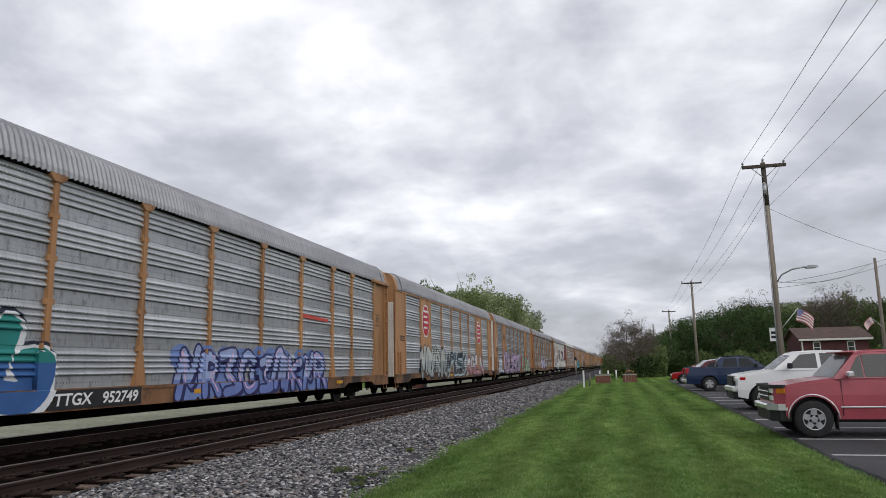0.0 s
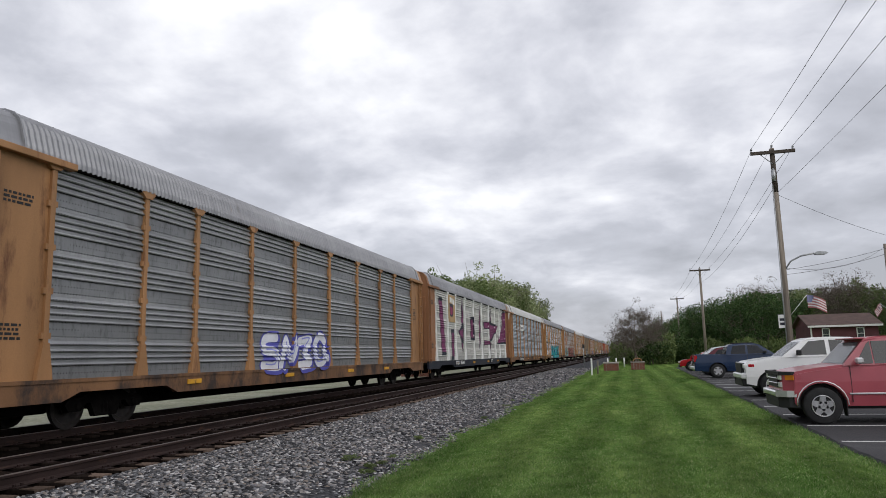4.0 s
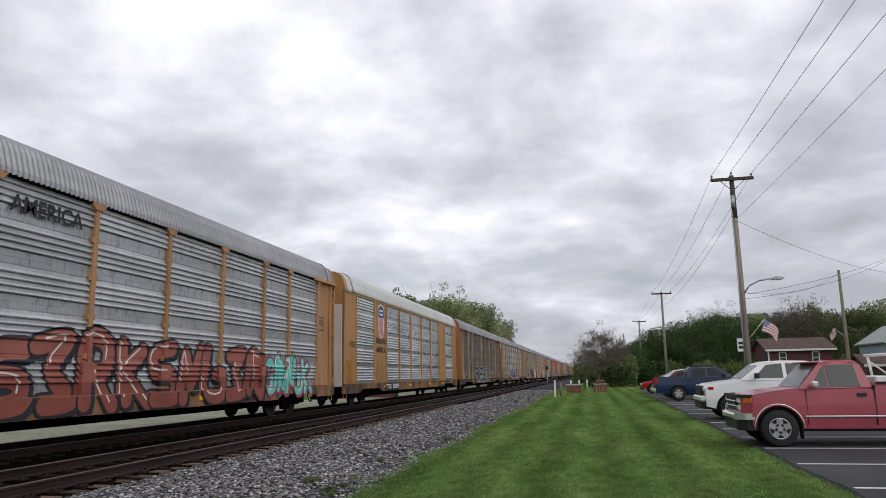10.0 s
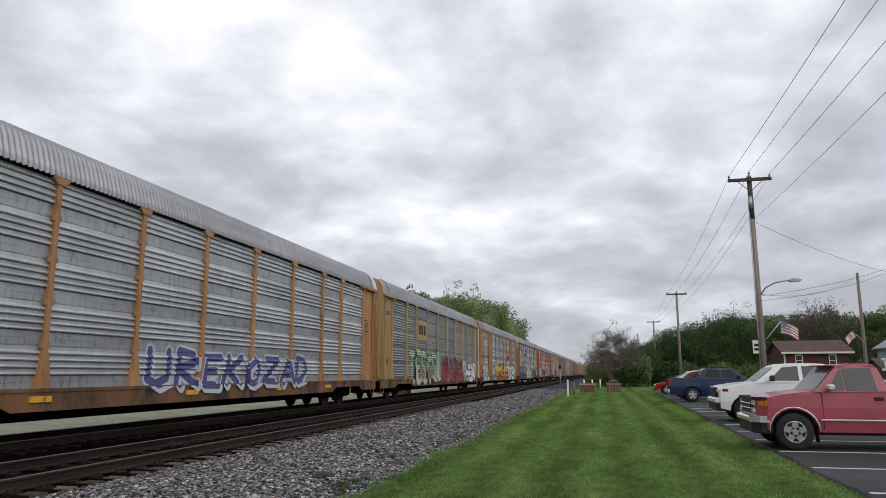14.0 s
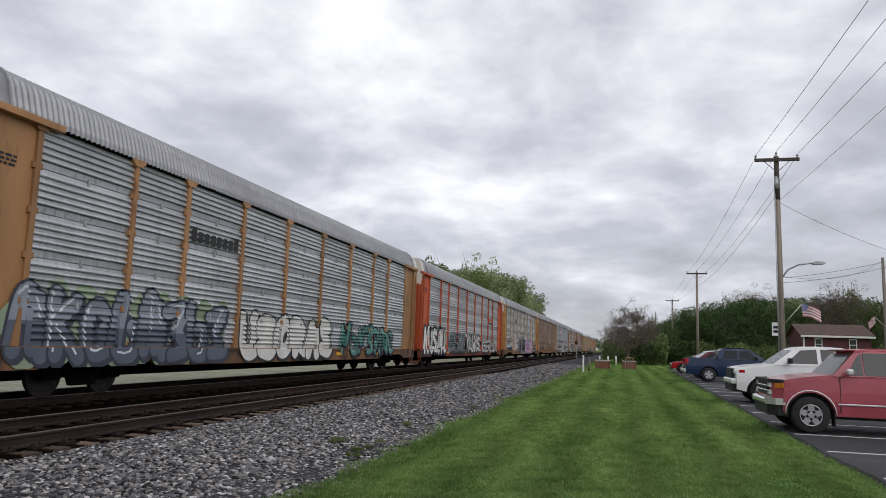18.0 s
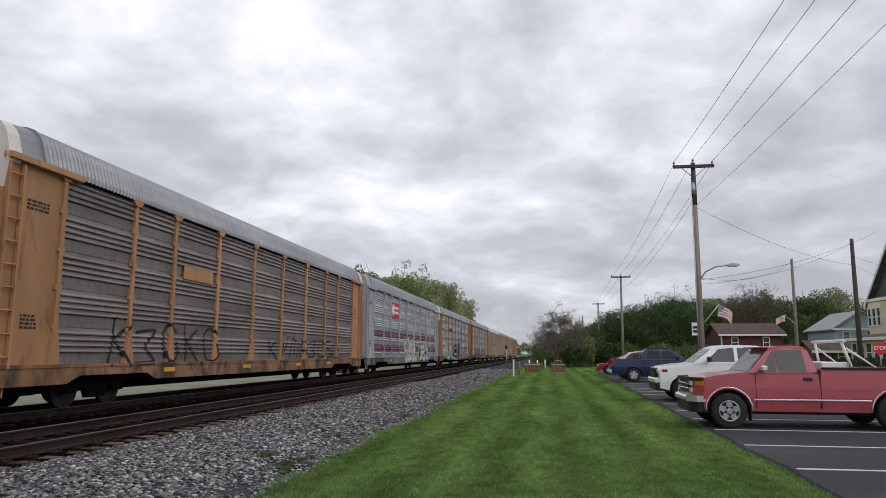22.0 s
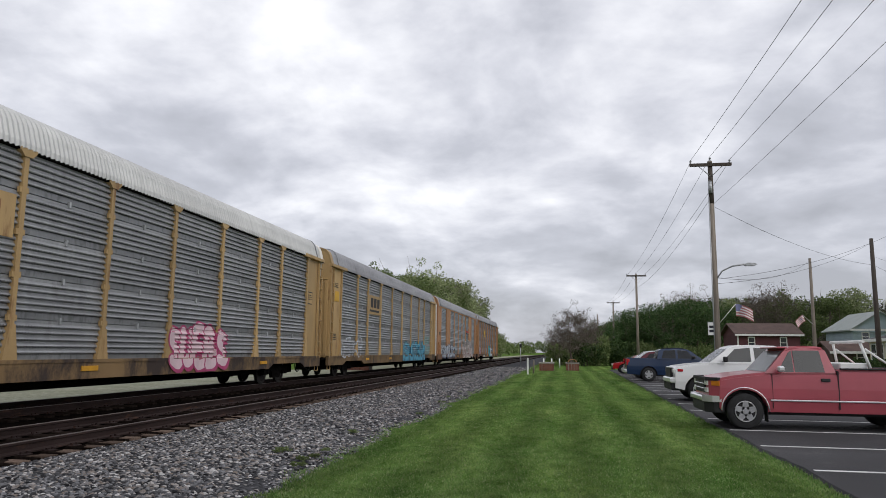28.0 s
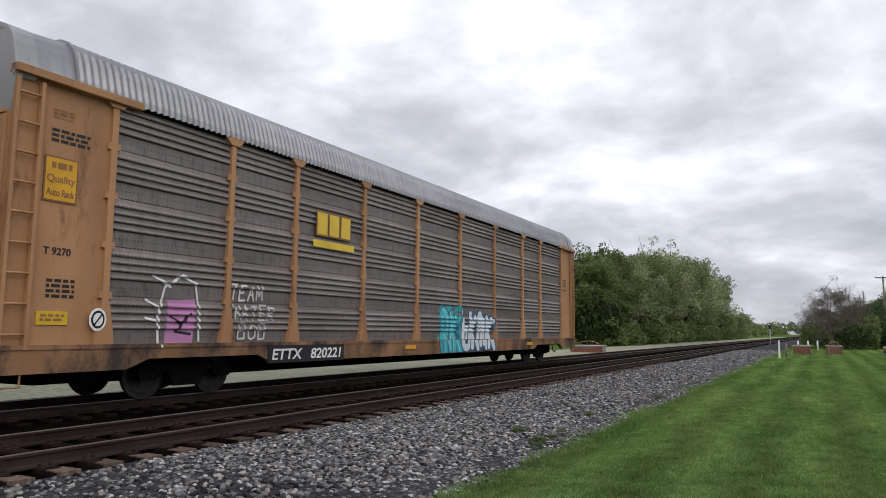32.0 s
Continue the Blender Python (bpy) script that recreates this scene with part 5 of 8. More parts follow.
    words("BUILDING AMERICA", 0.2, M["black"], c, (1.537, 5.90, 3.3), "slogan", "black slogan lettering")
    piece(c, i, 10, 9.3, 19.2, 0.66, 2.45, "word", (0.03, 0.36, 0.40), (0.012, 0.03, 0.10), accent=(0.35, 0.66, 0.66), text="ROGLSKES", w=0.46, fill2=(0.02, 0.44, 0.46), back=(0.02, 0.30, 0.33))
    reporting(c, "TTGX 980687", 8.4)
    # 7
    c, i = add("B", "tan", "silver", label="dull silver autorack car with a shield badge and red graffiti")
    sign(c, 4.87, 6.91, 3.0, 5.2, M["tan"], "badge_plate", "buff plate carrying a shield badge", x=1.53)
    shield(c, 5.90, 4.1, 0.8, 1.536)
    words("AMERICA", 0.5, M["black"], c, (1.52, 11.35, 4.75), "slogan", "black slogan lettering")
    piece(c, i, 11, 2.4, 7.0, 0.75, 2.3, "wild", (0.30, 0.52, 0.52), OUT, accent=WHITE, w=0.38, n=4)
    piece(c, i, 112, 7.1, 9.7, 0.9, 2.2, "wild", (0.60, 0.54, 0.42), (0.20, 0.08, 0.09), w=0.3, n=3)
    piece(c, i, 12, 9.9, 21.8, 0.68, 2.45, "wild", (0.34, 0.11, 0.085), OUT, accent=(0.70, 0.66, 0.64), w=0.42, n=9, fill2=(0.26, 0.07, 0.05))
    piece(c, i, 13, 22.0, 26.0, 0.8, 2.2, "wild", (0.16, 0.58, 0.52), (0.3, 0.07, 0.1), accent=WHITE, w=0.26, n=5)
    # 8
    c, i = add("A", "amber", "bright", roof="roofpale", stripe="cream", tight=True, label="bright amber autorack car with shiny silver screens and a shield badge")
    shield(c, 6.15, 4.35, 1.0, 1.536)
    words("BUILDING", 0.42, M["black"], c, (1.532, 6.15, 3.15), "slogan", "black slogan lettering")
    words("AMERICA", 0.42, M["black"], c, (1.532, 6.15, 2.68), "slogan", "black slogan lettering")
    reporting(c, "TTGX 822099", 8.2)
    # 9
    c, i = add("B", "brown", "brown", posts="paletan", label="grimy brown-grey autorack car with faint white graffiti outlines")
    piece(c, i, 14, 9.0, 17.6, 0.75, 2.2, "word", (0.045, 0.055, 0.065), (0.46, 0.50, 0.52), text="SMEBTR", w=0.34)
    piece(c, i, 15, 16.4, 21.6, 1.1, 2.2, "tag", (0.34, 0.37, 0.40), w=0.07, n=5)
    # 10
    c, i = add("B", "orange", "silver", cap="cream", label="silver-grey autorack car with buff ends and dark blue graffiti")
    piece(c, i, 16, 2.6, 5.4, 1.0, 2.3, "wild", (0.6, 0.62, 0.64), (0.2, 0.2, 0.24), w=0.14, n=3)
    piece(c, i, 17, 10.2, 20.4, 0.95, 2.0, "word", (0.09, 0.09, 0.24), (0.55, 0.56, 0.62), text="UREKOZAD", w=0.26)
    # 11
    c, i = add("B", "yellow", "dull", tight=True, label="grey autorack car with green, red and white graffiti")
    sign(c, 7.25, 9.65, 3.4, 4.6, M["yellow"], "badge_plate", "yellow plate with a black mark", x=1.53)
    for k in range(3):
        flat_poly(c, [(7.55 + k * 0.65, 3.75), (8.05 + k * 0.65, 3.75), (8.05 + k * 0.65, 4.35), (7.55 + k * 0.65, 4.35)], M["black"], 1.536, "badge_mark")
    piece(c, i, 18, 5.5, 13.8, 0.72, 2.75, "word", (0.38, 0.56, 0.36), OUT, text="TESTSD", w=0.46, fill2=(0.58, 0.56, 0.40))
    piece(c, i, 19, 14.2, 21.5, 0.72, 2.45, "wild", (0.26, 0.05, 0.11), (0.04, 0.02, 0.03), accent=(0.60, 0.50, 0.34), w=0.40, n=6, fill2=(0.36, 0.08, 0.08))
    piece(c, i, 20, 21.8, 26.9, 0.72, 2.35, "word", (0.76, 0.76, 0.80), OUT, text="THEM", w=0.46)
    # 12
    c, i = add("A", "orange", "silver", stripe="white", label="buff autorack car with flame-orange and white graffiti")
    piece(c, i, 21, 1.95, 4.95, 0.7, 2.25, "bubble", (0.7, 0.7, 0.69), OUT, text="REAL", halo=(0.68, 0.68, 0.67))
    daub(c, i, [[(9.9, 0.66), (19.3, 0.66), (19.3, 1.03), (9.8, 1.03)]], (0.42, 0.10, 0.035), 0.004, label="red-orange paint running down over the sill")
    piece(c, i, 22, 9.8, 18.9, 1.02, 2.35, "wild", (0.74, 0.58, 0.16), (0.05, 0.015, 0.02), accent=(0.8, 0.72, 0.35), back=(0.38, 0.07, 0.17), w=0.34, n=7, fill2=(0.64, 0.30, 0.06))
    reporting(c, "CTTX 692014", 8.5)
    piece(c, i, 23, 19.6, 26.2, 0.66, 2.35, "word", (0.72, 0.73, 0.72), (0.03, 0.04, 0.04), text="ZKEM", w=0.52, back=(0.03, 0.12, 0.05))
    flat_poly(c, [(18.6, 3.3), (21.2, 3.25), (21.2, 3.4), (18.6, 3.46)], paint_mat((0.55, 0.06, 0.045)), 1.526, "red_stripe")
    flat_poly(c, [(18.6, 3.08), (21.2, 3.03), (21.2, 3.16), (18.6, 3.22)], M["black"], 1.526, "black_stripe")
    # 13
    c, i = add("B", "orange", "silver", cap="cream", tight=True, label="silver autorack car with buff posts and grey, white and green graffiti")
    piece(c, i, 24, 1.6, 9.2, 0.72, 2.3, "wild", (0.24, 0.27, 0.32), (0.045, 0.05, 0.07), accent=(0.62, 0.65, 0.68), back=(0.26, 0.33, 0.22), w=0.36, n=8, fill2=(0.10, 0.12, 0.16))
    piece(c, i, 25, 10.0, 17.0, 0.66, 2.15, "bubble", (0.66, 0.65, 0.62), (0.04, 0.04, 0.045), n=6)
    for k in range(8):
        top = 4.28 if k in (0, 7) else 4.18
        flat_poly(c, [(7.2 + k * 0.31, 3.88), (7.42 + k * 0.31, 3.88), (7.42 + k * 0.31, top), (7.2 + k * 0.31, top)], M["black"], 1.537, "sign_mark")
    piece(c, i, 26, 18.0, 25.0, 0.85, 2.1, "wild", (0.08, 0.22, 0.20), OUT, accent=(0.28, 0.5, 0.45), w=0.24, n=7)
    # 14
    c, i = add("B", "red", "silver", cap="cream", label="silver autorack car with red-orange posts and big white graffiti")
    piece(c, i, 27, 0.9, 6.4, 0.75, 2.4, "word", (0.74, 0.74, 0.72), OUT, text="NUSAU", w=0.40, back=(0.015, 0.015, 0.02), halo=(0.02, 0.02, 0.025))
    piece(c, i, 28, 6.9, 12.3, 0.85, 2.1, "wild", (0.10, 0.13, 0.15), OUT, accent=WHITE, w=0.22, n=7)
    piece(c, i, 29, 12.6, 18.4, 0.85, 2.2, "word", (0.72, 0.72, 0.70), OUT, text="VUNS", w=0.32, back=(0.02, 0.02, 0.025))
    piece(c, i, 30, 18.8, 25.9, 0.85, 1.9, "wild", (0.6, 0.62, 0.6), OUT, w=0.2, n=6)
    flat_poly(c, [(21.95, 3.5), (23.75, 3.45), (23.75, 3.68), (21.95, 3.76)], paint_mat((0.55, 0.10, 0.07)), 1.526, "red_stripe")
    flat_poly(c, [(21.95, 3.28), (23.75, 3.23), (23.75, 3.36), (21.95, 3.42)], M["black"], 1.526, "black_stripe")
    # 15
    c, i = add("B", "amber", "silver", cap="cream", posts="paletan", label="silver autorack car with amber ends and blue, black and magenta graffiti")
    daub(c, i, [[(2.4, 1.0), (6.4, 1.0), (6.45, 1.6), (2.45, 1.6)]], (0.03, 0.045, 0.10), 0.006, label="dark navy sprayed block")
    daub(c, i, [[(2.45, 1.6), (6.45, 1.6), (6.3, 2.0), (2.6, 2.0)]], (0.14, 0.03, 0.05), 0.006, label="maroon sprayed block")
    piece(c, i, 31, 2.4, 6.5, 1.3, 1.95, "wild", (0.70, 0.71, 0.74), (0.05, 0.05, 0.09), w=0.15, n=6)
    piece(c, i, 131, 7.0, 10.2, 0.95, 2.35, "wild", (0.62, 0.62, 0.64), (0.30, 0.10, 0.09), w=0.3, n=3)
    piece(c, i, 32, 10.6, 15.9, 0.7, 2.55, "wild", (0.018, 0.02, 0.028), (0.50, 0.50, 0.52), accent=(0.30, 0.32, 0.38), w=0.52, n=4)
    piece(c, i, 33, 16.3, 23.2, 0.72, 2.25, "wild", (0.58, 0.46, 0.62), (0.34, 0.20, 0.40), accent=(0.72, 0.62, 0.74), back=(0.42, 0.26, 0.42), w=0.28, n=6, fill2=(0.60, 0.40, 0.46))
    piece(c, i, 34, 23.9, 26.6, 0.9, 2.0, "wild", (0.35, 0.36, 0.38), OUT, w=0.2, n=5)
    bars(c, 8.2, 9.4, 4.2, 2, 0.16, M["black"], 1.52, 4)
    # 16
    c, i = add("B", "tan", "dark", cap="cream", label="dull grey-brown autorack car with buff posts and thin black scrawls")
    sign(c, 7.55, 9.45, 3.6, 4.0, M["tan"], "badge_plate", x=1.532)
    piece(c, i, 35, 3.4, 9.8, 1.0, 2.2, "tag", (0.02, 0.02, 0.02), w=0.1, n=5)
    piece(c, i, 36, 14.0, 24.0, 1.1, 2.0, "tag", (0.03, 0.03, 0.03), w=0.09, n=8)
    # 17
    c, i = add("B", "grey", "silver", cap="grey", label="pale grey autorack car with magenta stripes and a red badge")
    for z0 in (1.50, 1.74, 2.44, 2.67):
        for a, b in zip(i[0], i[0][1:]):
            daub(c, i, [[(a + 0.08, z0), (b - 0.08, z0), (b - 0.08, z0 + 0.2), (a + 0.08, z0 + 0.2)]], (0.17, 0.035, 0.07), 0.005, "magenta_stripe")
    sign(c, 7.05, 9.75, 3.9, 5.0, paint_mat((0.55, 0.03, 0.06)), "badge_plate", "red badge plate with white marks", x=1.535)
    flat_poly(c, octagon(7.65, 4.45, 0.35, 0.4), M["white"], 1.541, "badge_mark")
    for k in range(2):
        flat_poly(c, [(8.05, 4.55 - k * 0.35), (9.4, 4.55 - k * 0.35), (9.4, 4.72 - k * 0.35), (8.05, 4.72 - k * 0.35)], M["white"], 1.541, "badge_bar")
    piece(c, i, 37, 12.0, 16.6, 0.66, 2.5, "bubble", (0.58, 0.58, 0.58), (0.03, 0.03, 0.035), text="SERGE", halo=(0.50, 0.50, 0.50))
    piece(c, i, 38, 18.2, 21.0, 0.75, 2.15, "bubble", (0.66, 0.63, 0.46), (0.04, 0.04, 0.04), n=4)
    piece(c, i, 138, 21.0, 22.8, 0.75, 2.1, "bubble", (0.42, 0.56, 0.66), (0.04, 0.04, 0.04), n=2)
    # 18
    c, i = add("B", "orange", "blue", cap="cream", label="silver autorack car with black-outlined white and dark graffiti")
    piece(c, i, 39, 3.2, 9.5, 0.75, 2.3, "wild", (0.58, 0.60, 0.54), (0.05, 0.06, 0.05), accent=(0.70, 0.72, 0.68), w=0.42, n=5, fill2=(0.40, 0.54, 0.47))
    for k in range(8):
        top = 4.28 if k in (0, 7) else 4.18
        flat_poly(c, [(7.2 + k * 0.31, 3.88), (7.42 + k * 0.31, 3.88), (7.42 + k * 0.31, top), (7.2 + k * 0.31, top)], M["black"], 1.537, "sign_mark")
    reporting(c, "TTX 703646", 10.3)
    piece(c, i, 40, 10.0, 17.2, 0.72, 2.6, "word", (0.018, 0.022, 0.035), (0.60, 0.62, 0.66), text="XEVM", w=0.58)
    piece(c, i, 41, 18.3, 24.6, 0.75, 2.15, "wild", (0.48, 0.38, 0.34), (0.06, 0.05, 0.05), accent=(0.6, 0.52, 0.48), w=0.30, n=5)
    # 19
    c, i = add("B", "brown", "silver", label="silver autorack car with rusty brown posts and dark graffiti")
    piece(c, i, 42, 4.8, 12.0, 0.9, 2.1, "wild", (0.16, 0.20, 0.24), OUT, accent=(0.5, 0.55, 0.6), w=0.24, n=8)
    piece(c, i, 43, 14.0, 20.4, 0.9, 2.0, "wild", (0.06, 0.065, 0.08), (0.4, 0.4, 0.42), w=0.26, n=6)
    # 20
    c, i = add("B", "yellow", "dull", roof="roofpale", cap="cream", tight=True, label="grey autorack car with faded yellow posts and a small pink graffiti")
    sign(c, 7.15, 9.70, 3.55, 4.45, M["yellow"], "badge_plate", "yellow plate with dark marks", x=1.53)
    for k in range(3):
        flat_poly(c, [(7.5 + k * 0.65, 3.85), (8.0 + k * 0.65, 3.85), (8.0 + k * 0.65, 4.28), (7.5 + k * 0.65, 4.28)], M["brown"], 1.536, "badge_mark")
    piece(c, i, 44, 2.4, 5.4, 0.95, 1.6, "tag", (0.25, 0.28, 0.26), w=0.08, n=4)
    piece(c, i, 45, 15.3, 18.8, 0.75, 2.05, "bubble", (0.70, 0.52, 0.56), (0.42, 0.06, 0.16), text="SUEBS")
    # 21
    c, i = add("B", "yellow", "dull", tight=True, label="grey autorack car with yellow posts, a yellow badge and blue graffiti")
    sign(c, 7.10, 9.75, 3.45, 4.55, M["yellow"], "badge_plate", "yellow plate with black marks", x=1.545)
    for k, ch in enumerate((0, 1, 2)):
        ps = [(7.45 + k * 0.72, 3.85), (8.0 + k * 0.72, 3.85), (8.0 + k * 0.72, 4.4), (7.45 + k * 0.72, 4.4)]
        flat_poly(c, ps, M["black"], 1.551, "badge_mark")
    flat_poly(c, [(7.25, 3.6), (9.35, 3.6), (9.35, 3.72), (7.25, 3.72)], M["black"], 1.551, "badge_bar")
    piece(c, i, 46, 1.9, 6.2, 1.0, 2.1, "tag", (0.50, 0.53, 0.58), w=0.09, n=4)
    daub(c, i, lettered("HEAD", 23.9, 26.4, 1.95, 2.5, 0.08, 0.15, random.Random(3)), (0.22, 0.48, 0.46), 0.01, label="thin teal hand-sprayed words")
    piece(c, i, 147, 24.0, 26.6, 1.1, 1.8, "tag", (0.22, 0.48, 0.46), w=0.08, n=5)
    piece(c, i, 47, 16.0, 23.8, 0.65, 2.0, "wild", (0.10, 0.36, 0.50), (0.05, 0.16, 0.24), accent=(0.2, 0.48, 0.6), w=0.24, n=9)
    sign(c, 0.9, 1.5, 3.75, 4.25, paint_mat((0.62, 0.36, 0.04)), "notice_plate", "amber notice plate", x=1.515)
    # 22
    c, i = add("A", "tan", "slate", stripe="white", label="buff autorack car with plated bays and faded white graffiti")
    piece(c, i, 48, 2.4, 10.0, 0.8, 2.0, "wild", (0.45, 0.50, 0.56), (0.08, 0.09, 0.14), accent=(0.66, 0.68, 0.7), w=0.24, n=8)
    piece(c, i, 49, 16.2, 24.8, 0.72, 2.7, "wild", (0.26, 0.235, 0.235), (0.66, 0.61, 0.59), accent=(0.70, 0.60, 0.58), w=0.46, n=6, fill2=(0.36, 0.29, 0.28))
    flat_poly(c, [(18.85, 3.55), (21.45, 3.5), (21.45, 3.68), (18.85, 3.76)], paint_mat((0.55, 0.06, 0.05)), 1.526, "red_stripe", "red stripe over a black one")
    flat_poly(c, [(18.85, 3.34), (21.45, 3.29), (21.45, 3.42), (18.85, 3.47)], M["black"], 1.526, "black_stripe")
    # 23
    c, i = add("B", "tan", "dark", cap="grey", label="dark grey weathered autorack car with buff posts at the train's tail")
    for k in range(3):
        for col, o, x in ((M["brown"], 0.04, 1.556), (paint_mat((0.72, 0.50, 0.06)), 0, 1.562)):
            y = 7.75 + k * 0.5
            flat_poly(c, [(y - o, 3.75 - o), (y + 0.4 + o, 3.75 - o), (y + 0.4 + o, 4.3 + o), (y - o, 4.3 + o)], col, x, "badge_mark", "yellow mark with a brown shadow")
    flat_poly(c, [(7.6, 3.42), (9.35, 3.42), (9.35, 3.6), (7.6, 3.6)], paint_mat((0.72, 0.50, 0.06)), 1.556, "badge_bar")
    sign(c, 0.62, 1.22, 3.42, 4.18, M["brown"], "notice_plate", "yellow notice plate with small writing and a dark rim", x=1.512)
    sign(c, 0.645, 1.195, 3.45, 4.15, paint_mat((0.68, 0.36, 0.025)), "notice_field", x=1.516)
    bars(c, 0.74, 1.14, 3.98, 1, 0.1, M["brown"], 1.52, 8)
    words("Quality", 0.17, M["brown"], c, (1.518, 0.92, 3.75), "notice_text")
    words("Auto Rack", 0.17, M["brown"], c, (1.518, 0.92, 3.52), "notice_text", wide=0.5)
    words("T 9270", 0.17, M["black"], c, (1.497, 0.95, 2.55), "stencil_number", "black stencilled number")
    sign(c, 0.66, 1.2, 1.4, 1.62, paint_mat((0.72, 0.46, 0.03)), "notice_plate", "yellow notice plate", x=1.515)
    bars(c, 0.72, 1.14, 1.53, 2, 0.04, M["brown"], 1.519, 9)
    bars(c, 0.72, 1.1, 4.95, 3, 0.035, M["brown"], 1.497, 10)
    reporting(c, "ETTX 820221", 7.5, 0.80)
    flat_poly(c, [(1.72 + 0.17 * math.cos(k * math.pi / 8), 1.5 + 0.2 * math.sin(k * math.pi / 8)) for k in range(16)], M["white"], 1.582, "round_sign", "round white sign with a dark ring and bar")
    flat_poly(c, [(1.72 + 0.13 * math.cos(k * math.pi / 8), 1.5 + 0.155 * math.sin(k * math.pi / 8)) for k in range(16)], M["black"], 1.587, "sign_ring")
    flat_poly(c, [(1.72 + 0.095 * math.cos(k * math.pi / 8), 1.5 + 0.115 * math.sin(k * math.pi / 8)) for k in range(16)], M["white"], 1.592, "sign_field")
    flat_poly(c, [(1.64, 1.42), (1.66, 1.40), (1.80, 1.58), (1.78, 1.60)], M["black"], 1.597, "sign_bar")
    daub(c, i, stroke([(3.1, 1.0), (3.05, 1.6), (3.2, 2.15), (3.6, 2.4), (3.95, 2.25), (4.05, 1.8), (4.1, 1.1)], 0.05), WHITE, 0.02, label="white sprayed outline figure of bars")
    for a in ([(2.9, 2.35), (3.35, 2.15)], [(2.75, 1.9), (3.05, 1.75)], [(2.75, 1.55), (3.0, 1.5)]):
        daub(c, i, stroke(a, 0.05), WHITE, 0.02)
    daub(c, i, [[(3.25, 1.08), (3.95, 1.08), (3.98, 1.95), (3.28, 1.9)]], (0.52, 0.24, 0.45), 0.008, label="faded pink sprayed block")
    daub(c, i, stroke([(3.35, 1.6), (3.6, 1.45), (3.85, 1.65), (3.5, 1.3), (3.9, 1.25)], 0.05), OUT, 0.012)
    for text, y0, y1, z0 in (("TEAM", 4.9, 5.95, 1.98), ("HATER", 4.95, 6.35, 1.55), ("BOB", 5.15, 6.1, 1.15)):
        daub(c, i, lettered(text, y0, y1, z0, z0 + 0.32, 0.045, 0.1, random.Random(5)), (0.60, 0.58, 0.56), 0.02, label="white hand-sprayed words")
    piece(c, i, 54, 14.5, 15.8, 0.6, 2.15, "wild", (0.08, 0.50, 0.56), (0.05, 0.2, 0.26), accent=(0.3, 0.7, 0.75), back=(0.06, 0.42, 0.48), w=0.26, n=2)
    piece(c, i, 55, 15.9, 18.7, 0.7, 2.1, "wild", (0.68, 0.72, 0.76), (0.06, 0.12, 0.2), accent=(0.6, 0.75, 0.8), w=0.24, n=4)


build_train()


# ---- parking lot and vehicles ----
def lot_edge(y):
    return 3.05 + 0.0165 * y + 0.22 * wob(y * 1.4, 20)


V, F = [], []
lys = [-8 + 0.4 * k for k in range(200)]
for y in lys:
    V += [(lot_edge(y), y, -0.01), (lot_edge(y) + 0.05, y, 0.05), (10.6 + 0.02 * y, y, 0.05)]
for j in range(len(lys) - 1):
    for i in range(2):
        a = j * 3 + i
        F.append((a, a + 1, a + 4, a + 3))
tagged(new("parking_lot", sheet_mesh("parking_lot", V, F, M["asphalt"])), "dark asphalt parking lot with painted stall lines", "parking lot", kind="structure")
V, F = [], []
for k in range(40):
    y = -8 + 2.05 * k
    V += [(10.5 + 0.02 * y, y, 0.044), (19.5 + 0.02 * y, y, 0.044)]
F = [(2 * k, 2 * k + 1, 2 * k + 3, 2 * k + 2) for k in range(39)]
tagged(new("road", sheet_mesh("road", V, F, M["concrete"])), "pale concrete street beyond the parking lot", "road", kind="structure")
for k in range(20):
    y = 5.6 + 2.66 * k
    bm = B()
    x0 = lot_edge(y) + 0.12
    box(bm, x0, x0 + 5.6, y - 0.05, y + 0.05, 0.05, 0.0535)
    ob = new("stall_line", mesh_of("stall_line", bm, M["linepaint"]))
    tagged(ob, "white painted parking stall line on asphalt", "stall line", "stall lines", "structure")

# opaque glass, coloured dark for the unlit cab behind it
GLASS = mat("dark_window_glass", (0.016, 0.018, 0.02), 0.03, 0, 0.35, 1.3, 20, 0, spec=0.55)
# pale base colour carries the sky's reflection on the windshield
SHIELDG = mat("windshield_glass", (0.26, 0.28, 0.29), 0.03, 0, 0.15, 1, 20, 0, spec=1.0)
CHROME = mat("chrome", (0.80, 0.80, 0.81), 0.28, 0.7, 0.08, 4, 40, 0)
RUBBER = mat("tyre_rubber", (0.022, 0.022, 0.023), 0.85, 0, 0.3, 8, 80, 0.3)
ALLOY = mat("alloy_rim", (0.55, 0.55, 0.56), 0.32, 0.85, 0.15, 6, 40, 0)
PLASTIC = mat("black_trim_plastic", (0.02, 0.02, 0.021), 0.6, 0, 0.2, 4, 60, 0.1)
AMBERL = mat("amber_lens", (0.75, 0.25, 0.03), 0.15, 0, 0.1, 4, 40, 0)
CLEARL = mat("headlight_lens", (0.75, 0.76, 0.74), 0.1, 0, 0.1, 4, 40, 0, spec=0.9)
REDL = mat("red_lens", (0.42, 0.01, 0.015), 0.12, 0, 0.1, 4, 40, 0, spec=0.9)


def carpaint(name, col, rough=0.28, fade=0.15):
    m = mat(name, col, rough, 0.0, fade, 0.9, 120, 0.0, spread=0.0)
    m.node_tree.nodes["Principled BSDF"].inputs["Coat Weight"].default_value = 0.4
    return m


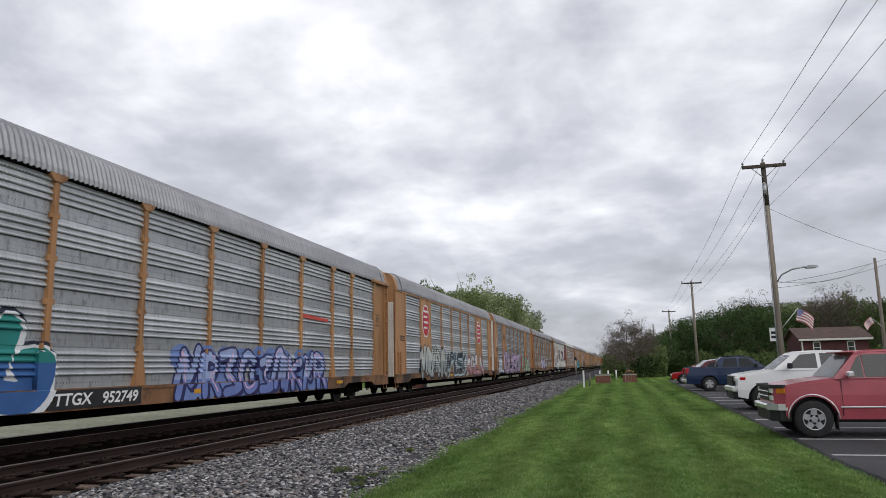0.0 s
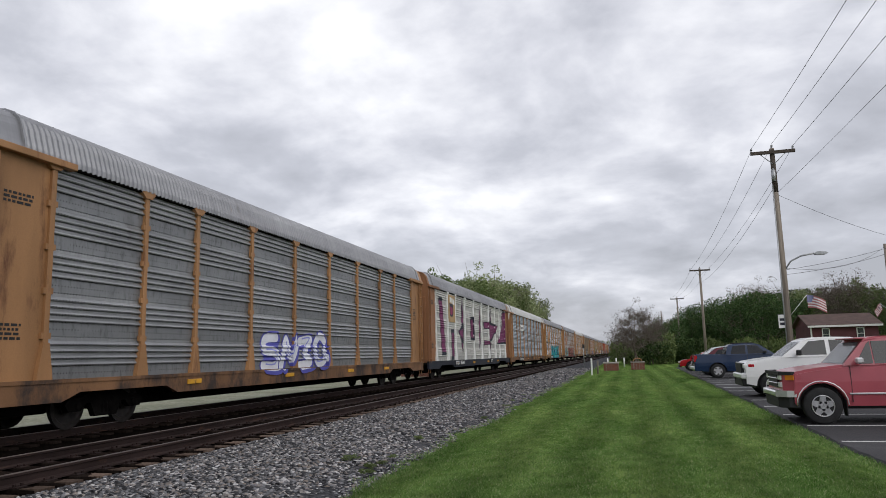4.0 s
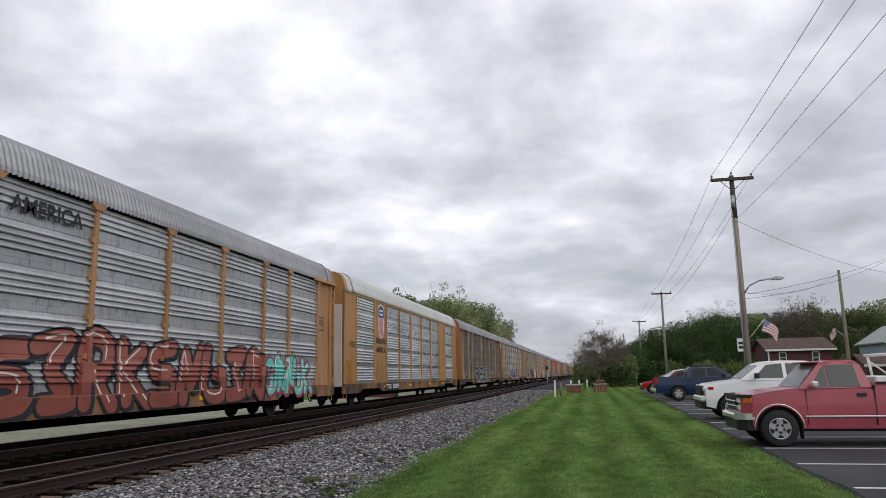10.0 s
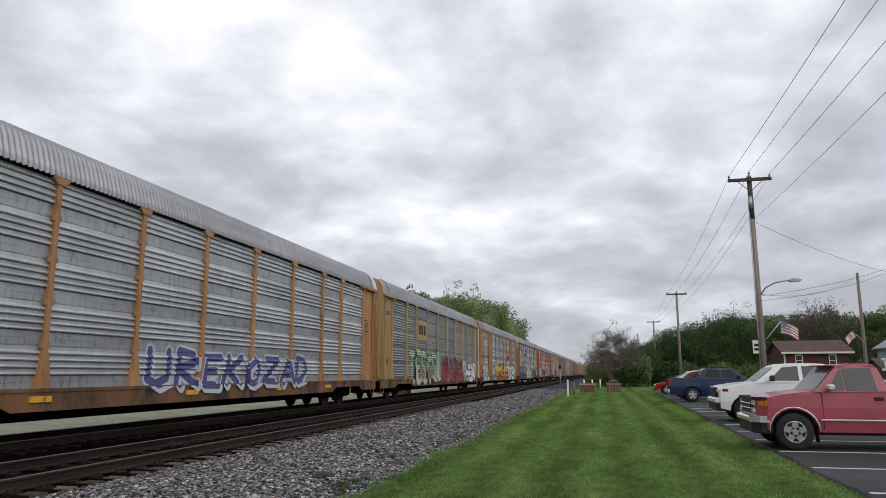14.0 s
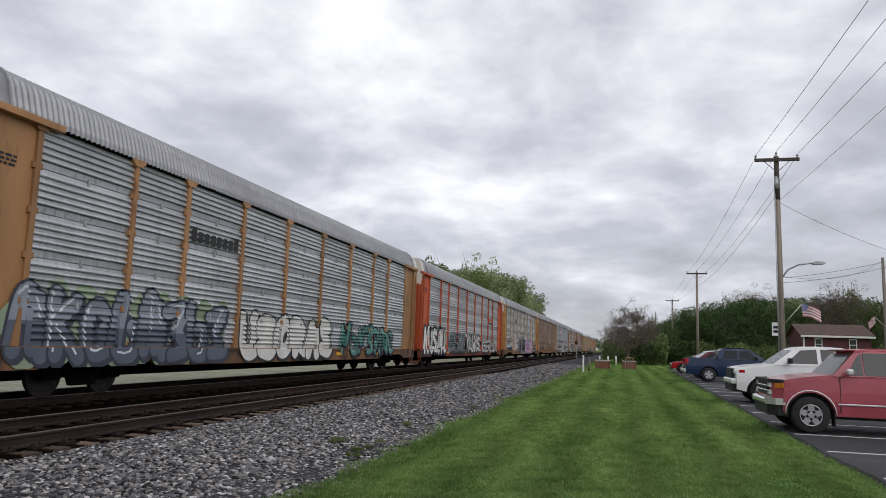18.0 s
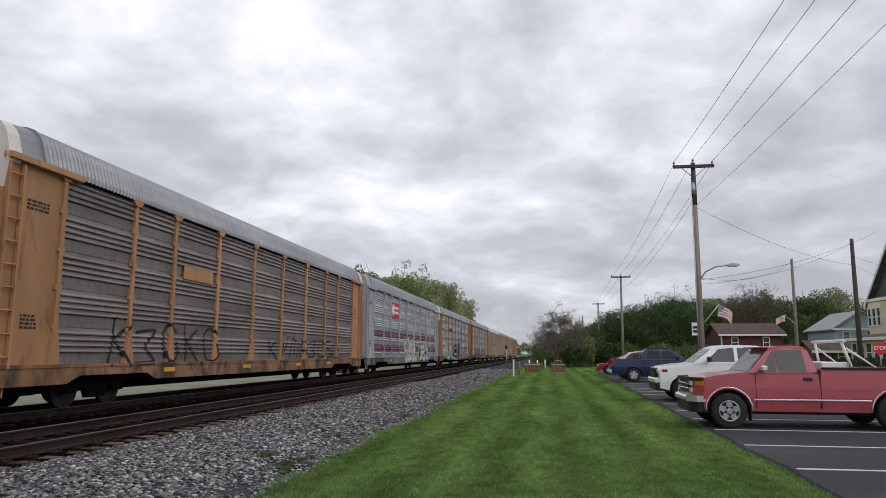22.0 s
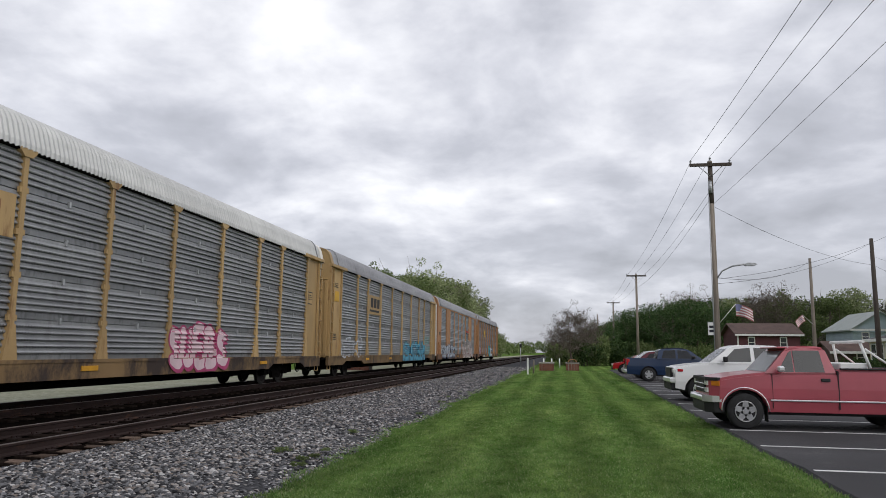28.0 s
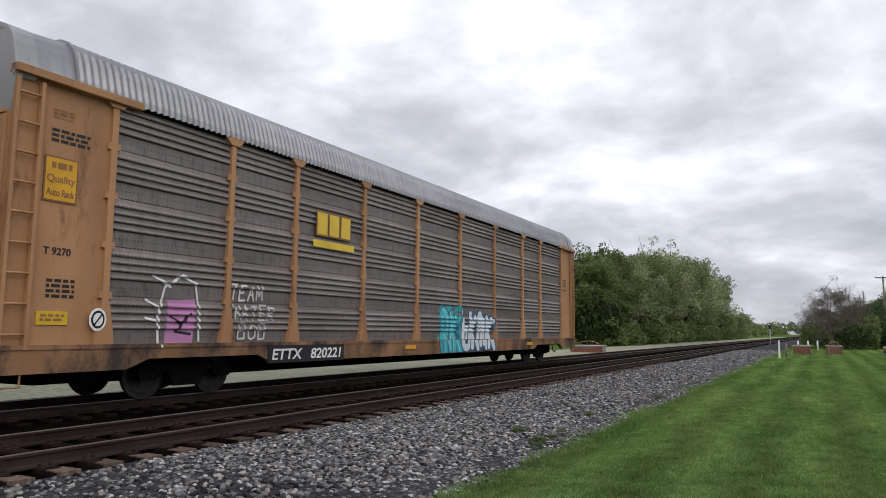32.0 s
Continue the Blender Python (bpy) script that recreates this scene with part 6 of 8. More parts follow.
def wheels(car, hubs, r, w, half, spokes=5):
    def tyre():
        bm = B()
        lathe(bm, [(r * 0.58, -w / 2 + 0.02), (r * 0.9, -w / 2), (r * 0.98, -w / 2 + 0.03), (r, -w / 4), (r, w / 4), (r * 0.98, w / 2 - 0.03), (r * 0.9, w / 2), (r * 0.58, w / 2 - 0.02)], 28, "y")
        for f in bm.faces:
            c = f.calc_center_median()
        return mesh_of("tyre", bm, RUBBER)
    def rim():
        bm = B()
        lathe(bm, [(r * 0.59, 0.0), (r * 0.59, -w / 2 + 0.005), (r * 0.55, -w / 2 - 0.004), (r * 0.52, -w / 2 + 0.04), (r * 0.5, -w / 2 + 0.05)], 24, "y")
        for k in range(spokes):
            a = 2 * math.pi * k / spokes + 0.3
            ca, sa = math.cos(a), math.sin(a)
            q = [(r * 0.1, -0.075), (r * 0.57, -0.05), (r * 0.57, 0.05), (r * 0.1, 0.075)]
            v1 = [bm.verts.new((u * ca - v * sa, -w / 2 + 0.005, u * sa + v * ca)) for u, v in q]
            v2 = [bm.verts.new((u * ca - v * sa, -w / 2 + 0.045, u * sa + v * ca)) for u, v in q]
            bm.faces.new(v1)
            for i in range(4):
                bm.faces.new((v1[i], v1[(i + 1) % 4], v2[(i + 1) % 4], v2[i]))
        tube(bm, (0, -w / 2 - 0.01, 0), (0, -w / 2 + 0.05, 0), r * 0.16, r * 0.2, 12)
        bmesh.ops.recalc_face_normals(bm, faces=bm.faces)
        return mesh_of("rim", bm, ALLOY)
    def disc():
        return mesh_of("brake_disc", tube(B(), (0, -w / 2 + 0.055, 0), (0, w / 2 - 0.03, 0), r * 0.6, r * 0.6, 20), PLASTIC)
    T, R, D = (cached(("wheelset", r, w, k), f) for k, f in (("t", tyre), ("r", rim), ("d", disc)))
    for hx in hubs:
        for s in (-1, 1):
            wh = put("wheel", T, car, (hx, s * (half - w / 2 + 0.01), r), turn=(0, 0, 0 if s < 0 else 180))
            put("rim", R, wh)
            put("brake_disc", D, wh)


def arch(cx, r, z0, n=9):
    """A wheel opening in the lower edge, from front to back."""
    return [(cx - r * math.cos(math.pi * k / n), max(z0, 0.37 + r * math.sin(math.pi * k / n))) for k in range(n + 1)]


def vehicle(name, at, flip, label, category, paint, low, hubs, r, half, roofline, belt, side_glass, width=lambda z: 1.0, wheel_w=0.24, arch_r=0.47, sill=0.34):
    """A car or pickup: x runs from nose (0) to tail. low: upper outline of the lower body from nose to tail; roofline: cab outline above the belt."""
    car = thing(name, at, 180 if flip else 0, label=label, category=category, group="parked vehicles")
    bottom = [(low[-1][0], sill + 0.08)]
    for h in hubs[::-1]:
        bottom += arch(h, arch_r, sill)[::-1]
    bottom += [(low[0][0], sill + 0.1)]
    bm = B()
    prism(bm, low + bottom, -half, half, "y")
    bmesh.ops.bevel(bm, geom=[e for e in bm.edges if abs(e.verts[0].co.y - e.verts[1].co.y) < 0.2 and min(e.verts[0].co.z, e.verts[1].co.z) > sill + 0.15 and not any(abs(min(e.verts[0].co.x, e.verts[1].co.x) - h) < arch_r and min(e.verts[0].co.z, e.verts[1].co.z) < 0.37 + arch_r + 0.02 for h in hubs)], offset=0.055, segments=4, affect="EDGES")
    # the sides tuck in below the moulding and lean in towards the shoulder
    for zc in (0.52, 0.66, 0.86, 1.04):
        bmesh.ops.bisect_plane(bm, geom=bm.verts[:] + bm.edges[:] + bm.faces[:], plane_co=(0, 0, zc), plane_no=(0, 0, 1))
    for v in bm.verts:
        if abs(v.co.y) > half - 0.07:
            z = v.co.z
            v.co.y -= math.copysign(0.16 * max(0, 0.66 - z) + 0.10 * max(0, z - 0.86) ** 1.2, v.co.y)
    part("body", bm, paint, car)
    # the dark wells behind the wheels
    for h in hubs:
        bm = B()
        prism(bm, [(h + arch_r * 0.98 * math.cos(math.pi * k / 8), 0.36 + arch_r * 0.98 * math.sin(math.pi * k / 8)) for k in range(9)], -half + 0.22, half - 0.22, "y")
        part("wheel_well", bm, PLASTIC, car)
    bm = B()
    box(bm, 0.6, low[-1][0] - 0.5, -half + 0.25, half - 0.25, 0.3, 0.62)
    part("underbody", bm, PLASTIC, car)
    def yw(z):
        top = max(p[1] for p in roofline)
        return half * (0.95 - 0.19 * (z - belt) / (top - belt))
    bm = B()
    prism(bm, roofline, -1, 1, "y")
    for v in bm.verts:
        v.co.y = math.copysign(yw(v.co.z), v.co.y)
    bmesh.ops.bevel(bm, geom=[e for e in bm.edges if min(e.verts[0].co.z, e.verts[1].co.z) > belt + 0.1], offset=0.04, segments=3, affect="EDGES")
    part("cab", bm, paint, car)
    for poly in side_glass:
        for s in (-1, 1):
            bm = B()
            a = [bm.verts.new((x, s * (yw(z) + 0.006), z)) for x, z in poly]
            c = [bm.verts.new((x, s * (yw(z) - 0.02), z)) for x, z in poly]
            bm.faces.new(a)
            for i in range(len(poly)):
                bm.faces.new((a[i], a[(i + 1) % len(poly)], c[(i + 1) % len(poly)], c[i]))
            bmesh.ops.recalc_face_normals(bm, faces=bm.faces)
            part("side_window", bm, GLASS, car)
    # windshield and rear window lie on the two sloping edges of the cab
    for (x0, z0), (x1, z1), nm in ((roofline[0], roofline[1], "windshield"), (roofline[-1], roofline[-2], "rear_window")):
        bm = B()
        n = Vector((-(z1 - z0), 0, x1 - x0)).normalized() * (0.008 if nm == "windshield" else -0.008)
        q = []
        for t in (0.06, 0.92):
            x, z = x0 + (x1 - x0) * t, z0 + (z1 - z0) * t
            q.append([(x + n.x, -yw(z) + 0.07, z + n.z), (x + n.x, yw(z) - 0.07, z + n.z)])
        vs = [bm.verts.new(p) for p in (q[0][0], q[0][1], q[1][1], q[1][0])]
        bm.faces.new(vs)
        bmesh.ops.solidify(bm, geom=bm.faces, thickness=0.01)
        part(nm, bm, SHIELDG, car)
    wheels(car, hubs, r, wheel_w, half, 5)
    return car, yw


def lens(car, name, m, x0, x1, y0, y1, z0, z1, label="", bevel=0.01):
    bm = B()
    box(bm, x0, x1, y0, y1, z0, z1, bevel)
    return part(name, bm, m, car, label)


def red_pickup():
    paint = carpaint("faded_red_paint", (0.39, 0.078, 0.10), 0.34, 0.2)
    low = [(0.52, 0.70), (0.50, 1.03), (0.60, 1.075), (0.85, 1.125), (1.15, 1.165), (1.46, 1.20), (2.90, 1.22), (2.92, 1.28), (5.36, 1.29), (5.42, 0.62)]
    roofl = [(1.48, 1.18), (1.93, 1.69), (2.03, 1.75), (2.3, 1.775), (2.64, 1.765), (2.74, 1.72), (2.9, 1.2)]
    car, yw = vehicle("red_pickup_truck", (2.76, 17.4, 0.05), False, "faded red pickup truck with a white rack over its bed", "pickup truck", paint, low, (1.04, 4.38), 0.375, 0.97, roofl, 1.18,
                      [[(1.74, 1.215), (2.0, 1.62), (2.06, 1.665), (2.06, 1.215)], [(2.09, 1.215), (2.09, 1.67), (2.62, 1.675), (2.68, 1.215)]])
    lens(car, "tailgate", paint, 5.34, 5.44, -0.9, 0.9, 0.66, 1.28)
    for s in (-1, 1):
        lens(car, "bed_rail", PLASTIC, 2.98, 5.38, min(s * 0.955, s * 0.86), max(s * 0.955, s * 0.86), 1.275, 1.31, "black bed rail cap")
        lens(car, "tail_light", REDL, 5.36, 5.445, min(s * 0.962, s * 0.87), max(s * 0.962, s * 0.87), 0.85, 1.2)
        for z in (0.90, 0.75):
            lens(car, "headlight", CLEARL, 0.30, 0.38, min(s * 0.76, s * 0.5), max(s * 0.76, s * 0.5), z, z + 0.1)
        part("turn_signal", prism(B(), [(0.34, s * 0.77), (0.52, s * 0.968), (0.55, s * 0.95), (0.38, s * 0.74)], 0.90, 1.0, "z"), AMBERL, car, "amber turn signal")
        part("bumper_corner", prism(B(), [(0.20, s * 0.72), (0.38, s * 0.94), (0.56, s * 0.965), (0.56, s * 0.90), (0.42, s * 0.88), (0.26, s * 0.70)], 0.555, 0.685, "z"), CHROME, car, "chrome bumper end")
        lens(car, "side_molding", CHROME, 1.55, 3.9, min(s * 0.985, s * 0.96), max(s * 0.985, s * 0.96), 0.60, 0.635, "chrome side moulding")
        lens(car, "side_molding", CHROME, 4.85, 5.4, min(s * 0.985, s * 0.95), max(s * 0.985, s * 0.95), 0.64, 0.67, "chrome side moulding")
        lens(car, "door_handle", PLASTIC, 2.58, 2.76, min(s * 0.985, s * 0.94), max(s * 0.985, s * 0.94), 1.02, 1.09, "black door handle")
        lens(car, "mirror", CHROME, 1.70, 1.84, min(s * 1.12, s * 0.95), max(s * 1.12, s * 0.95), 1.22, 1.34, "chrome wing mirror", 0.03)
        lens(car, "mud_flap", PLASTIC, 1.48, 1.50, min(s * 0.95, s * 0.7), max(s * 0.95, s * 0.7), 0.16, 0.5, "black mud flap")
        lens(car, "mud_flap", PLASTIC, 4.84, 4.86, min(s * 0.95, s * 0.7), max(s * 0.95, s * 0.7), 0.2, 0.55, "black mud flap")
        for hx in (1.04, 4.38):
            pts = [(hx - 0.485 * math.cos(math.pi * k / 12), s * 0.968, 0.39 + 0.485 * math.sin(math.pi * k / 12)) for k in range(13)]
            part("arch_trim", rope(B(), pts, 0.013, 6), CHROME, car, "bright wheel arch trim")
        for dx in (0, 0.12, 0.24, 0.36):
            lens(car, "tailgate_mark", PLASTIC, 4.92 + dx, 5.0 + dx, min(s * 0.976, s * 0.96), max(s * 0.976, s * 0.96), 0.90, 1.0, bevel=0)
    lens(car, "door_seam", PLASTIC, 1.60, 1.61, -0.972, 0.972, 0.45, 1.16, bevel=0)
    lens(car, "cab_gap", PLASTIC, 2.905, 2.925, -0.973, 0.973, 0.45, 1.25, bevel=0)
    part("nose", prism(B(), [(0.34, -0.78), (0.34, 0.78), (0.55, 0.967), (0.66, 0.967), (0.66, -0.967), (0.55, -0.967)], 0.62, 1.03, "z", 0.02), paint, car)
    lens(car, "grille", PLASTIC, 0.29, 0.36, -0.5, 0.5, 0.74, 1.0, "black grille")
    for z in (0.82, 0.92):
        lens(car, "grille_bar", CHROME, 0.28, 0.31, -0.5, 0.5, z, z + 0.02)
    part("hood_deflector", prism(B(), [(0.28, -0.76), (0.28, 0.76), (0.5, 0.93), (0.56, 0.93), (0.36, 0.74), (0.36, -0.74), (0.56, -0.93), (0.5, -0.93)], 1.005, 1.075, "z"), PLASTIC, car, "black bug deflector on the hood")
    lens(car, "front_bumper", CHROME, 0.20, 0.5, -0.74, 0.74, 0.56, 0.68, "chrome front bumper", 0.03)
    part("bumper_valance", prism(B(), [(0.25, -0.7), (0.25, 0.7), (0.42, 0.9), (0.62, 0.92), (0.62, -0.92), (0.42, -0.9)], 0.33, 0.57, "z", 0.02), PLASTIC, car, "black lower bumper")
    lens(car, "rear_bumper", PLASTIC, 5.40, 5.56, -0.9, 0.9, 0.45, 0.6, "black rear bumper", 0.02)
    lens(car, "visor", paint, 1.80, 2.02, -0.70, 0.70, 1.715, 1.745, "red visor over the windshield")
    lens(car, "tool_box", M["white"], 3.0, 3.55, -0.86, 0.86, 1.26, 1.42, "white tool box across the bed", 0.02)
    # rack: two white hoops with braces
    for x in (3.62, 5.22):
        for s in (-1, 1):
            bm = B()
            tube(bm, (x - 0.05, s * 0.92, 1.31), (x - 0.17 if x < 4 else x - 0.12, s * 0.78, 1.86), 0.032, 0.032, 8)
            part("rack_post", bm, M["white"], car, "white tube rack post")
            bm = B()
            tube(bm, (x + 0.42 if x < 4 else x + 0.1, s * 0.92, 1.31), (x - 0.10, s * 0.82, 1.72), 0.022, 0.022, 8)
            part("rack_brace", bm, M["white"], car)
        bm = B()
        xx = x - 0.17 if x < 4 else x - 0.12
        tube(bm, (xx, -0.95, 1.87), (xx, 0.95, 1.87), 0.034, 0.034, 8)
        part("rack_bar", bm, M["white"], car, "white rack cross bar")
    return car


def white_pickup():
    paint = carpaint("white_car_paint", (0.78, 0.78, 0.78), 0.25, 0.06)
    low = [(0.32, 0.75), (0.29, 1.06), (0.44, 1.16), (0.95, 1.24), (1.45, 1.29), (4.05, 1.30), (4.1, 1.32), (5.72, 1.34), (5.78, 0.72)]
    roofl = [(1.42, 1.27), (2.1, 1.80), (2.35, 1.88), (2.9, 1.90), (3.6, 1.87), (3.8, 1.78), (4.05, 1.28)]
    car, yw = vehicle("white_pickup_truck", (3.36, 26.4, 0.05), False, "clean white crew-cab pickup truck with chrome bumper", "pickup truck", paint, low, (1.12, 4.75), 0.40, 1.0, roofl, 1.27,
                      [[(1.86, 1.33), (2.3, 1.76), (2.78, 1.80), (2.78, 1.33)], [(2.9, 1.33), (2.9, 1.80), (3.55, 1.77), (3.78, 1.33)]], arch_r=0.50)
    for s in (-1, 1):
        lens(car, "headlight", CLEARL, 0.26, 0.60, min(s * 0.94, s * 0.62), max(s * 0.94, s * 0.62), 0.93, 1.08, "", 0.03)
        lens(car, "turn_signal", REDL, 0.40, 0.58, min(s * 1.004, s * 0.92), max(s * 1.004, s * 0.92), 0.98, 1.07)
        lens(car, "mirror", PLASTIC, 1.86, 2.0, min(s * 1.2, s * 1.0), max(s * 1.2, s * 1.0), 1.32, 1.5, "black wing mirror", 0.03)
        lens(car, "door_handle", paint, 2.62, 2.78, min(s * 1.0, s * 0.95), max(s * 1.0, s * 0.95), 1.1, 1.15)
        lens(car, "tail_light", REDL, 5.66, 5.79, min(s * 0.985, s * 0.86), max(s * 0.985, s * 0.86), 0.95, 1.28)
        lens(car, "fog_light_pocket", PLASTIC, 0.2, 0.4, min(s * 0.85, s * 0.55), max(s * 0.85, s * 0.55), 0.5, 0.62)
    lens(car, "door_seam", PLASTIC, 2.835, 2.845, -1.003, 1.003, 0.5, 1.28, bevel=0)
    lens(car, "grille", PLASTIC, 0.22, 0.34, -0.6, 0.6, 0.78, 1.1, "black grille with a chrome surround")
    lens(car, "grille_surround", CHROME, 0.24, 0.32, -0.64, 0.64, 0.74, 0.79)
    lens(car, "grille_surround", CHROME, 0.24, 0.32, -0.64, 0.64, 1.09, 1.13)
    lens(car, "front_bumper", paint, 0.16, 0.56, -0.93, 0.93, 0.60, 0.78, "white painted bumper", 0.04)
    lens(car, "bumper_valance", PLASTIC, 0.2, 0.58, -0.9, 0.9, 0.36, 0.61, "dark lower bumper", 0.03)
    return car


def blue_pickup():
    paint = carpaint("dark_blue_car_paint", (0.013, 0.03, 0.075), 0.22, 0.1)
    low = [(0.08, 0.72), (0.06, 1.0), (0.2, 1.12), (0.9, 1.2), (1.5, 1.26), (4.0, 1.28), (4.05, 1.30), (5.6, 1.33), (5.66, 0.7)]
    roofl = [(1.45, 1.25), (2.15, 1.78), (2.4, 1.86), (2.9, 1.88), (3.65, 1.85), (3.85, 1.76), (3.98, 1.26)]
    car, yw = vehicle("blue_pickup_truck", (9.2, 43.7, 0.05), True, "dark blue pickup truck backed into its stall", "pickup truck", paint, low, (1.1, 4.45), 0.39, 0.98, roofl, 1.25,
                      [[(1.9, 1.31), (2.32, 1.74), (2.82, 1.78), (2.82, 1.31)], [(2.94, 1.31), (2.94, 1.78), (3.58, 1.75), (3.72, 1.31)]], arch_r=0.49)
    for s in (-1, 1):
        lens(car, "tail_light", REDL, 5.5, 5.68, min(s * 0.965, s * 0.82), max(s * 0.965, s * 0.82), 0.92, 1.26, "red tail light")
        lens(car, "mirror", PLASTIC, 1.9, 2.05, min(s * 1.17, s * 0.98), max(s * 1.17, s * 0.98), 1.3, 1.46, "", 0.03)
        lens(car, "headlight", CLEARL, 0.04, 0.4, min(s * 0.9, s * 0.6), max(s * 0.9, s * 0.6), 0.88, 1.02)
        lens(car, "roof_rail", PLASTIC, 2.5, 3.5, min(s * 0.7, s * 0.64), max(s * 0.7, s * 0.64), 1.87, 1.92)
    lens(car, "rear_bumper", CHROME, 5.6, 5.78, -0.9, 0.9, 0.5, 0.66, "chrome rear bumper", 0.03)
    lens(car, "door_seam", PLASTIC, 2.875, 2.885, -0.983, 0.983, 0.5, 1.26, bevel=0)
    return car


def sedan(name, at, flip, label, col, long=4.5, high=1.5, tail=False):
    paint = carpaint(name + "_paint", col, 0.25, 0.1)
    k = high / 1.5
    low = [(0.06, 0.6), (0.05, 0.72 * k), (0.25, 0.84 * k), (1.1, 0.95 * k), (long - 0.9, 1.0 * k), (long - 0.2, 0.98 * k), (long, 0.62)]
    roofl = [(1.05, 0.93 * k), (1.75, 1.40 * k), (2.1, 1.48 * k), (2.7, 1.5 * k), (3.3, 1.43 * k), (long - 0.6, 0.98 * k)]
    car, yw = vehicle(name, at, flip, label, "car", paint, low, (0.85, long - 0.85), 0.32, 0.88, roofl, 0.93 * k,
                      [[(1.5, 0.99 * k), (1.85, 1.35 * k), (2.4, 1.40 * k), (2.4, 0.99 * k)], [(2.5, 0.99 * k), (2.5, 1.40 * k), (3.15, 1.36 * k), (3.5, 1.02 * k)]], wheel_w=0.21, arch_r=0.38, sill=0.26)
    for s in (-1, 1):
        lens(car, "headlight", CLEARL, 0.02, 0.3, min(s * 0.82, s * 0.5), max(s * 0.82, s * 0.5), 0.62 * k, 0.76 * k, "", 0.02)
        lens(car, "tail_light", REDL, long - 0.16, long + 0.02, min(s * 0.84, s * 0.5), max(s * 0.84, s * 0.5), 0.78 * k, 0.95 * k, "", 0.02)
        lens(car, "mirror", paint, 1.5, 1.62, min(s * 1.02, s * 0.86), max(s * 1.02, s * 0.86), 0.98 * k, 1.1 * k, "", 0.02)
    lens(car, "bumper", PLASTIC, 0.0, 0.2, -0.7, 0.7, 0.3, 0.45)
    return car


red_pickup()
white_pickup()
blue_pickup()
sedan("maroon_suv", (4.0 + 4.6, 48.9, 0.05), True, "dark maroon sport utility vehicle backed into its stall", (0.10, 0.01, 0.02), 4.6, 1.72)
sedan("white_suv", (4.3 + 4.7, 54.2, 0.05), True, "white sport utility vehicle behind the blue truck", (0.7, 0.72, 0.74), 4.7, 1.78)
sedan("red_car", (3.75, 59.5, 0.05), False, "bright red small car nosed up to the lawn", (0.40, 0.015, 0.02), 4.3, 1.46)


# ---- poles, wires, lamp and flags ----
def insulators(p, arm, xs, z):
    bm = B()
    tube(bm, (0, 0, 0), (0, 0, 0.10), 0.035, 0.03, 8)
    tube(bm, (0, 0, 0.10), (0, 0, 0.17), 0.055, 0.04, 8)
    me = mesh_of("insulator", bm, M["galv"])
    for x in xs:
        put("insulator", me, arm, (x, -0.02, z))


def utility_pole(at, h, arm, label, wood="pole", r=0.16):
    p = thing("utility_pole", at, label=label, category="utility pole", group="street utility poles")
    part("pole", tube(B(), (0, 0, -0.3), (0, 0, h), r, r * 0.62, 14), M[wood], p)
    if arm:
        a = part("crossarm", box(B(), -arm, arm, -0.17, -0.06, h - 0.26, h - 0.12, 0.01), M["poledark"], p, "dark wooden crossarm")
        insulators(p, a, (-arm + 0.06, arm - 0.06), h - 0.12)
        insulators(p, a, (0.0,), h)
        for s in (-1, 1):
            part("brace", tube(B(), (s * 0.55, -0.12, h - 0.22), (0.02 * s, -0.1, h - 0.72), 0.018, 0.018, 6), M["galv"], p)
    return p


p1 = utility_pole((6.6, 33, 0), 10.25, 0.9, "weathered wooden utility pole with a crossarm and a street lamp")
part("pole_top_dark", tube(B(), (0, 0, 8.3), (0, 0, 10.2), 0.116, 0.101, 14), M["poledark"], p1, "dark upper part of the pole")
part("transformer", tube(tube(B(), (-0.06, -0.16, 8.75), (-0.06, -0.16, 9.25), 0.09, 0.09, 12), (-0.06, -0.16, 9.25), (-0.06, -0.16, 9.32), 0.09, 0.03, 12), M["galv"], p1, "small grey cutout can")
bm = B()
rope(bm, [(0.1, -0.05, 4.95), (0.3, -0.1, 5.25), (0.7, -0.2, 5.45), (1.2, -0.3, 5.52)], 0.035, 8)
lamp = part("lamp_arm", bm, M["galv"], p1, "curved lamp arm")
bm = B()
prism(bm, [(1.15, 5.50), (1.3, 5.58), (1.62, 5.57), (1.72, 5.50), (1.6, 5.44), (1.25, 5.44)], -0.42, -0.2, "y", 0.02)
part("lamp_head", bm, M["galv"], lamp, "grey cobra-head street lamp")
part("conduit", tube(B(), (-0.13, -0.06, 0), (-0.11, -0.06, 8.6), 0.03, 0.03, 8), M["galv"], p1)
p2 = utility_pole((7.55, 77, 0), 9.85, 1.0, "wooden utility pole with a crossarm along the street")
p3 = utility_pole((7.8, 117, 0), 9.75, 1.0, "wooden utility pole with a crossarm along the street")
p0 = utility_pole((6.35, -14, 0), 10.25, 0.9, "wooden utility pole with a crossarm behind the lawn")
utility_pole((6.8, 150, 0), 9.5, 0.0, "plain wooden utility pole among the trees")
p5 = utility_pole((19.2, 60, 0), 9.2, 0, "plain pale wooden utility pole by the street")
p4 = utility_pole((20.6, 52, 0), 9.5, 0, "plain dark wooden utility pole by the street", "poledark", 0.19)


def wire(a, b, sag, r=0.0085, n=14):
    a, b = Vector(a), Vector(b)
    pts = []
    for k in range(n + 1):
        t = k / n
        p = a.lerp(b, t)
        p.z -= sag * 4 * t * (1 - t)
        pts.append(p)
    ob = new("overhead_wire", mesh_of("overhead_wire", rope(B(), pts, r, 5), M["wire"]))
    tagged(ob, "thin black overhead wire strung between the poles", "wire", "overhead wires")


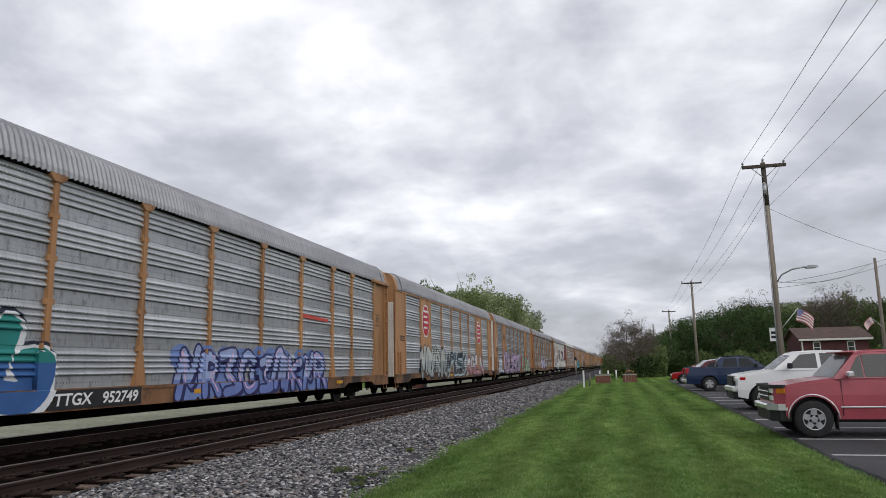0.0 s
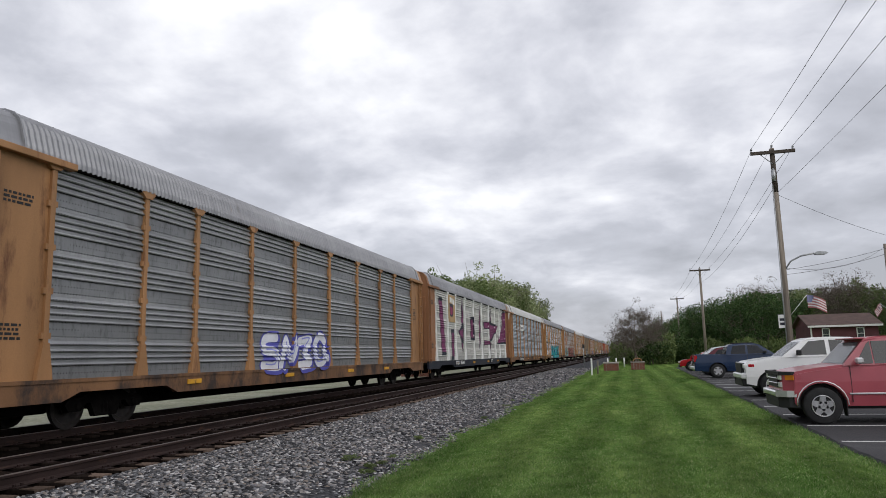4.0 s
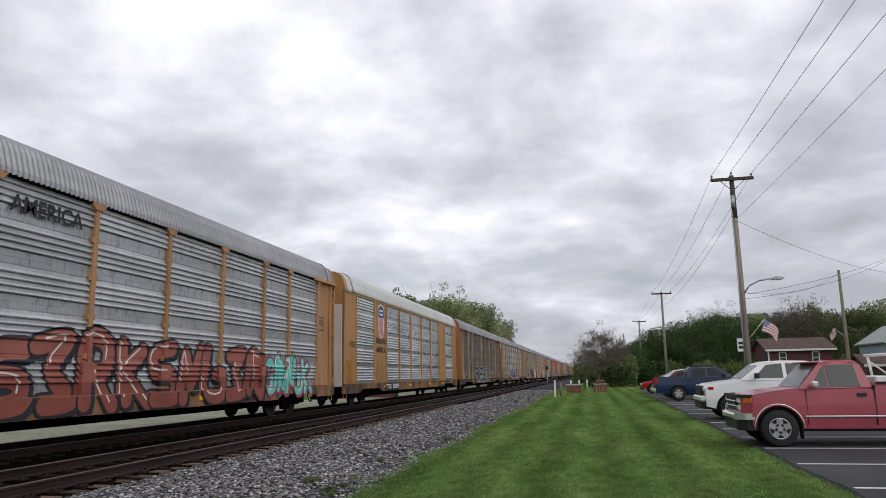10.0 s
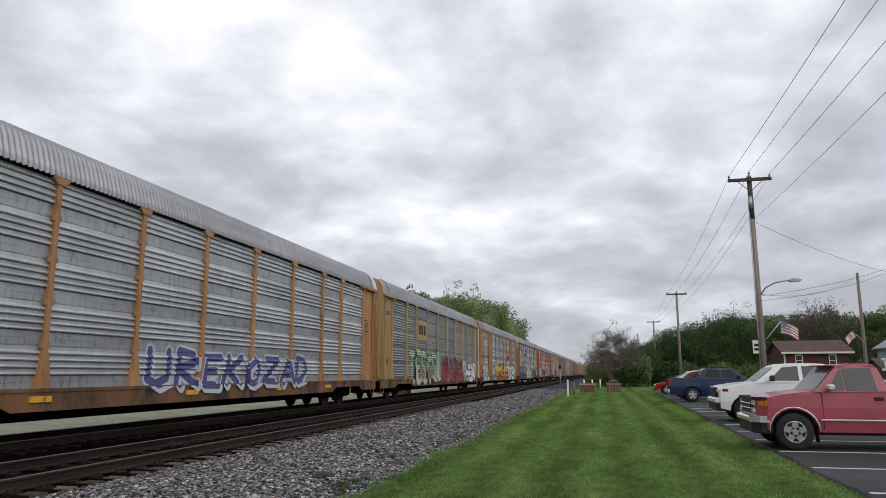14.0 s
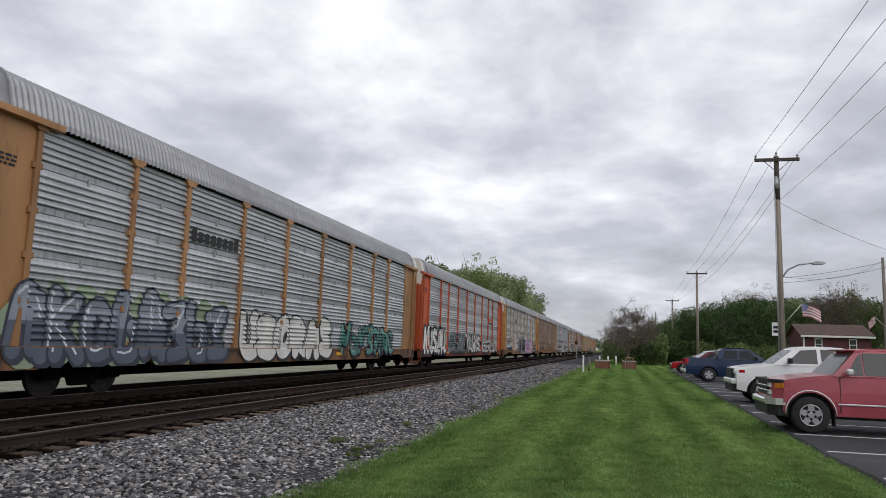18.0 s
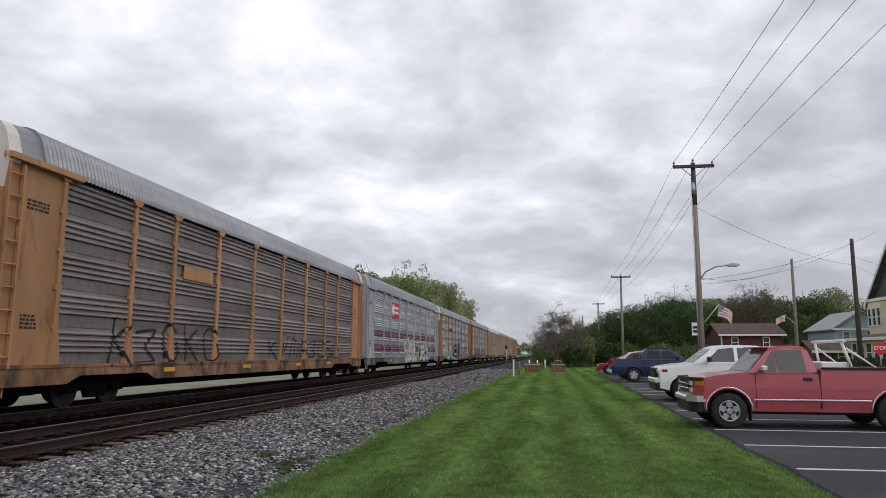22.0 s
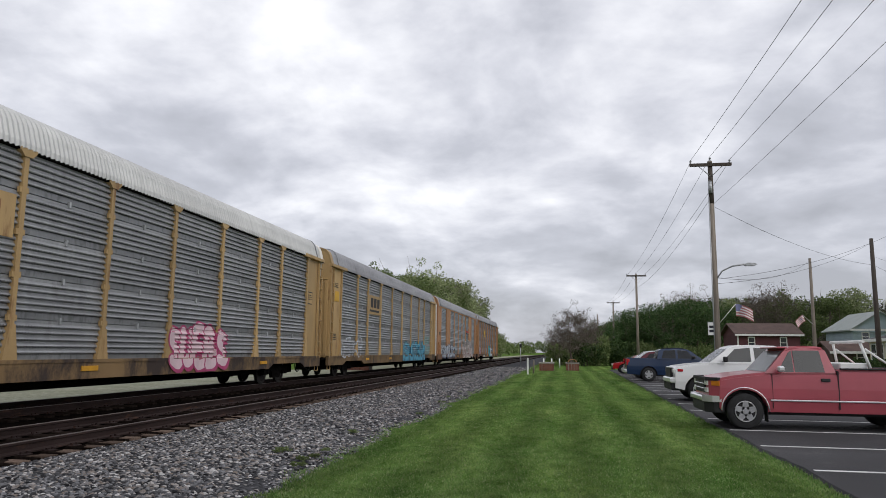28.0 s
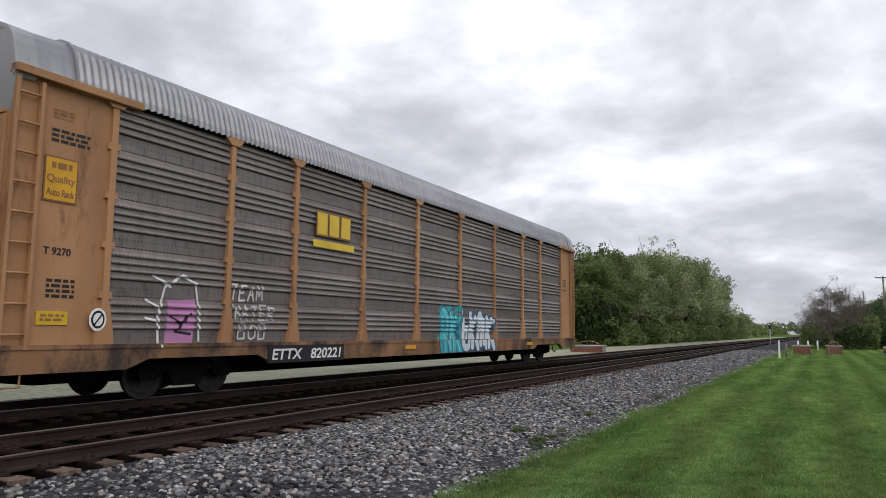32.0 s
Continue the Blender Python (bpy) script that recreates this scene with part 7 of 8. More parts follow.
for dx, z in ((-0.84, 10.3), (0.0, 10.45), (0.84, 10.3)):
    wire((6.35 + dx, -14, z), (6.6 + dx, 33, z), 0.35)
    wire((6.6 + dx, 33, z - 0.06), (7.55 + dx, 77, z - 0.45), 0.5)
    wire((7.55 + dx, 77, z - 0.45), (7.8 + dx, 117, z - 0.55), 0.5)
wire((6.35, -14, 8.2), (6.7, 33, 8.3), 0.3, 0.006)
wire((6.6, 33, 8.6), (7.55, 77, 8.4), 0.6)
wire((6.72, 33, 8.15), (20.6, 52, 7.7), 0.45)
wire((6.66, 33, 4.7), (20.6, 52, 9.2), 0.5)
wire((6.66, 33, 4.9), (21.0, 49, 9.5), 0.45)
wire((19.2, 60, 9.0), (6.7, 33.2, 5.0), 0.6)
wire((20.6, 52, 8.3), (34, 60.5, 6.6), 0.4)
wire((20.6, 52, 7.7), (30.5, 64, 7.2), 0.3)

FLAGM = {"r": mat("flag_red_cloth", (0.52, 0.20, 0.20), 0.85, 0, 0.15, 4, 60, 0.1), "w": mat("flag_white_cloth", (0.78, 0.74, 0.72), 0.85, 0, 0.1, 4, 60, 0.1), "b": mat("flag_blue_cloth", (0.20, 0.21, 0.34), 0.85, 0, 0.15, 4, 60, 0.1)}


def flag(at, lean, label):
    """A striped flag on a slanting staff; it moves as one stiff piece on its staff."""
    f = thing("flag", at, label=label, category="flag", group="street flags")
    ex, ez = 0.62 * math.sin(radians(lean)), 0.62 * math.cos(radians(lean))
    part("staff", tube(B(), (0, 0, 0), (ex * 1.7, 0, ez * 1.7), 0.014, 0.012, 6), M["white"], f)
    cloth = new("cloth")
    cloth.parent = f
    cloth.location = (ex * 1.65, 0, ez * 1.65)
    L_, H_ = 0.82, 0.52
    for k in range(9):
        bm = B()
        rows = []
        for i in range(9):
            u = i / 8
            y = 0.07 * math.sin(u * 7 + k * 0.12)
            drop = -0.30 * u * u
            z1, z0 = -H_ * k / 9, -H_ * (k + 1) / 9
            rows.append((bm.verts.new((u * L_ * 0.82, y, z0 + drop)), bm.verts.new((u * L_ * 0.82, y, z1 + drop))))
        for (a, b), (c, d) in zip(rows, rows[1:]):
            bm.faces.new((a, c, d, b))
        part("stripe", bm, FLAGM["r" if k % 2 == 0 else "w"], cloth)
    bm = B()
    rows = []
    for i in range(4):
        u = i / 8
        y = 0.07 * math.sin(u * 7) - 0.012
        rows.append((bm.verts.new((u * L_ * 0.82, y, -H_ * 5 / 9 - 0.30 * u * u)), bm.verts.new((u * L_ * 0.82, y, 0.004 - 0.30 * u * u))))
    for (a, b), (c, d) in zip(rows, rows[1:]):
        bm.faces.new((a, c, d, b))
    part("canton", bm, FLAGM["b"], cloth)
    return cloth


CLOTHS = [flag((6.72, 32.85, 3.0), 40, "striped flag on a slanting staff on the pole"), flag((19.1, 59.8, 4.0), -45, "striped flag on a slanting staff on the pole")]
ban = thing("street_banner", (6.36, 32.95, 2.45), label="small white street banner with dark print on the pole", category="banner")
part("cloth", box(B(), -0.14, 0.14, -0.01, 0.01, 0, 0.55), M["white"], ban)
for z in (0.12, 0.3):
    part("print_bar", box(B(), -0.09, 0.09, -0.016, -0.011, z, z + 0.11), M["navy"], ban)
part("bracket", tube(B(), (-0.15, 0, 0.56), (0.2, 0, 0.56), 0.012, 0.012, 6), M["galv"], ban)


# ---- trees, hill, houses and small things ----
def leaf_mat(name, cols, rough=0.75):
    m = bpy.data.materials.new(name)
    m.use_nodes = True
    N, L = m.node_tree.nodes, m.node_tree.links
    geo, ramp, info = N.new("ShaderNodeNewGeometry"), N.new("ShaderNodeValToRGB"), N.new("ShaderNodeObjectInfo")
    e = ramp.color_ramp.elements
    e[0].color, e[1].color = (*cols[0], 1), (*cols[-1], 1)
    for k, c in enumerate(cols[1:-1]):
        e.new((k + 1) / (len(cols) - 1)).color = (*c, 1)
    L.new(geo.outputs["Random Per Island"], ramp.inputs["Fac"])
    hs = N.new("ShaderNodeHueSaturation")
    mr = N.new("ShaderNodeMapRange")
    mr.inputs["To Min"].default_value, mr.inputs["To Max"].default_value = 0.75, 1.25
    L.new(info.outputs["Random"], mr.inputs["Value"])
    L.new(mr.outputs[0], hs.inputs["Value"])
    L.new(ramp.outputs[0], hs.inputs["Color"])
    b = N["Principled BSDF"]
    L.new(hs.outputs[0], b.inputs["Base Color"])
    b.inputs["Roughness"].default_value = rough
    b.inputs["Specular IOR Level"].default_value = 0.2
    tr, mx = N.new("ShaderNodeBsdfTranslucent"), N.new("ShaderNodeMixShader")
    mx.inputs[0].default_value = 0.3
    L.new(hs.outputs[0], tr.inputs["Color"])
    L.new(b.outputs[0], mx.inputs[1])
    L.new(tr.outputs[0], mx.inputs[2])
    L.new(mx.outputs[0], N["Material Output"].inputs["Surface"])
    return m


LEAF = {
    "spring": leaf_mat("spring_leaves", [(0.175, 0.22, 0.10), (0.25, 0.295, 0.135), (0.325, 0.36, 0.19), (0.22, 0.255, 0.125)]),
    "full": leaf_mat("dark_leaves", [(0.035, 0.075, 0.026), (0.065, 0.115, 0.038), (0.10, 0.155, 0.052)]),
    "mid": leaf_mat("mid_green_leaves", [(0.085, 0.125, 0.042), (0.135, 0.18, 0.064), (0.185, 0.225, 0.09)]),
    "bare": leaf_mat("pinkish_buds", [(0.16, 0.125, 0.11), (0.20, 0.16, 0.135), (0.135, 0.12, 0.09)]),
    "hill": leaf_mat("hillside_trees", [(0.036, 0.042, 0.024), (0.048, 0.052, 0.031), (0.058, 0.05, 0.038), (0.038, 0.05, 0.024), (0.068, 0.062, 0.046)]),
    "hedge": leaf_mat("hedge_leaves", [(0.02, 0.04, 0.014), (0.04, 0.07, 0.02), (0.06, 0.09, 0.03)]),
}
BARK = mat("grey_brown_bark", (0.13, 0.105, 0.085), 0.9, 0, 0.4, 3, 40, 0.4, (5, 5, 1))
PALEBARK = mat("pale_bark", (0.26, 0.23, 0.20), 0.9, 0, 0.4, 3, 40, 0.4, (5, 5, 1))


def leaves(rng, centres, radii, n, size):
    """Small leaf blades scattered through clumps; returns vertices and faces."""
    C = np.array(centres)
    R = np.array(radii)
    w = R ** 2
    k = rng.choice(len(C), n, p=w / w.sum())
    d = rng.normal(size=(n, 3))
    d /= np.linalg.norm(d, axis=1)[:, None]
    P = C[k] + d * (R[k] * rng.uniform(0.35, 1.05, n) ** 0.7)[:, None] * (1, 1, 0.8)
    a = rng.normal(size=(n, 3))
    a /= np.linalg.norm(a, axis=1)[:, None]
    b = np.cross(a, rng.normal(size=(n, 3)))
    b /= np.linalg.norm(b, axis=1)[:, None] + 1e-9
    s = size * rng.uniform(0.6, 1.3, n)[:, None]
    V = np.stack([P - a * s, P + b * s * 0.6, P + a * s, P - b * s * 0.6], 1).reshape(-1, 3)
    F = np.arange(4 * n).reshape(-1, 4)
    return V, F


def grow(seed, h, spread, n, size, kind, stems=1, bark=BARK, low=0.25):
    """A tree's trunk with limbs, and its crown, as two meshes."""
    rng = np.random.default_rng(seed)
    bm = B()
    tips, rad = [], []
    for s in range(stems):
        bx, by = rng.normal(0, 0.25 * (stems > 1), 2) * h * 0.15
        lean = rng.normal(0, 0.06, 2)
        top = Vector((bx + lean[0] * h, by + lean[1] * h, h * rng.uniform(0.72, 0.84)))
        base = Vector((bx, by, -0.2))
        r0 = 0.022 * h / stems ** 0.5
        mid = base.lerp(top, 0.5) + Vector((*rng.normal(0, 0.03, 2) * h, 0))
        tube(bm, base, mid, r0, r0 * 0.65, 8, False)
        tube(bm, mid, top, r0 * 0.65, r0 * 0.15, 8, False)
        tips.append(top[:])
        rad.append(spread * 0.22)
        for k in range(int(12 + 3 * (kind == "bare"))):
            t = rng.uniform(low, 0.98)
            p = base.lerp(mid, t * 2) if t < 0.5 else mid.lerp(top, t * 2 - 1)
            ang = rng.uniform(0, 6.283)
            reach = spread * rng.uniform(0.55, 1.0) * (1.15 - 0.75 * max(0, t - 0.45))
            q = p + Vector((math.cos(ang) * reach, math.sin(ang) * reach, reach * rng.uniform(0.25, 0.8)))
            tube(bm, p, q, r0 * 0.38 * (1.1 - t), 0.012, 5, False)
            for j in range(4 if kind != "bare" else 7):
                u = rng.uniform(0.4, 1.0)
                e = p.lerp(q, u) + Vector(rng.normal(0, 0.28, 3) * spread)
                tube(bm, p.lerp(q, u), e, 0.02 + 0.002 * h, 0.006, 4, False)
                tips.append(e[:])
                rad.append(spread * rng.uniform(0.14, 0.26))
            tips.append(q[:])
            rad.append(spread * rng.uniform(0.18, 0.3))
    trunk = mesh_of("trunk", bm, bark)
    if kind in ("spring", "mid", "full"):
        # the crown closes into an uneven rounded head
        for _ in range(42 if kind == "spring" else 70):
            d = Vector(rng.normal(0, 1, 3)).normalized() * rng.uniform(0.55, 1.0)
            tips.append((d.x * spread * 1.05, d.y * spread * 1.05, h * 0.60 + d.z * h * 0.31))
            rad.append(spread * rng.uniform(0.16, 0.30))
        low_ = [k for k, p in enumerate(tips) if p[2] < h * 0.95]
        tips, rad = [tips[k] for k in low_], [rad[k] for k in low_]
    V, F = leaves(rng, tips, rad, n, size)
    V[:, 2] = np.maximum(V[:, 2], 0.1)
    return trunk, sheet_mesh("crown", V, F, LEAF[kind])


KINDS = {
    "spring": [grow(10 + k, 11, 3.3, 7600, 0.12, "spring", 1 + k % 2, PALEBARK, 0.3) for k in range(4)],
    "mid": [grow(20 + k, 10, 3.2, 10000, 0.125, "mid", 1, BARK, 0.2) for k in range(3)],
    "full": [grow(30 + k, 10, 4.0, 8200, 0.14, "full", 2, BARK, 0.12) for k in range(3)],
    "bare": [grow(40 + k, 8, 2.6, 11000, 0.055, "bare", 2, BARK, 0.25) for k in range(3)],
}
TREE_LABEL = {"spring": "slender tree with thin yellow-green spring leaves", "mid": "leafy green tree in fresh spring foliage", "full": "broad dark green tree with dense leaves", "bare": "half-bare tree with pinkish grey buds and twigs"}
TREES = 0


def tree(kind, x, y, h, wide=1.0, v=0, z=0.0, group=""):
    trunk, crown = KINDS[kind][v % len(KINDS[kind])]
    t = thing("tree", (x, y, z), random.uniform(0, 360), label=TREE_LABEL[kind], category="tree", group=group)
    s = h / {"spring": 11, "mid": 10, "full": 10, "bare": 8}[kind]
    t.scale = (s * wide, s * wide, s)
    put("trunk", trunk, t)
    put("crown", crown, t)


def bush_mesh(seed, kind):
    rng = np.random.default_rng(seed)
    c = [(rng.uniform(-1.2, 1.2), rng.uniform(-0.8, 0.8), rng.uniform(0.2, 1.2)) for _ in range(16)]
    V, F = leaves(rng, c, [rng.uniform(0.3, 0.6) for _ in c], 1100, 0.10)
    V[:, 2] = np.maximum(V[:, 2], 0.0)
    return sheet_mesh("bush", V, F, LEAF[kind])


BUSH = {k: [bush_mesh(60 + i, k) for i in range(3)] for k in ("mid", "hedge", "spring")}


def bush(kind, x, y, s, sz=1.0, v=0, label="low leafy green bush in the undergrowth", group="undergrowth", z=0.0):
    ob = tagged(new("bush", BUSH[kind][v % 3]), label, "bush", group)
    ob.matrix_basis = pose(x, y, z, 0, 0, random.uniform(0, 360)) @ Matrix.Diagonal((s, s, s * sz, 1))


rt = random.Random(11)
# the wood beyond the tracks
g = "trees beyond the tracks"
y = 89.0
k = 0
while y < 330:
    tall = 13 if y < 97 else 16 if y < 130 else 19 if y < 170 else 20 if y < 200 else 15 if y < 222 else 10
    tree("mid" if y < 104 else rt.choice(("spring", "spring", "mid", "spring")), -23.5 - rt.uniform(0, 4) - 0.004 * y, y, tall * rt.uniform(0.82, 1.05), rt.uniform(0.8, 1.05), k, 0, g)
    if y < 240:
        if k % 3 == 0:
            tree(rt.choice(("mid", "spring", "spring")), -29 - rt.uniform(0, 6), y + rt.uniform(-2, 2), tall * rt.uniform(0.75, 1.0), 1.05, k + 1, 0, g)
        bush("mid", -21.5 - rt.uniform(0, 2.5), y + rt.uniform(-1, 1), rt.uniform(1.5, 2.4), rt.uniform(0.9, 1.5), k)
        bush(rt.choice(("mid", "hedge")), -24 - rt.uniform(0, 2.5), y + rt.uniform(-1, 1), rt.uniform(1.8, 2.6), rt.uniform(1.1, 1.8), k + 1)
    y += rt.uniform(2.4, 4.2) * (1 + max(0, y - 90) / 110)
    k += 1

# right of the lawn: the half-bare tree, brush and the dark trees along the street
g = "trees along the street"
tree("bare", 1.2, 87, 7.2, 1.05, 0, 0, g)
tree("bare", 2.6, 94, 6.6, 1.0, 1, 0, g)
tree("bare", -0.4, 99, 5.6, 1.0, 2, 0, g)
for k, (x, y, s) in enumerate(((0.2, 92, 1.5), (2.2, 91, 1.8), (4.2, 94, 1.6), (6.0, 97, 1.7), (-1.2, 101, 1.3), (7.8, 99, 1.8), (3.0, 99, 2.2), (5.0, 104, 2.2))):
    bush(("mid", "hedge")[k % 2], x, y, s, 1.25, k, "brushy green shrub at the end of the lawn")
for k, (kind, x, y, h, w) in enumerate((("full", 5.6, 112, 6.5, 1.0), ("full", 9.8, 120, 8.8, 0.9), ("full", 12.2, 122, 9.6, 0.8), ("mid", 8.6, 135, 8.0, 0.9), ("full", 16.8, 116, 10.8, 0.95), ("full", 20.6, 118, 10.6, 1.0), ("full", 14.6, 130, 10.2, 0.9),
                                        ("full", 24.8, 126, 11.0, 0.9), ("bare", 19.5, 128, 12.6, 0.9), ("bare", 24.0, 135, 13.0, 0.9), ("mid", 29.0, 130, 11.5, 0.9), ("bare", 33.0, 128, 14.0, 0.9), ("spring", 31.0, 140, 13.0, 0.9), ("mid", 38.0, 132, 13.0, 0.9),
                                        ("spring", 27.0, 108, 4.6, 0.7), ("mid", 43.0, 126, 12.5, 1.0), ("spring", 48.0, 130, 14.0, 1.0), ("full", 46, 84, 17.5, 0.9), ("full", 53, 88, 16, 0.9))):
    tree(kind, x, y, h, w, k, 0, g)
for k in range(14):
    bush("mid", 10 + k * 2.6 + rt.uniform(-0.8, 0.8), 110 + rt.uniform(-3, 6), 1.6, 1.4, k, "brushy green shrub at the edge of the street")


def hill_z(x, y):
    a = max(0, min(1, (y - 150) / 170)) * max(0, min(1, (x - 0.02 * y + 8) / 55))
    return 15.5 * a * a * (3 - 2 * a) * (1 + 0.12 * noise.noise((x * 0.012, y * 0.012, 0)))


HX, HY = list(range(-40, 520, 20)), list(range(140, 640, 20))
V = [(x, y, hill_z(x, y) - 0.05) for y in HY for x in HX]
nx = len(HX)
F = [(j * nx + i, j * nx + i + 1, (j + 1) * nx + i + 1, (j + 1) * nx + i) for j in range(len(HY) - 1) for i in range(nx - 1)]
WOODF = ground_mat("forest_floor", [((0.05, 0.055, 0.025), (0.09, 0.085, 0.05)), ((0.7, 0.7, 0.7), (1.2, 1.2, 1.2))], [0.05, 0.6], 0.4)
tagged(new("hillside", sheet_mesh("hillside", V, F, WOODF)), "long wooded hillside behind the houses", "hill", kind="structure")
rng = np.random.default_rng(3)
C, R = [], []
for _ in range(2600):
    x, y = rng.uniform(5, 330), rng.uniform(165, 370)
    if x < 0.02 * y:
        continue
    h = rng.uniform(4.5, 9)
    zz = hill_z(x, y)
    for q in range(2):
        C.append((x + rng.normal(0, 1.0), y + rng.normal(0, 1.0), zz + h * (0.45 + 0.4 * q)))
        R.append(rng.uniform(1.6, 2.8))
V, F = leaves(rng, C, R, 260000, 0.33)
tagged(new("hillside_woods", sheet_mesh("hillside_woods", V, F, LEAF["hill"])), "brown and green early spring woods on the hillside", "woods", kind="stuff")
C, R = [], []
for _ in range(520):
    y = rng.uniform(330, 900)
    x = rng.choice([rng.uniform(-70, -26 - 0.01 * y), rng.uniform(-8 + 0.0 * y, 60)])
    C.append((x, y, rng.uniform(2, 6.5)))
    R.append(rng.uniform(2.2, 3.6))
for x in np.linspace(-300, 120, 150):
    C.append((x, 930 + rng.uniform(-20, 20), rng.uniform(3, 12)))
    R.append(6.0)
V, F = leaves(rng, C, R, 26000, 1.1)
V[:, 2] = np.maximum(V[:, 2], 0)
tagged(new("far_woods", sheet_mesh("far_woods", V, F, LEAF["mid"])), "distant green woods where the tracks vanish", "woods", kind="stuff")

BRICK = mat("red_brown_brick", (0.22, 0.085, 0.055), 0.9, 0, 0.3, 6, 60, 0.3, spread=0.25)
MORTAR = mat("pale_mortar", (0.34, 0.30, 0.27), 0.95, 0, 0.2, 6, 60, 0.2)
SOIL = mat("planter_soil", (0.05, 0.035, 0.025), 0.95, 0, 0.3, 6, 60, 0.4)


def brick_planter(x, y, w, d, h, bowl):
    p = thing("brick_planter", (x, y, 0), label="low square red-brick planter on the lawn", category="planter", group="brick planters")
    part("core", box(B(), -w / 2 + 0.012, w / 2 - 0.012, -d / 2 + 0.012, d / 2 - 0.012, 0, h - 0.08), MORTAR, p)
    br = mesh_of("brick", box(B(), -0.1, 0.1, -0.05, 0.05, -0.028, 0.028), BRICK)
    rows = int((h - 0.08) / 0.068)
    for r in range(rows):
        n = int(w / 0.215)
        for k in range(n):
            xx = -w / 2 + 0.11 + k * (w - 0.22) / (n - 1) + (0.0 if r % 2 else 0.05) * (0 < k < n - 1)
            put("brick", br, p, (xx, -d / 2 + 0.047, 0.034 + r * 0.068))
    part("coping", box(B(), -w / 2 - 0.03, w / 2 + 0.03, -d / 2 - 0.03, d / 2 + 0.03, h - 0.08, h, 0.01), M["concrete"], p)
    part("soil", box(B(), -w / 2 + 0.12, w / 2 - 0.12, -d / 2 + 0.12, d / 2 - 0.12, h, h + 0.03), SOIL, p)
    if bowl:
        bm = B()
        pts = [(-w * 0.32 * math.cos(math.pi * k / 10), h + 0.02 + 0.28 * math.sin(math.pi * k / 10)) for k in range(11)]
        rope(bm, [(a, 0, b) for a, b in pts], 0.035, 6)
        part("hoop", bm, M["tan"], p, "pale arched hoop over the planter")


brick_planter(-1.55, 66, 1.3, 1.3, 0.74, False)
brick_planter(0.75, 68, 1.2, 1.2, 0.72, True)
brick_planter(-16.9, 57.5, 2.6, 1.2, 0.62, True)

st = thing("marker_stake", (-2.66, 54, 0), label="white marker stake at the edge of the ballast", category="marker")
part("stake", box(B(), -0.06, 0.06, -0.03, 0.03, 0, 1.2, 0.01), M["white"], st)
st = thing("wooden_post", (-2.35, 56.5, 0), label="short weathered wooden post beside the track", category="post")
part("post", tube(B(), (0, 0, 0), (0.03, 0, 1.0), 0.07, 0.06, 8), M["pole"], st)
st = thing("signal_post", (-4.6, 78, 0), label="thin grey trackside signal post", category="signal post")
part("post", tube(B(), (0, 0, 0), (0, 0, 2.4), 0.04, 0.04, 8), M["galv"], st)
part("head", box(B(), -0.12, 0.12, -0.08, 0.08, 2.1, 2.5, 0.02), M["black"], st)
for k in range(3):
    st = thing("bollard", (-2.1 + 0.8 * k, 76 + 2 * k, 0), label="short white bollard near the track crossing", category="bollard", group="bollards")
    part("post", tube(B(), (0, 0, 0), (0, 0, 1.0), 0.07, 0.07, 8), M["white"], st)


# ---- houses across the street ----
SIDING = mat("pale_yellow_siding", (0.66, 0.58, 0.38), 0.8, 0, 0.12, 0.6, 40, 0.1)
SLATE = mat("grey_roof_shingles", (0.12, 0.12, 0.125), 0.9, 0, 0.3, 1.2, 30, 0.4)
BROWNW = mat("maroon_siding", (0.10, 0.035, 0.04), 0.85, 0, 0.2, 1, 40, 0.1)
BROWNR = mat("brown_roof_shingles", (0.11, 0.07, 0.06), 0.9, 0, 0.3, 1.2, 30, 0.4)
BLUEW = mat("pale_blue_siding", (0.36, 0.44, 0.48), 0.8, 0, 0.12, 0.8, 40, 0.1)
TRIM = mat("white_trim", (0.76, 0.75, 0.72), 0.6, 0, 0.1, 2, 40, 0.05)
PANE = mat("house_window_glass", (0.04, 0.05, 0.06), 0.05, 0, 0.1, 1, 20, 0, spec=0.9)
GREENR = mat("grey_green_metal_roof", (0.30, 0.33, 0.31), 0.6, 0, 0.15, 1, 30, 0.1)


def window(house, at, w, h, side, name="window"):
    """A framed window set on a wall that faces -x ('x') or -y ('y'); at is its lower middle on the wall."""
    win = new(name)
    win.parent = house
    win.location = at
    win.rotation_euler = (0, 0, radians(-90 if side == "x" else 0))
    for a, b, c, d in ((-w / 2 - 0.09, -w / 2, -0.09, h + 0.09), (w / 2, w / 2 + 0.09, -0.09, h + 0.09), (-w / 2, w / 2, h, h + 0.12), (-w / 2, w / 2, -0.1, 0)):
        part("frame", box(B(), a, b, -0.06, 0.02, c, d), TRIM, win)
    part("sash", box(B(), -w / 2, w / 2, -0.035, 0.01, h * 0.48, h * 0.53), TRIM, win)
    part("pane", box(B(), -w / 2, w / 2, -0.015, -0.004, 0, h * 0.48), PANE, win)
    part("pane", box(B(), -w / 2, w / 2, -0.018, -0.006, h * 0.53, h), PANE, win)
    return win


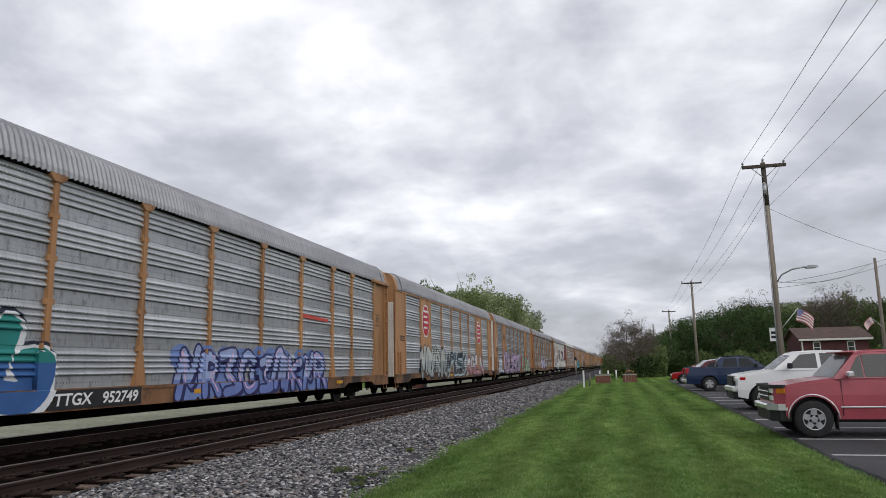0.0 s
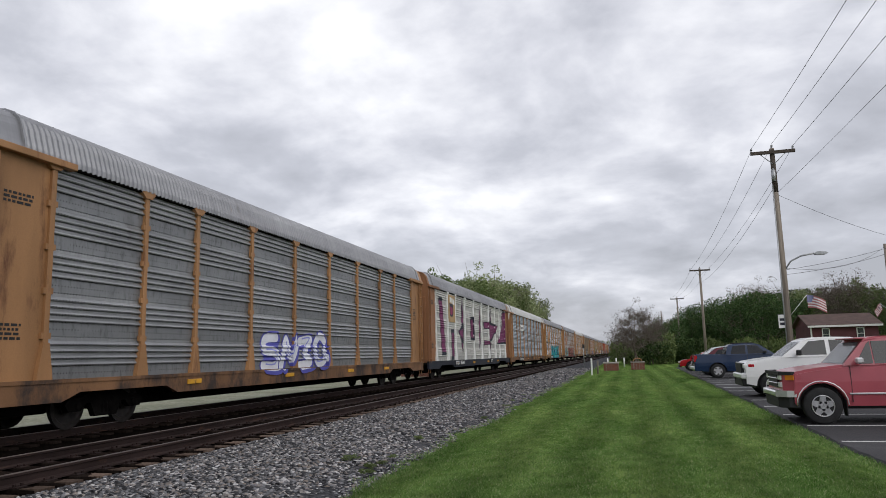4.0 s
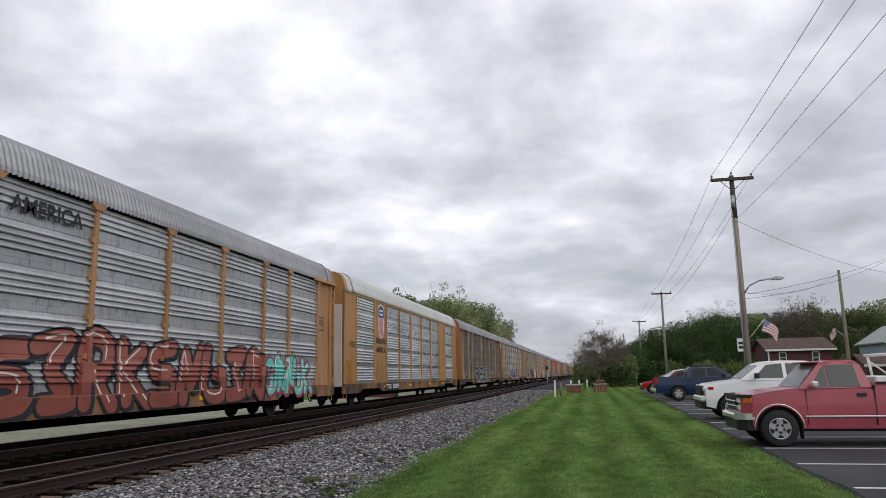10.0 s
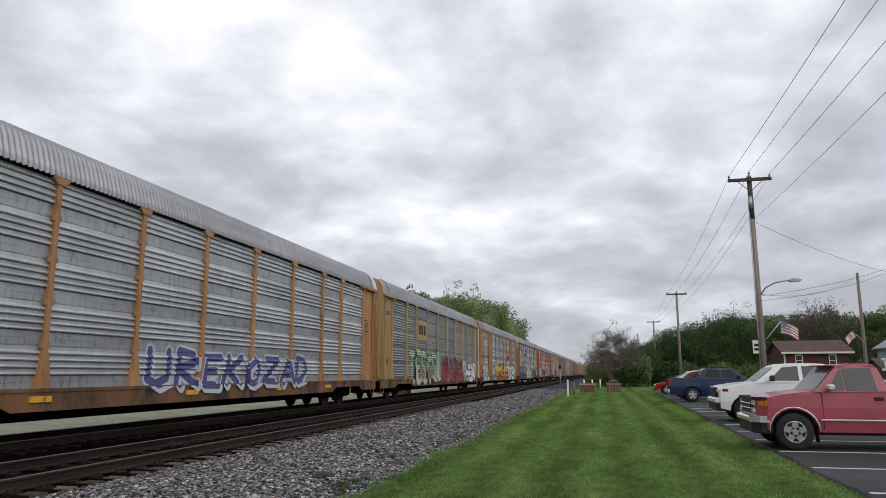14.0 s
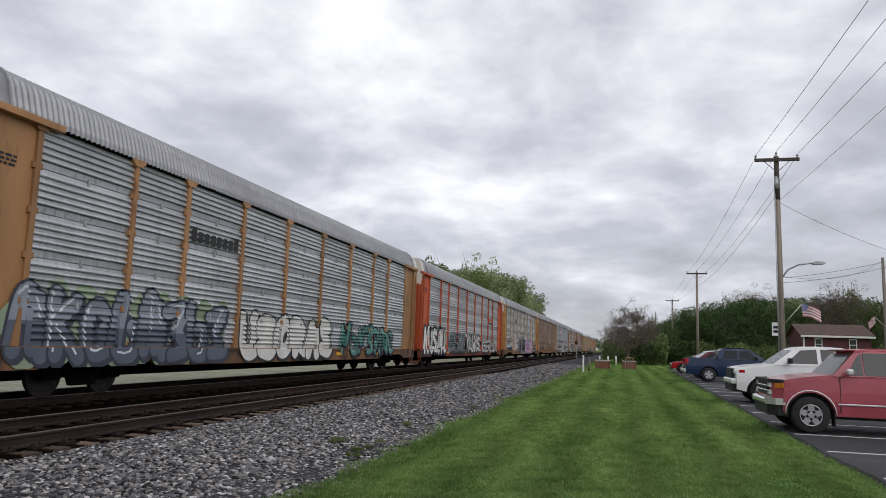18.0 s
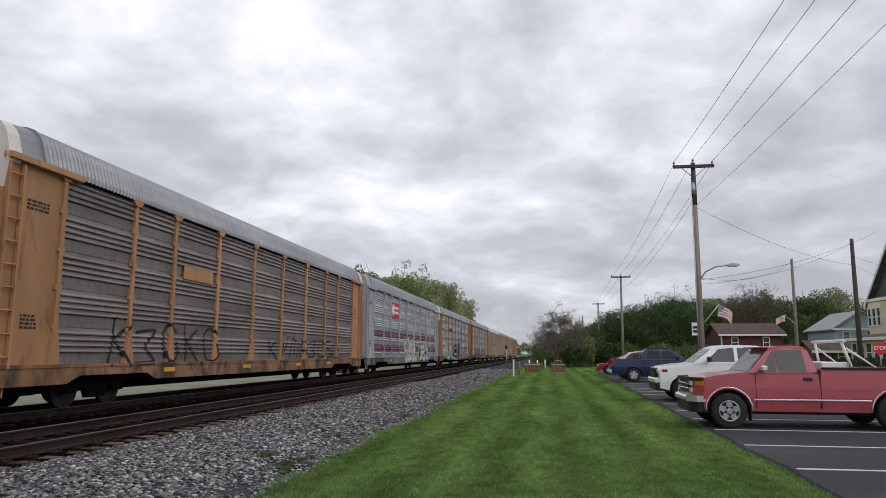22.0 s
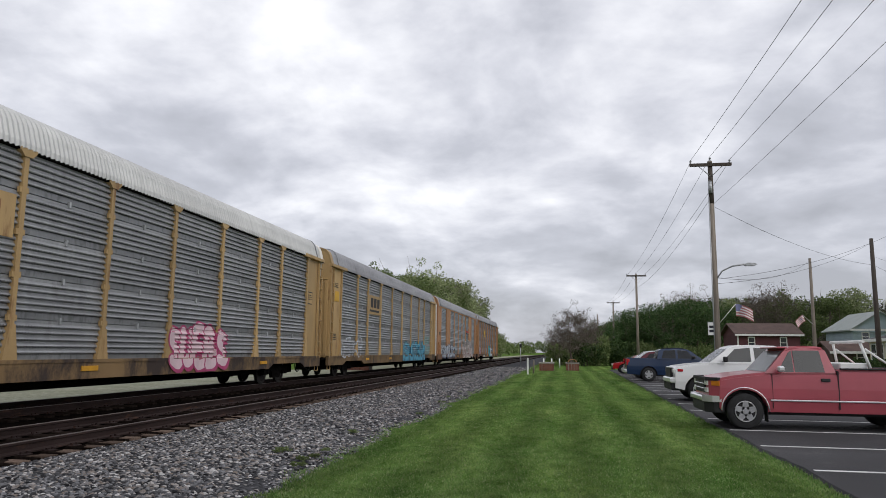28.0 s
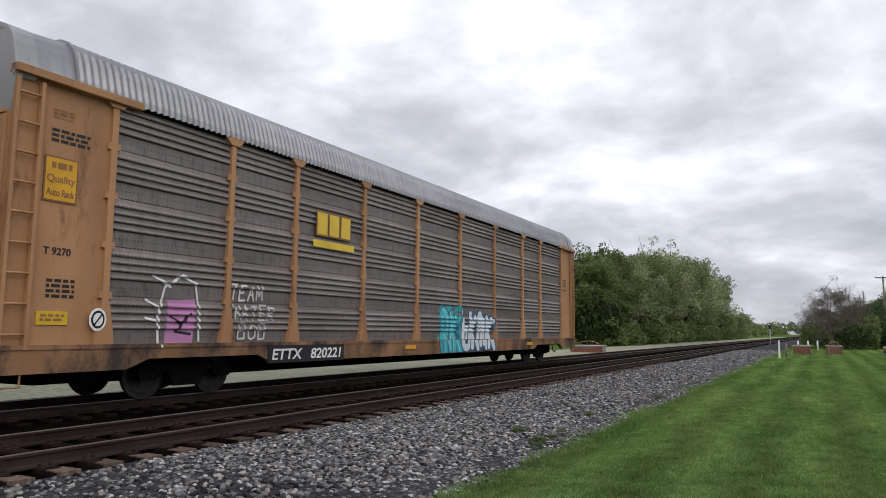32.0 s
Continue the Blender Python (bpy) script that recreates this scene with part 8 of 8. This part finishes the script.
def siding(house, x0, x1, y0, y1, z0, z1, material, step=0.2, name="siding_board"):
    """Lapped boards, joined for each wall since they are too fine to tell apart from here."""
    for side in ("y", "x"):
        bm = B()
        z = z0
        while z < z1 - 0.02:
            t = min(z1, z + step)
            if side == "y":
                prism(bm, [(y0 - 0.035, z), (y0 - 0.012, t), (y0 + 0.03, t), (y0 + 0.03, z)], x0, x1, "x")
            else:
                v = [(x0 - 0.035, z), (x0 - 0.012, t), (x0 + 0.03, t), (x0 + 0.03, z)]
                prism(bm, v, y0, y1, "y")
            z = t
        tagged(part(name, bm, material, house), kind="stuff")


def gable_roof(house, x0, x1, y0, y1, ze, zr, over, material, along="x", thick=0.14):
    if along == "x":
        m = (y0 + y1) / 2
        for s in (-1, 1):
            a = (y0 - over) if s < 0 else (y1 + over)
            ea = ze - (zr - ze) * over / ((y1 - y0) / 2)
            bm = B()
            prism(bm, [(a, ea), (m, zr), (m, zr + thick), (a, ea + thick)], x0 - over, x1 + over, "x")
            part("roof_slope", bm, material, house)
    else:
        m = (x0 + x1) / 2
        for s in (-1, 1):
            a = (x0 - over) if s < 0 else (x1 + over)
            ea = ze - (zr - ze) * over / ((x1 - x0) / 2)
            bm = B()
            prism(bm, [(a, ea), (m, zr), (m, zr + thick), (a, ea + thick)], y0 - over, y1 + over, "y")
            part("roof_slope", bm, material, house)


def yellow_house():
    h = thing("yellow_house", (29, 60, 0), label="pale yellow clapboard house with steep grey roof and brick chimney", category="house")
    part("wall", box(B(), 0, 13, 0, 10, 0, 6.5), SIDING, h)
    siding(h, 0, 13, 0, 10, 0.4, 6.45, SIDING)
    gable_roof(h, 0, 13, 0.2, 9.8, 6.5, 11.0, 0.5, SLATE)
    part("gable", prism(B(), [(0.2, 6.5), (9.8, 6.5), (5, 10.95)], 0.02, 0.14, "x"), SLATE, h, "dark shingled gable")
    for s in (0, 1):
        bm = B()
        a, b = ((-0.35, 6.1), (5, 11.1)) if s == 0 else ((10.35, 6.1), (5, 11.1))
        prism(bm, [a, b, (b[0], b[1] - 0.35), (a[0], a[1] - 0.28)], -0.56, -0.5, "x")
        part("barge_board", bm, TRIM, h, "white barge board")
    part("cornice", box(B(), -0.5, 0.1, -0.3, 10.3, 6.35, 6.6), TRIM, h, "white cornice under the gable")
    part("gutter", box(B(), 0, 13.4, -0.62, -0.48, 6.05, 6.2), TRIM, h)
    part("downspout", box(B(), 0.15, 0.27, -0.14, -0.03, 0.2, 6.1), TRIM, h)
    part("chimney", box(B(), 3.0, 3.75, 3.6, 4.3, 9.0, 12.0), BRICK, h, "red brick chimney")
    for k in (-0.75, 0, 0.75):
        window(h, (0.0, 5 + k, 7.3), 0.55, 1.5, "x")
    # upper bay on the far half of the front
    bm = B()
    prism(bm, [(0.03, 5.6), (-0.8, 6.4), (-0.8, 8.9), (0.03, 9.7)], 3.3, 6.2, "z")
    part("bay", bm, SIDING, h)
    for k in (6.75, 7.65, 8.55):
        window(h, (-0.82, k, 4.2), 0.55, 1.45, "x")
    window(h, (-0.03, 2.3, 4.1), 1.1, 1.6, "x")
    # closed porch below
    part("porch", box(B(), -2.2, 0.0, 0.6, 9.6, 0.2, 2.95), SIDING, h)
    part("porch_roof", prism(B(), [(-2.6, 2.95), (0.0, 3.5), (0.0, 3.6), (-2.6, 3.08)], 0.3, 9.9, "y"), SLATE, h)
    part("porch_fascia", box(B(), -2.66, -2.58, 0.3, 9.9, 2.86, 3.1), TRIM, h)
    for k in range(6):
        window(h, (-2.22, 1.4 + k * 1.45, 1.05), 0.95, 1.55, "x")
    for k in range(2):
        window(h, (-1.55 + k * 1.05, 0.58, 1.05), 0.75, 1.55, "y")
    window(h, (2.0, -0.04, 4.0), 1.0, 1.4, "y")
    part("awning", prism(B(), [(-0.75, 4.95), (-0.03, 5.55), (-0.03, 5.45), (-0.75, 4.85)], 1.3, 2.7, "x"), TRIM, h, "white metal awning")
    window(h, (2.2, -0.04, 0.9), 1.1, 1.7, "y")
    window(h, (7.0, -0.04, 0.9), 1.0, 1.6, "y")
    window(h, (7.0, -0.04, 4.0), 1.0, 1.6, "y")


def small_house(name, at, w, d, ze, zr, wall, roof, label, along, wins, trim=True):
    h = thing(name, at, label=label, category="house")
    part("wall", box(B(), 0, w, 0, d, 0, ze), wall, h)
    siding(h, 0, w, 0, d, 0.2, ze, wall, 0.25)
    gable_roof(h, 0, w, 0, d, ze, zr, 0.45, roof, along)
    if along == "x":
        part("gable", prism(B(), [(0, ze), (d, ze), (d / 2, zr)], 0.0, 0.1, "x"), wall, h)
    else:
        part("gable", prism(B(), [(0, ze), (w, ze), (w / 2, zr)], 0.0, 0.1, "y"), wall, h)
    for x, z, ww, hh in wins:
        window(h, (x, -0.04, z), ww, hh, "y")
    part("fascia", box(B(), -0.4, w + 0.4, -0.5, -0.42, ze - 0.28, ze - 0.05), TRIM, h, "white fascia board")
    return h


yellow_house()
hb = small_house("maroon_house", (21.2, 94, 0), 7.2, 8, 4.2, 5.5, BROWNW, BROWNR, "low maroon house with white window frames and brown roof", "x", [(1.6, 2.5, 0.65, 1.2), (5.3, 2.5, 0.65, 1.2)])
part("corner_board", box(B(), -0.05, 0.1, -0.06, 0.1, 0, 4.2), TRIM, hb)
small_house("blue_house", (34.4, 94, 0), 6.2, 9, 4.9, 6.9, BLUEW, GREENR, "pale blue-grey house with a light metal roof", "y", [(1.4, 3.4, 0.7, 1.0), (4.2, 3.4, 0.9, 1.1), (2.0, 0.8, 0.9, 1.3)])
small_house("brown_shed", (25.2, 74, 0), 3.4, 4, 2.1, 2.9, BROWNR, BROWNR, "low brown-roofed shed across the street", "x", [(2.5, 1.0, 0.7, 0.9)])

sg = thing("stop_sign", (18.9, 45, 0), label="red octagonal stop sign on a steel post", category="sign")
part("post", tube(B(), (0, 0.03, 0), (0, 0.03, 2.4), 0.03, 0.03, 8), M["galv"], sg)
k = 0.38
face = part("plate", prism(B(), [(a - 0, c + 0) for a, c in octagon(0, 2.03, k, k)], -0.012, 0.0, "y"), REDL, sg, "red octagonal plate")
face["label"] = "red octagonal plate"
cu = bpy.data.curves.new("t", "FONT")
cu.body, cu.size, cu.align_x, cu.extrude = "STOP", 0.3, "CENTER", 0.002
tmp = bpy.data.objects.new("t", cu)
scene.collection.objects.link(tmp)
bpy.context.view_layer.update()
me = bpy.data.meshes.new_from_object(tmp.evaluated_get(bpy.context.evaluated_depsgraph_get()))
bpy.data.objects.remove(tmp)
me.materials.clear()
me.materials.append(M["white"])
me.transform(Matrix(((1, 0, 0, 0), (0, 0, -1, -0.016), (0, 1, 0, 1.93), (0, 0, 0, 1))))
put("letters", me, sg, label="white word on the plate")
for k in range(9):
    bush("hedge", 17.0 + k * 1.15, 48 + rt.uniform(-0.3, 0.3), 0.95, 1.1, k, "clipped dark green hedge shrub before the house", "hedge")
for k in range(6):
    bush("hedge", 24.5 + k * 1.3, 56, 0.9, 1.0, k, "clipped dark green hedge shrub before the house", "hedge")


# ---- grass blades on the lawn near the camera ----
def lawn_blades():
    rng = np.random.default_rng(9)
    V, F = [], []
    n = 0
    # thinning out evenly with distance, so that no edge shows
    cnt = 190000
    u = rng.uniform(0, 1, cnt)
    y = 1 / (1 / 6.3 ** 1.4 - u * (1 / 6.3 ** 1.4 - 1 / 70.0 ** 1.4)) ** (1 / 1.4)
    x = rng.uniform(-3.9, 4.2, cnt)
    hgt = 0.020 + 0.0007 * y
    left = np.array([-3.5 + wob(v, -3.35) for v in y])
    right = np.array([lot_edge(v) + 0.02 for v in y])
    ragged = np.array([0.10 + 0.55 * max(0.0, noise.noise((3.0, v * 1.25, 0))) for v in y])
    ok = (x > left - ragged * rng.uniform(0, 1, cnt)) & (x < right)
    edge = np.minimum(x - left, right - x)
    x, y, edge, hgt = x[ok], y[ok], edge[ok], hgt[ok]
    h = hgt * rng.uniform(0.5, 1.25, len(x)) * (1 + 0.9 * np.clip(1 - edge / 0.3, 0, 1))
    a = rng.uniform(0, 6.283, len(x))
    w = h * 0.2
    lean = rng.normal(0, 0.5, (len(x), 2)) * h[:, None]
    P = np.stack([x, y, np.full(len(x), -0.005)], 1)
    d = np.stack([np.cos(a) * w, np.sin(a) * w, np.zeros(len(x))], 1)
    T = P + np.stack([lean[:, 0], lean[:, 1], h], 1)
    V.append(np.stack([P - d, P + d, T], 1).reshape(-1, 3))
    F.append(np.arange(3 * len(x)).reshape(-1, 3) + n)
    n += 3 * len(x)
    m = leaf_mat("grass_blades", [(0.075, 0.15, 0.036), (0.112, 0.205, 0.054), (0.15, 0.25, 0.072), (0.19, 0.285, 0.096), (0.34, 0.36, 0.19)])
    # the mower's passes show in the blades as on the turf
    N, L = m.node_tree.nodes, m.node_tree.links
    hs = [q for q in N if q.bl_idname == "ShaderNodeHueSaturation"][0]
    co, sep, wv = N.new("ShaderNodeTexCoord"), N.new("ShaderNodeSeparateXYZ"), N.new("ShaderNodeTexNoise")
    wv.inputs["Scale"].default_value = 0.3
    L.new(co.outputs["Object"], sep.inputs[0])
    L.new(co.outputs["Object"], wv.inputs["Vector"])
    ad, sn, si, mr = N.new("ShaderNodeMath"), N.new("ShaderNodeMath"), N.new("ShaderNodeMath"), N.new("ShaderNodeMapRange")
    ad.operation, ad.inputs[1].default_value = "MULTIPLY_ADD", 1.1
    sn.operation, sn.inputs[1].default_value = "MULTIPLY", 5.6
    si.operation = "SINE"
    mr.inputs["From Min"].default_value, mr.inputs["From Max"].default_value = -1, 1
    mr.inputs["To Min"].default_value, mr.inputs["To Max"].default_value = 0.83, 1.17
    L.new(wv.outputs["Fac"], ad.inputs[0])
    L.new(sep.outputs["X"], ad.inputs[2])
    L.new(ad.outputs[0], sn.inputs[0])
    L.new(sn.outputs[0], si.inputs[0])
    L.new(si.outputs[0], mr.inputs["Value"])
    # thicker and thinner clumps
    cl, cr, mu = N.new("ShaderNodeTexNoise"), N.new("ShaderNodeMapRange"), N.new("ShaderNodeMath")
    cl.inputs["Scale"].default_value, cl.inputs["Detail"].default_value, cl.inputs["Roughness"].default_value = 2.2, 5, 0.65
    cr.inputs["From Min"].default_value, cr.inputs["From Max"].default_value = 0.34, 0.68
    cr.inputs["To Min"].default_value, cr.inputs["To Max"].default_value = 0.62, 1.32
    mu.operation = "MULTIPLY"
    L.new(co.outputs["Object"], cl.inputs["Vector"])
    L.new(cl.outputs["Fac"], cr.inputs["Value"])
    L.new(cr.outputs[0], mu.inputs[0])
    L.new(mr.outputs[0], mu.inputs[1])
    L.new(mu.outputs[0], hs.inputs["Value"])
    tagged(new("lawn_grass", sheet_mesh("lawn_grass", np.concatenate(V), np.concatenate(F), m)), "short mown green grass blades", "grass", kind="stuff")


lawn_blades()
for k in range(12):
    x, y = -3.55 - 0.9 * rt.random() ** 2, 7 + rt.uniform(0, 26)
    bush("mid", x, y, rt.uniform(0.05, 0.11), 0.5, k, "small green weed growing in the ballast", "weeds in the ballast", 0.06)


# ---- what moves: the train runs past, slightly slowing ----
LAG = [0.05, 0, 0.01, 0, 0, -0.15, -0.04, -0.02, 0, 0.2, 0.03, -0.16, -0.04, 0.11, 0.04, 0.14, 0, -0.02, -0.17, -0.03, 0, -0.05, 0.01, 0.09]


def motions():
    for n, car in enumerate(CARS):
        walk(car, [(t, pose(FAR, PITCH * n + 5.082 + LAG[n] - 21.2365 * t - 0.01226 * t * t + 0.00011 * t ** 3, RAILZ)) for t in range(0, 33, 2)])
    for k, cloth in enumerate(CLOTHS):
        at = cloth.location.copy()
        rows = []
        for q in range(65):
            t = q * 0.5
            rows.append((t, pose(*at, 6 * math.sin(2.3 * t + k), 10 + 14 * math.sin(1.3 * t + 2 * k), 28 * math.sin(0.9 * t + 1.7 * k) + 12 * math.sin(3.1 * t) + 150 * (k == 1))))
        walk(cloth, rows)


motions()
